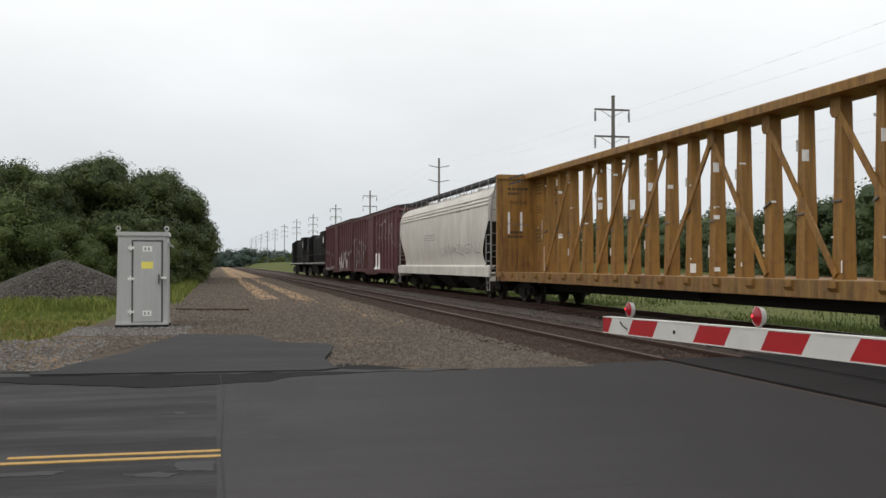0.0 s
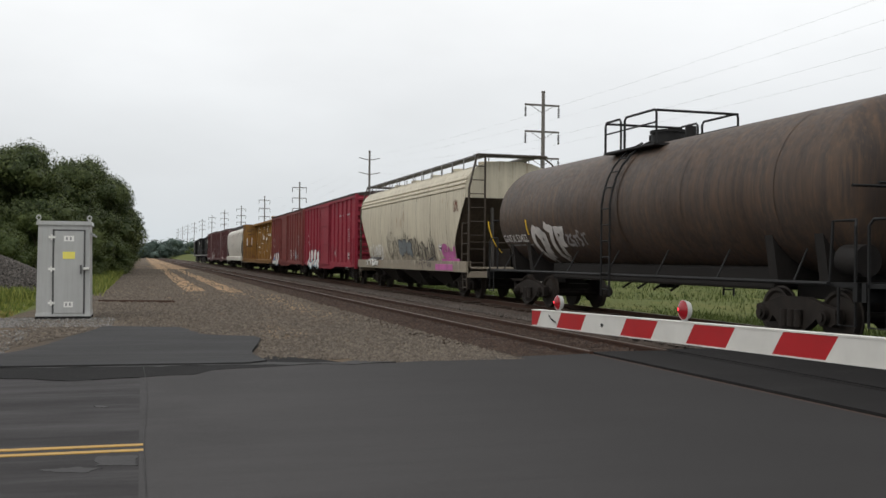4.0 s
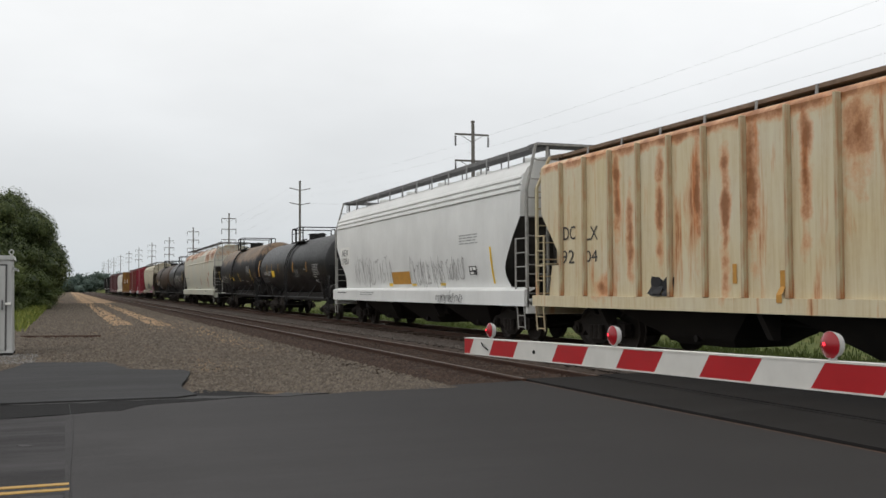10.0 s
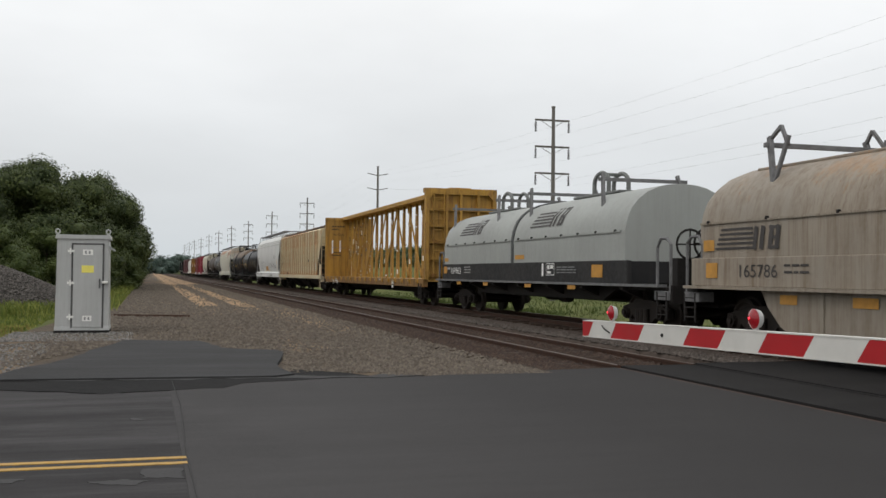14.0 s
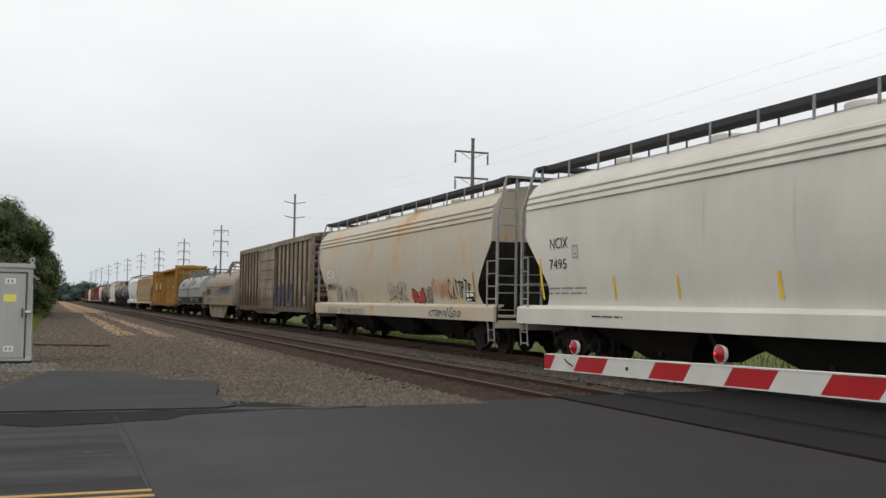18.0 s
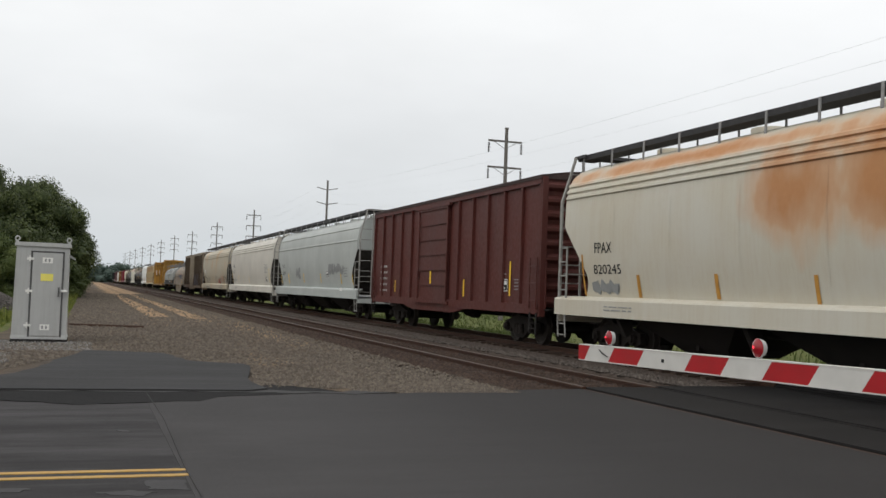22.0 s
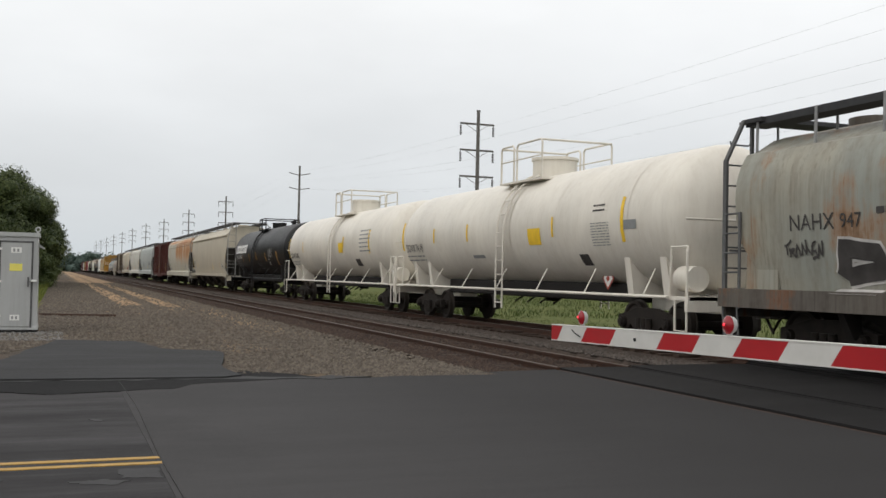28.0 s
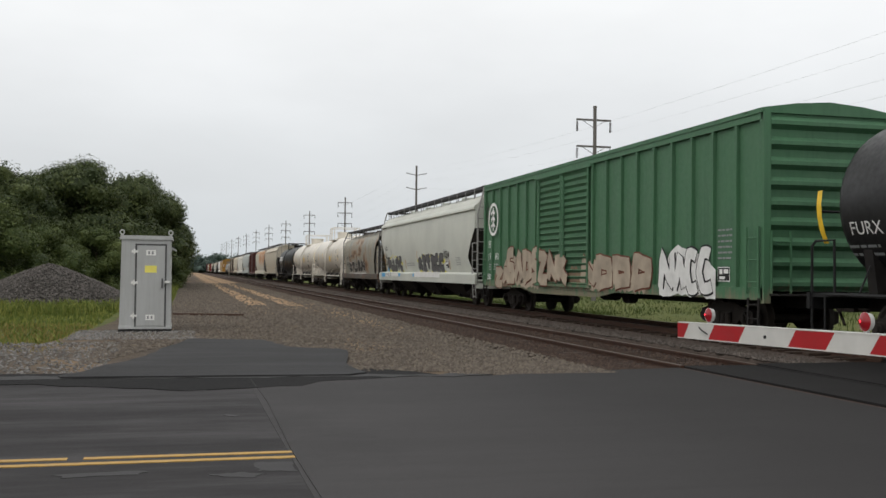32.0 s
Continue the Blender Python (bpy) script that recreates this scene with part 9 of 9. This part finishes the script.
    fat(29, 4.38, 1.34, 3.39, 0.78, 3, SPRAY_DARK, SPRAY_PALE, 243)
    fat(29, 0.74, 1.39, 2.64, 0.85, 3, SPRAY_DARK, SPRAY_PALE, 244)
    lines(29, 4.36, 1.07, 6.50, 0.23, 1, SPRAY_PALE, 245)
    placard(29, -1.27, 1.09, 0.29, 0.13)
    txt(30, 8.96, 2.63, 0.73, 0.27, "NCIX", BLACK_INK)
    txt(30, 9.01, 2.17, 0.64, 0.23, "438", BLACK_INK)
    frame_of(30, 7.29, 2.40, 0.27, 0.28)
    patch(30, 9.23, 1.51, 0.17, 1.00, ORANGE_STRIP, "reflector_strip")
    spray(30, 9.06, 1.75, 0.58, 0.37, 4, BLACK_INK, .035, 251)
    patch(30, 8.63, 1.38, 0.33, 0.31, SPRAY_SKY, "graffiti_fill")
    lump(30, 8.60, 1.36, 4.3, 1.02, SPRAY_YELLOW, 253, CARS[30][1])
    fat(30, 8.40, 1.40, 4.0, 0.84, 5, SPRAY_CHROME, BLACK_INK, 254)
    lump(30, 0.70, 1.34, 5.7, 1.05, SPRAY_YELLOW, 255, CARS[30][1])
    fat(30, 0.45, 1.38, 5.3, 0.88, 6, SPRAY_CHROME, BLACK_INK, 256)
    patch(30, 8.38, 1.15, 3.63, 0.21, SPRAY_WHITE, "graffiti_fill", SILL)
    patch(30, 0.65, 1.15, 5.27, 0.26, SPRAY_WHITE, "graffiti_fill", SILL)
    patch(30, 9.56, 1.11, 1.09, 0.23, SPRAY_SKY, "graffiti_fill", SILL)
    patch(30, 4.69, 1.15, 0.42, 0.20, SPRAY_SKY, "graffiti_fill", SILL)
    patch(30, 1.10, 1.17, 0.27, 0.17, SPRAY_SKY, "graffiti_fill", SILL)
    spray(30, 8.15, 1.16, 1.49, 0.18, 4, BLACK_INK, .03, 262, SILL)
    spray(30, -4.90, 2.05, 1.04, 0.37, 5, BLACK_INK, .04, 263)
    placard(30, -5.09, 1.56, 0.48, 0.37)
    patch(30, -5.71, 1.51, 0.11, 0.48, ORANGE_STRIP, "reflector_strip")
    patch(30, 0.65, 2.12, 0.13, 0.35, ORANGE_STRIP, "reflector_strip")
    patch(30, 3.61, 1.56, 0.16, 0.48, ORANGE_STRIP, "reflector_strip")
    lines(30, 3.19, 1.67, 1.79, 0.21, 2, GREY_INK, 268)
    lines(30, -6.95, 1.66, 0.72, 0.39, 4, GREY_INK, 269)
    ring(31, 9.30, 2.81, 1.21, 1.28)
    spray(31, 10.24, 3.45, 1.33, 0.72, 3, SPRAY_DARK, .05, 271)
    txt(31, 9.52, 2.36, 0.53, 0.28, "IBT", WHITE_INK)
    txt(31, 9.50, 1.88, 0.49, 0.28, "197", WHITE_INK)
    txt(31, 8.62, 1.90, 0.40, 0.25, "80", WHITE_INK)
    lines(31, 9.45, 1.46, 1.25, 0.28, 3, WHITE_INK, 275)
    spray(31, 9.60, 1.15, 0.62, 0.24, 4, SPRAY_WHITE, .05, 276)
    frame_of(31, 6.85, 2.11, 0.28, 0.25)
    for k, (y, z, w, h, mat) in enumerate(((8.45, 0.92, 1.7, 0.65, SPRAY_UMBER), (7.35, 0.98, 2.2, 1.15, SPRAY_BEIGE), (5.4, 0.9, 1.9, 1.2, SPRAY_BEIGE), (3.45, 0.95, 2.6, 0.85, SPRAY_UMBER), (0.9, 0.95, 1.6, 0.75, SPRAY_UMBER), (-0.6, 0.92, 2.0, 1.05, SPRAY_BEIGE), (-2.8, 0.92, 1.8, 0.85, SPRAY_BEIGE))):
        lump(31, y, z, w, h, mat, 300 + k, RIBS)
    fat(31, 8.3, 0.85, 1.9, 0.8, 2, SPRAY_BEIGE, SPRAY_RUST, 278, RIBS)
    fat(31, 6.9, 0.98, 3.6, 1.35, 4, SPRAY_BEIGE, SPRAY_RUST, 279, RIBS)
    fat(31, 3.3, 1.0, 2.6, 1.15, 3, SPRAY_BEIGE, SPRAY_RUST, 280, LOUVRE)
    fat(31, -0.3, 0.92, 4.6, 1.05, 4, SPRAY_BEIGE, SPRAY_RUST, 281, RIBS)
    lump(31, -5.35, 0.88, 2.75, 1.28, SPRAY_WHITE, 310, RIBS)
    fat(31, -5.45, 0.92, 2.55, 1.12, 4, SPRAY_WHITE, BLACK_INK, 283, RIBS)
    placard(31, -8.07, 1.25, 0.51, 0.32)
    lines(31, -8.06, 1.66, 0.60, 0.75, 6, GREY_INK, 285)
    lines(31, 1.78, 2.23, 1.01, 0.06, 1, SPRAY_WHITE, 286, DOOR)
    lines(31, 1.78, 2.06, 1.01, 0.06, 1, SPRAY_WHITE, 287, DOOR)
    txt(32, 7.42, 2.13, 0.84, 0.23, "FURX", WHITE_INK)
    lines(32, 7.63, 1.67, 0.83, 0.28, 2, GREY_INK, 289)
    patch(32, 8.36, 2.00, 0.21, 0.99, YELLOW_STRIP, "reflector_strip")


def coil_marks():
    for y, z, w, h in ((6.5, 2.72, 1.5, 0.48), (-0.6, 2.72, 1.5, 0.48)):
        stripes(17, y, z, w, h)
        logo(17, y - w, z - 0.02, 0.95, h + 0.1)
    side_text("169963", 7.2, 1.36, 1.15, 0.24, WHITE_INK, CARS[17][0], FRAME)
    lines(17, 7.75, 1.36, 0.42, 0.24, 1, WHITE_INK, 31, FRAME)
    lines(17, 5.6, 1.34, 0.7, 0.28, 3, WHITE_INK, 32, FRAME)
    lines(17, -2.9, 1.36, 1.3, 0.22, 3, GREY_INK, 33, FRAME)
    placard(17, -2.15, 1.34, 0.6, 0.34, FRAME)
    patch(17, -1.8, 1.32, 0.14, 0.36, WHITE_INK, "arrow_mark", FRAME)
    for y, w in ((8.2, 0.5), (0.5, 0.8)):
        patch(17, y, 1.82, w, 0.13, ORANGE_STRIP, "warning_panel")
    for y, z, w, h in ((8.2, 1.38, 0.42, 0.25), (-5.2, 1.3, 0.65, 0.32)):
        patch(17, y, z, w, h, ORANGE_STRIP, "reflector_strip", FRAME)
    for y in (6.2, 3.2, -0.7, -3.9):
        patch(17, y, 0.98, 0.5, 0.11, ORANGE_STRIP, "reflector_strip", lambda z: 1.66)
    # the brown car
    stripes(18, 6.65, 1.86, 1.3, 0.46)
    logo(18, 5.35, 1.84, 0.85, 0.48)
    lines(18, 6.95, 1.34, 0.3, 0.24, 1, SPRAY_DARK, 34, FRAME)
    side_text("165786", 5.75, 1.34, 1.2, 0.24, SPRAY_DARK, CARS[18][0], FRAME)
    lines(18, 4.35, 1.34, 0.75, 0.24, 2, SPRAY_DARK, 35, FRAME)
    patch(18, 7.1, 1.86, 0.4, 0.22, ORANGE_STRIP, "reflector_strip")
    patch(18, 6.95, 1.32, 0.42, 0.3, ORANGE_STRIP, "reflector_strip", FRAME)
    patch(18, -4.3, 1.3, 0.5, 0.32, ORANGE_STRIP, "reflector_strip", FRAME)
    for y, w in ((4.55, 0.5), (2.6, 0.6), (0.0, 0.75), (-2.2, 0.6)):
        patch(18, y, 0.86, w, 0.17, ORANGE_STRIP, "reflector_strip", BELLY)
    placard(18, -1.15, 0.7, 0.56, 0.36, BELLY)
    spray(18, 1.65, 2.02, 1.5, 0.2, 3, SPRAY_RUST, 0.03, 36)
    car, sf = CARS[18]
    for a, b in (((1.3, 1.76), (0.2, 1.80)), ((0.2, 1.80), (-0.05, 2.46)), ((-0.05, 2.46), (-5.2, 2.46))):
        bm = bmesh.new()
        ribbon(bm, [a, ((a[0] + b[0]) / 2, (a[1] + b[1]) / 2), b], 0.035, sf, 0.012)
        part("name_outline", bm, SPRAY_RED, car)
    blue = plain("faded_blue_letters", (0.075, 0.11, 0.20), 0.6, 0, 0.3, 3)
    for k in range(9):
        y = -0.25 - k * 0.5
        bm = bmesh.new()
        u = 0.36
        for a, b, c, d in ((0, 0.35, 0, 1), (0.35, 1, 0.76, 1), (0.35, 1, 0 if k % 3 else 0.38, 0.24 if k % 3 else 0.6), (0.7, 1, 0.5, 0.8)):
            panel(bm, y - u * a, y - u * b, 1.9 + 0.46 * c, 1.9 + 0.46 * d, sf, 0.014, 1)
        part("letter_block", bm, blue, car)


make_train()
mark_train()
coil_marks()
ties()
gravel_stones()
grasses()


def travelled(t):
    u = t / 10
    return 195.237 * u - 20.342 * u ** 2 + 4.766 * u ** 3 - 0.4859 * u ** 4


def motions():
    times = [2.0 * k for k in range(17)]
    for car, y in TRAIN:
        walk(car, [(t, pose(12.07, y + travelled(t), FAR_Z)) for t in times])


motions()
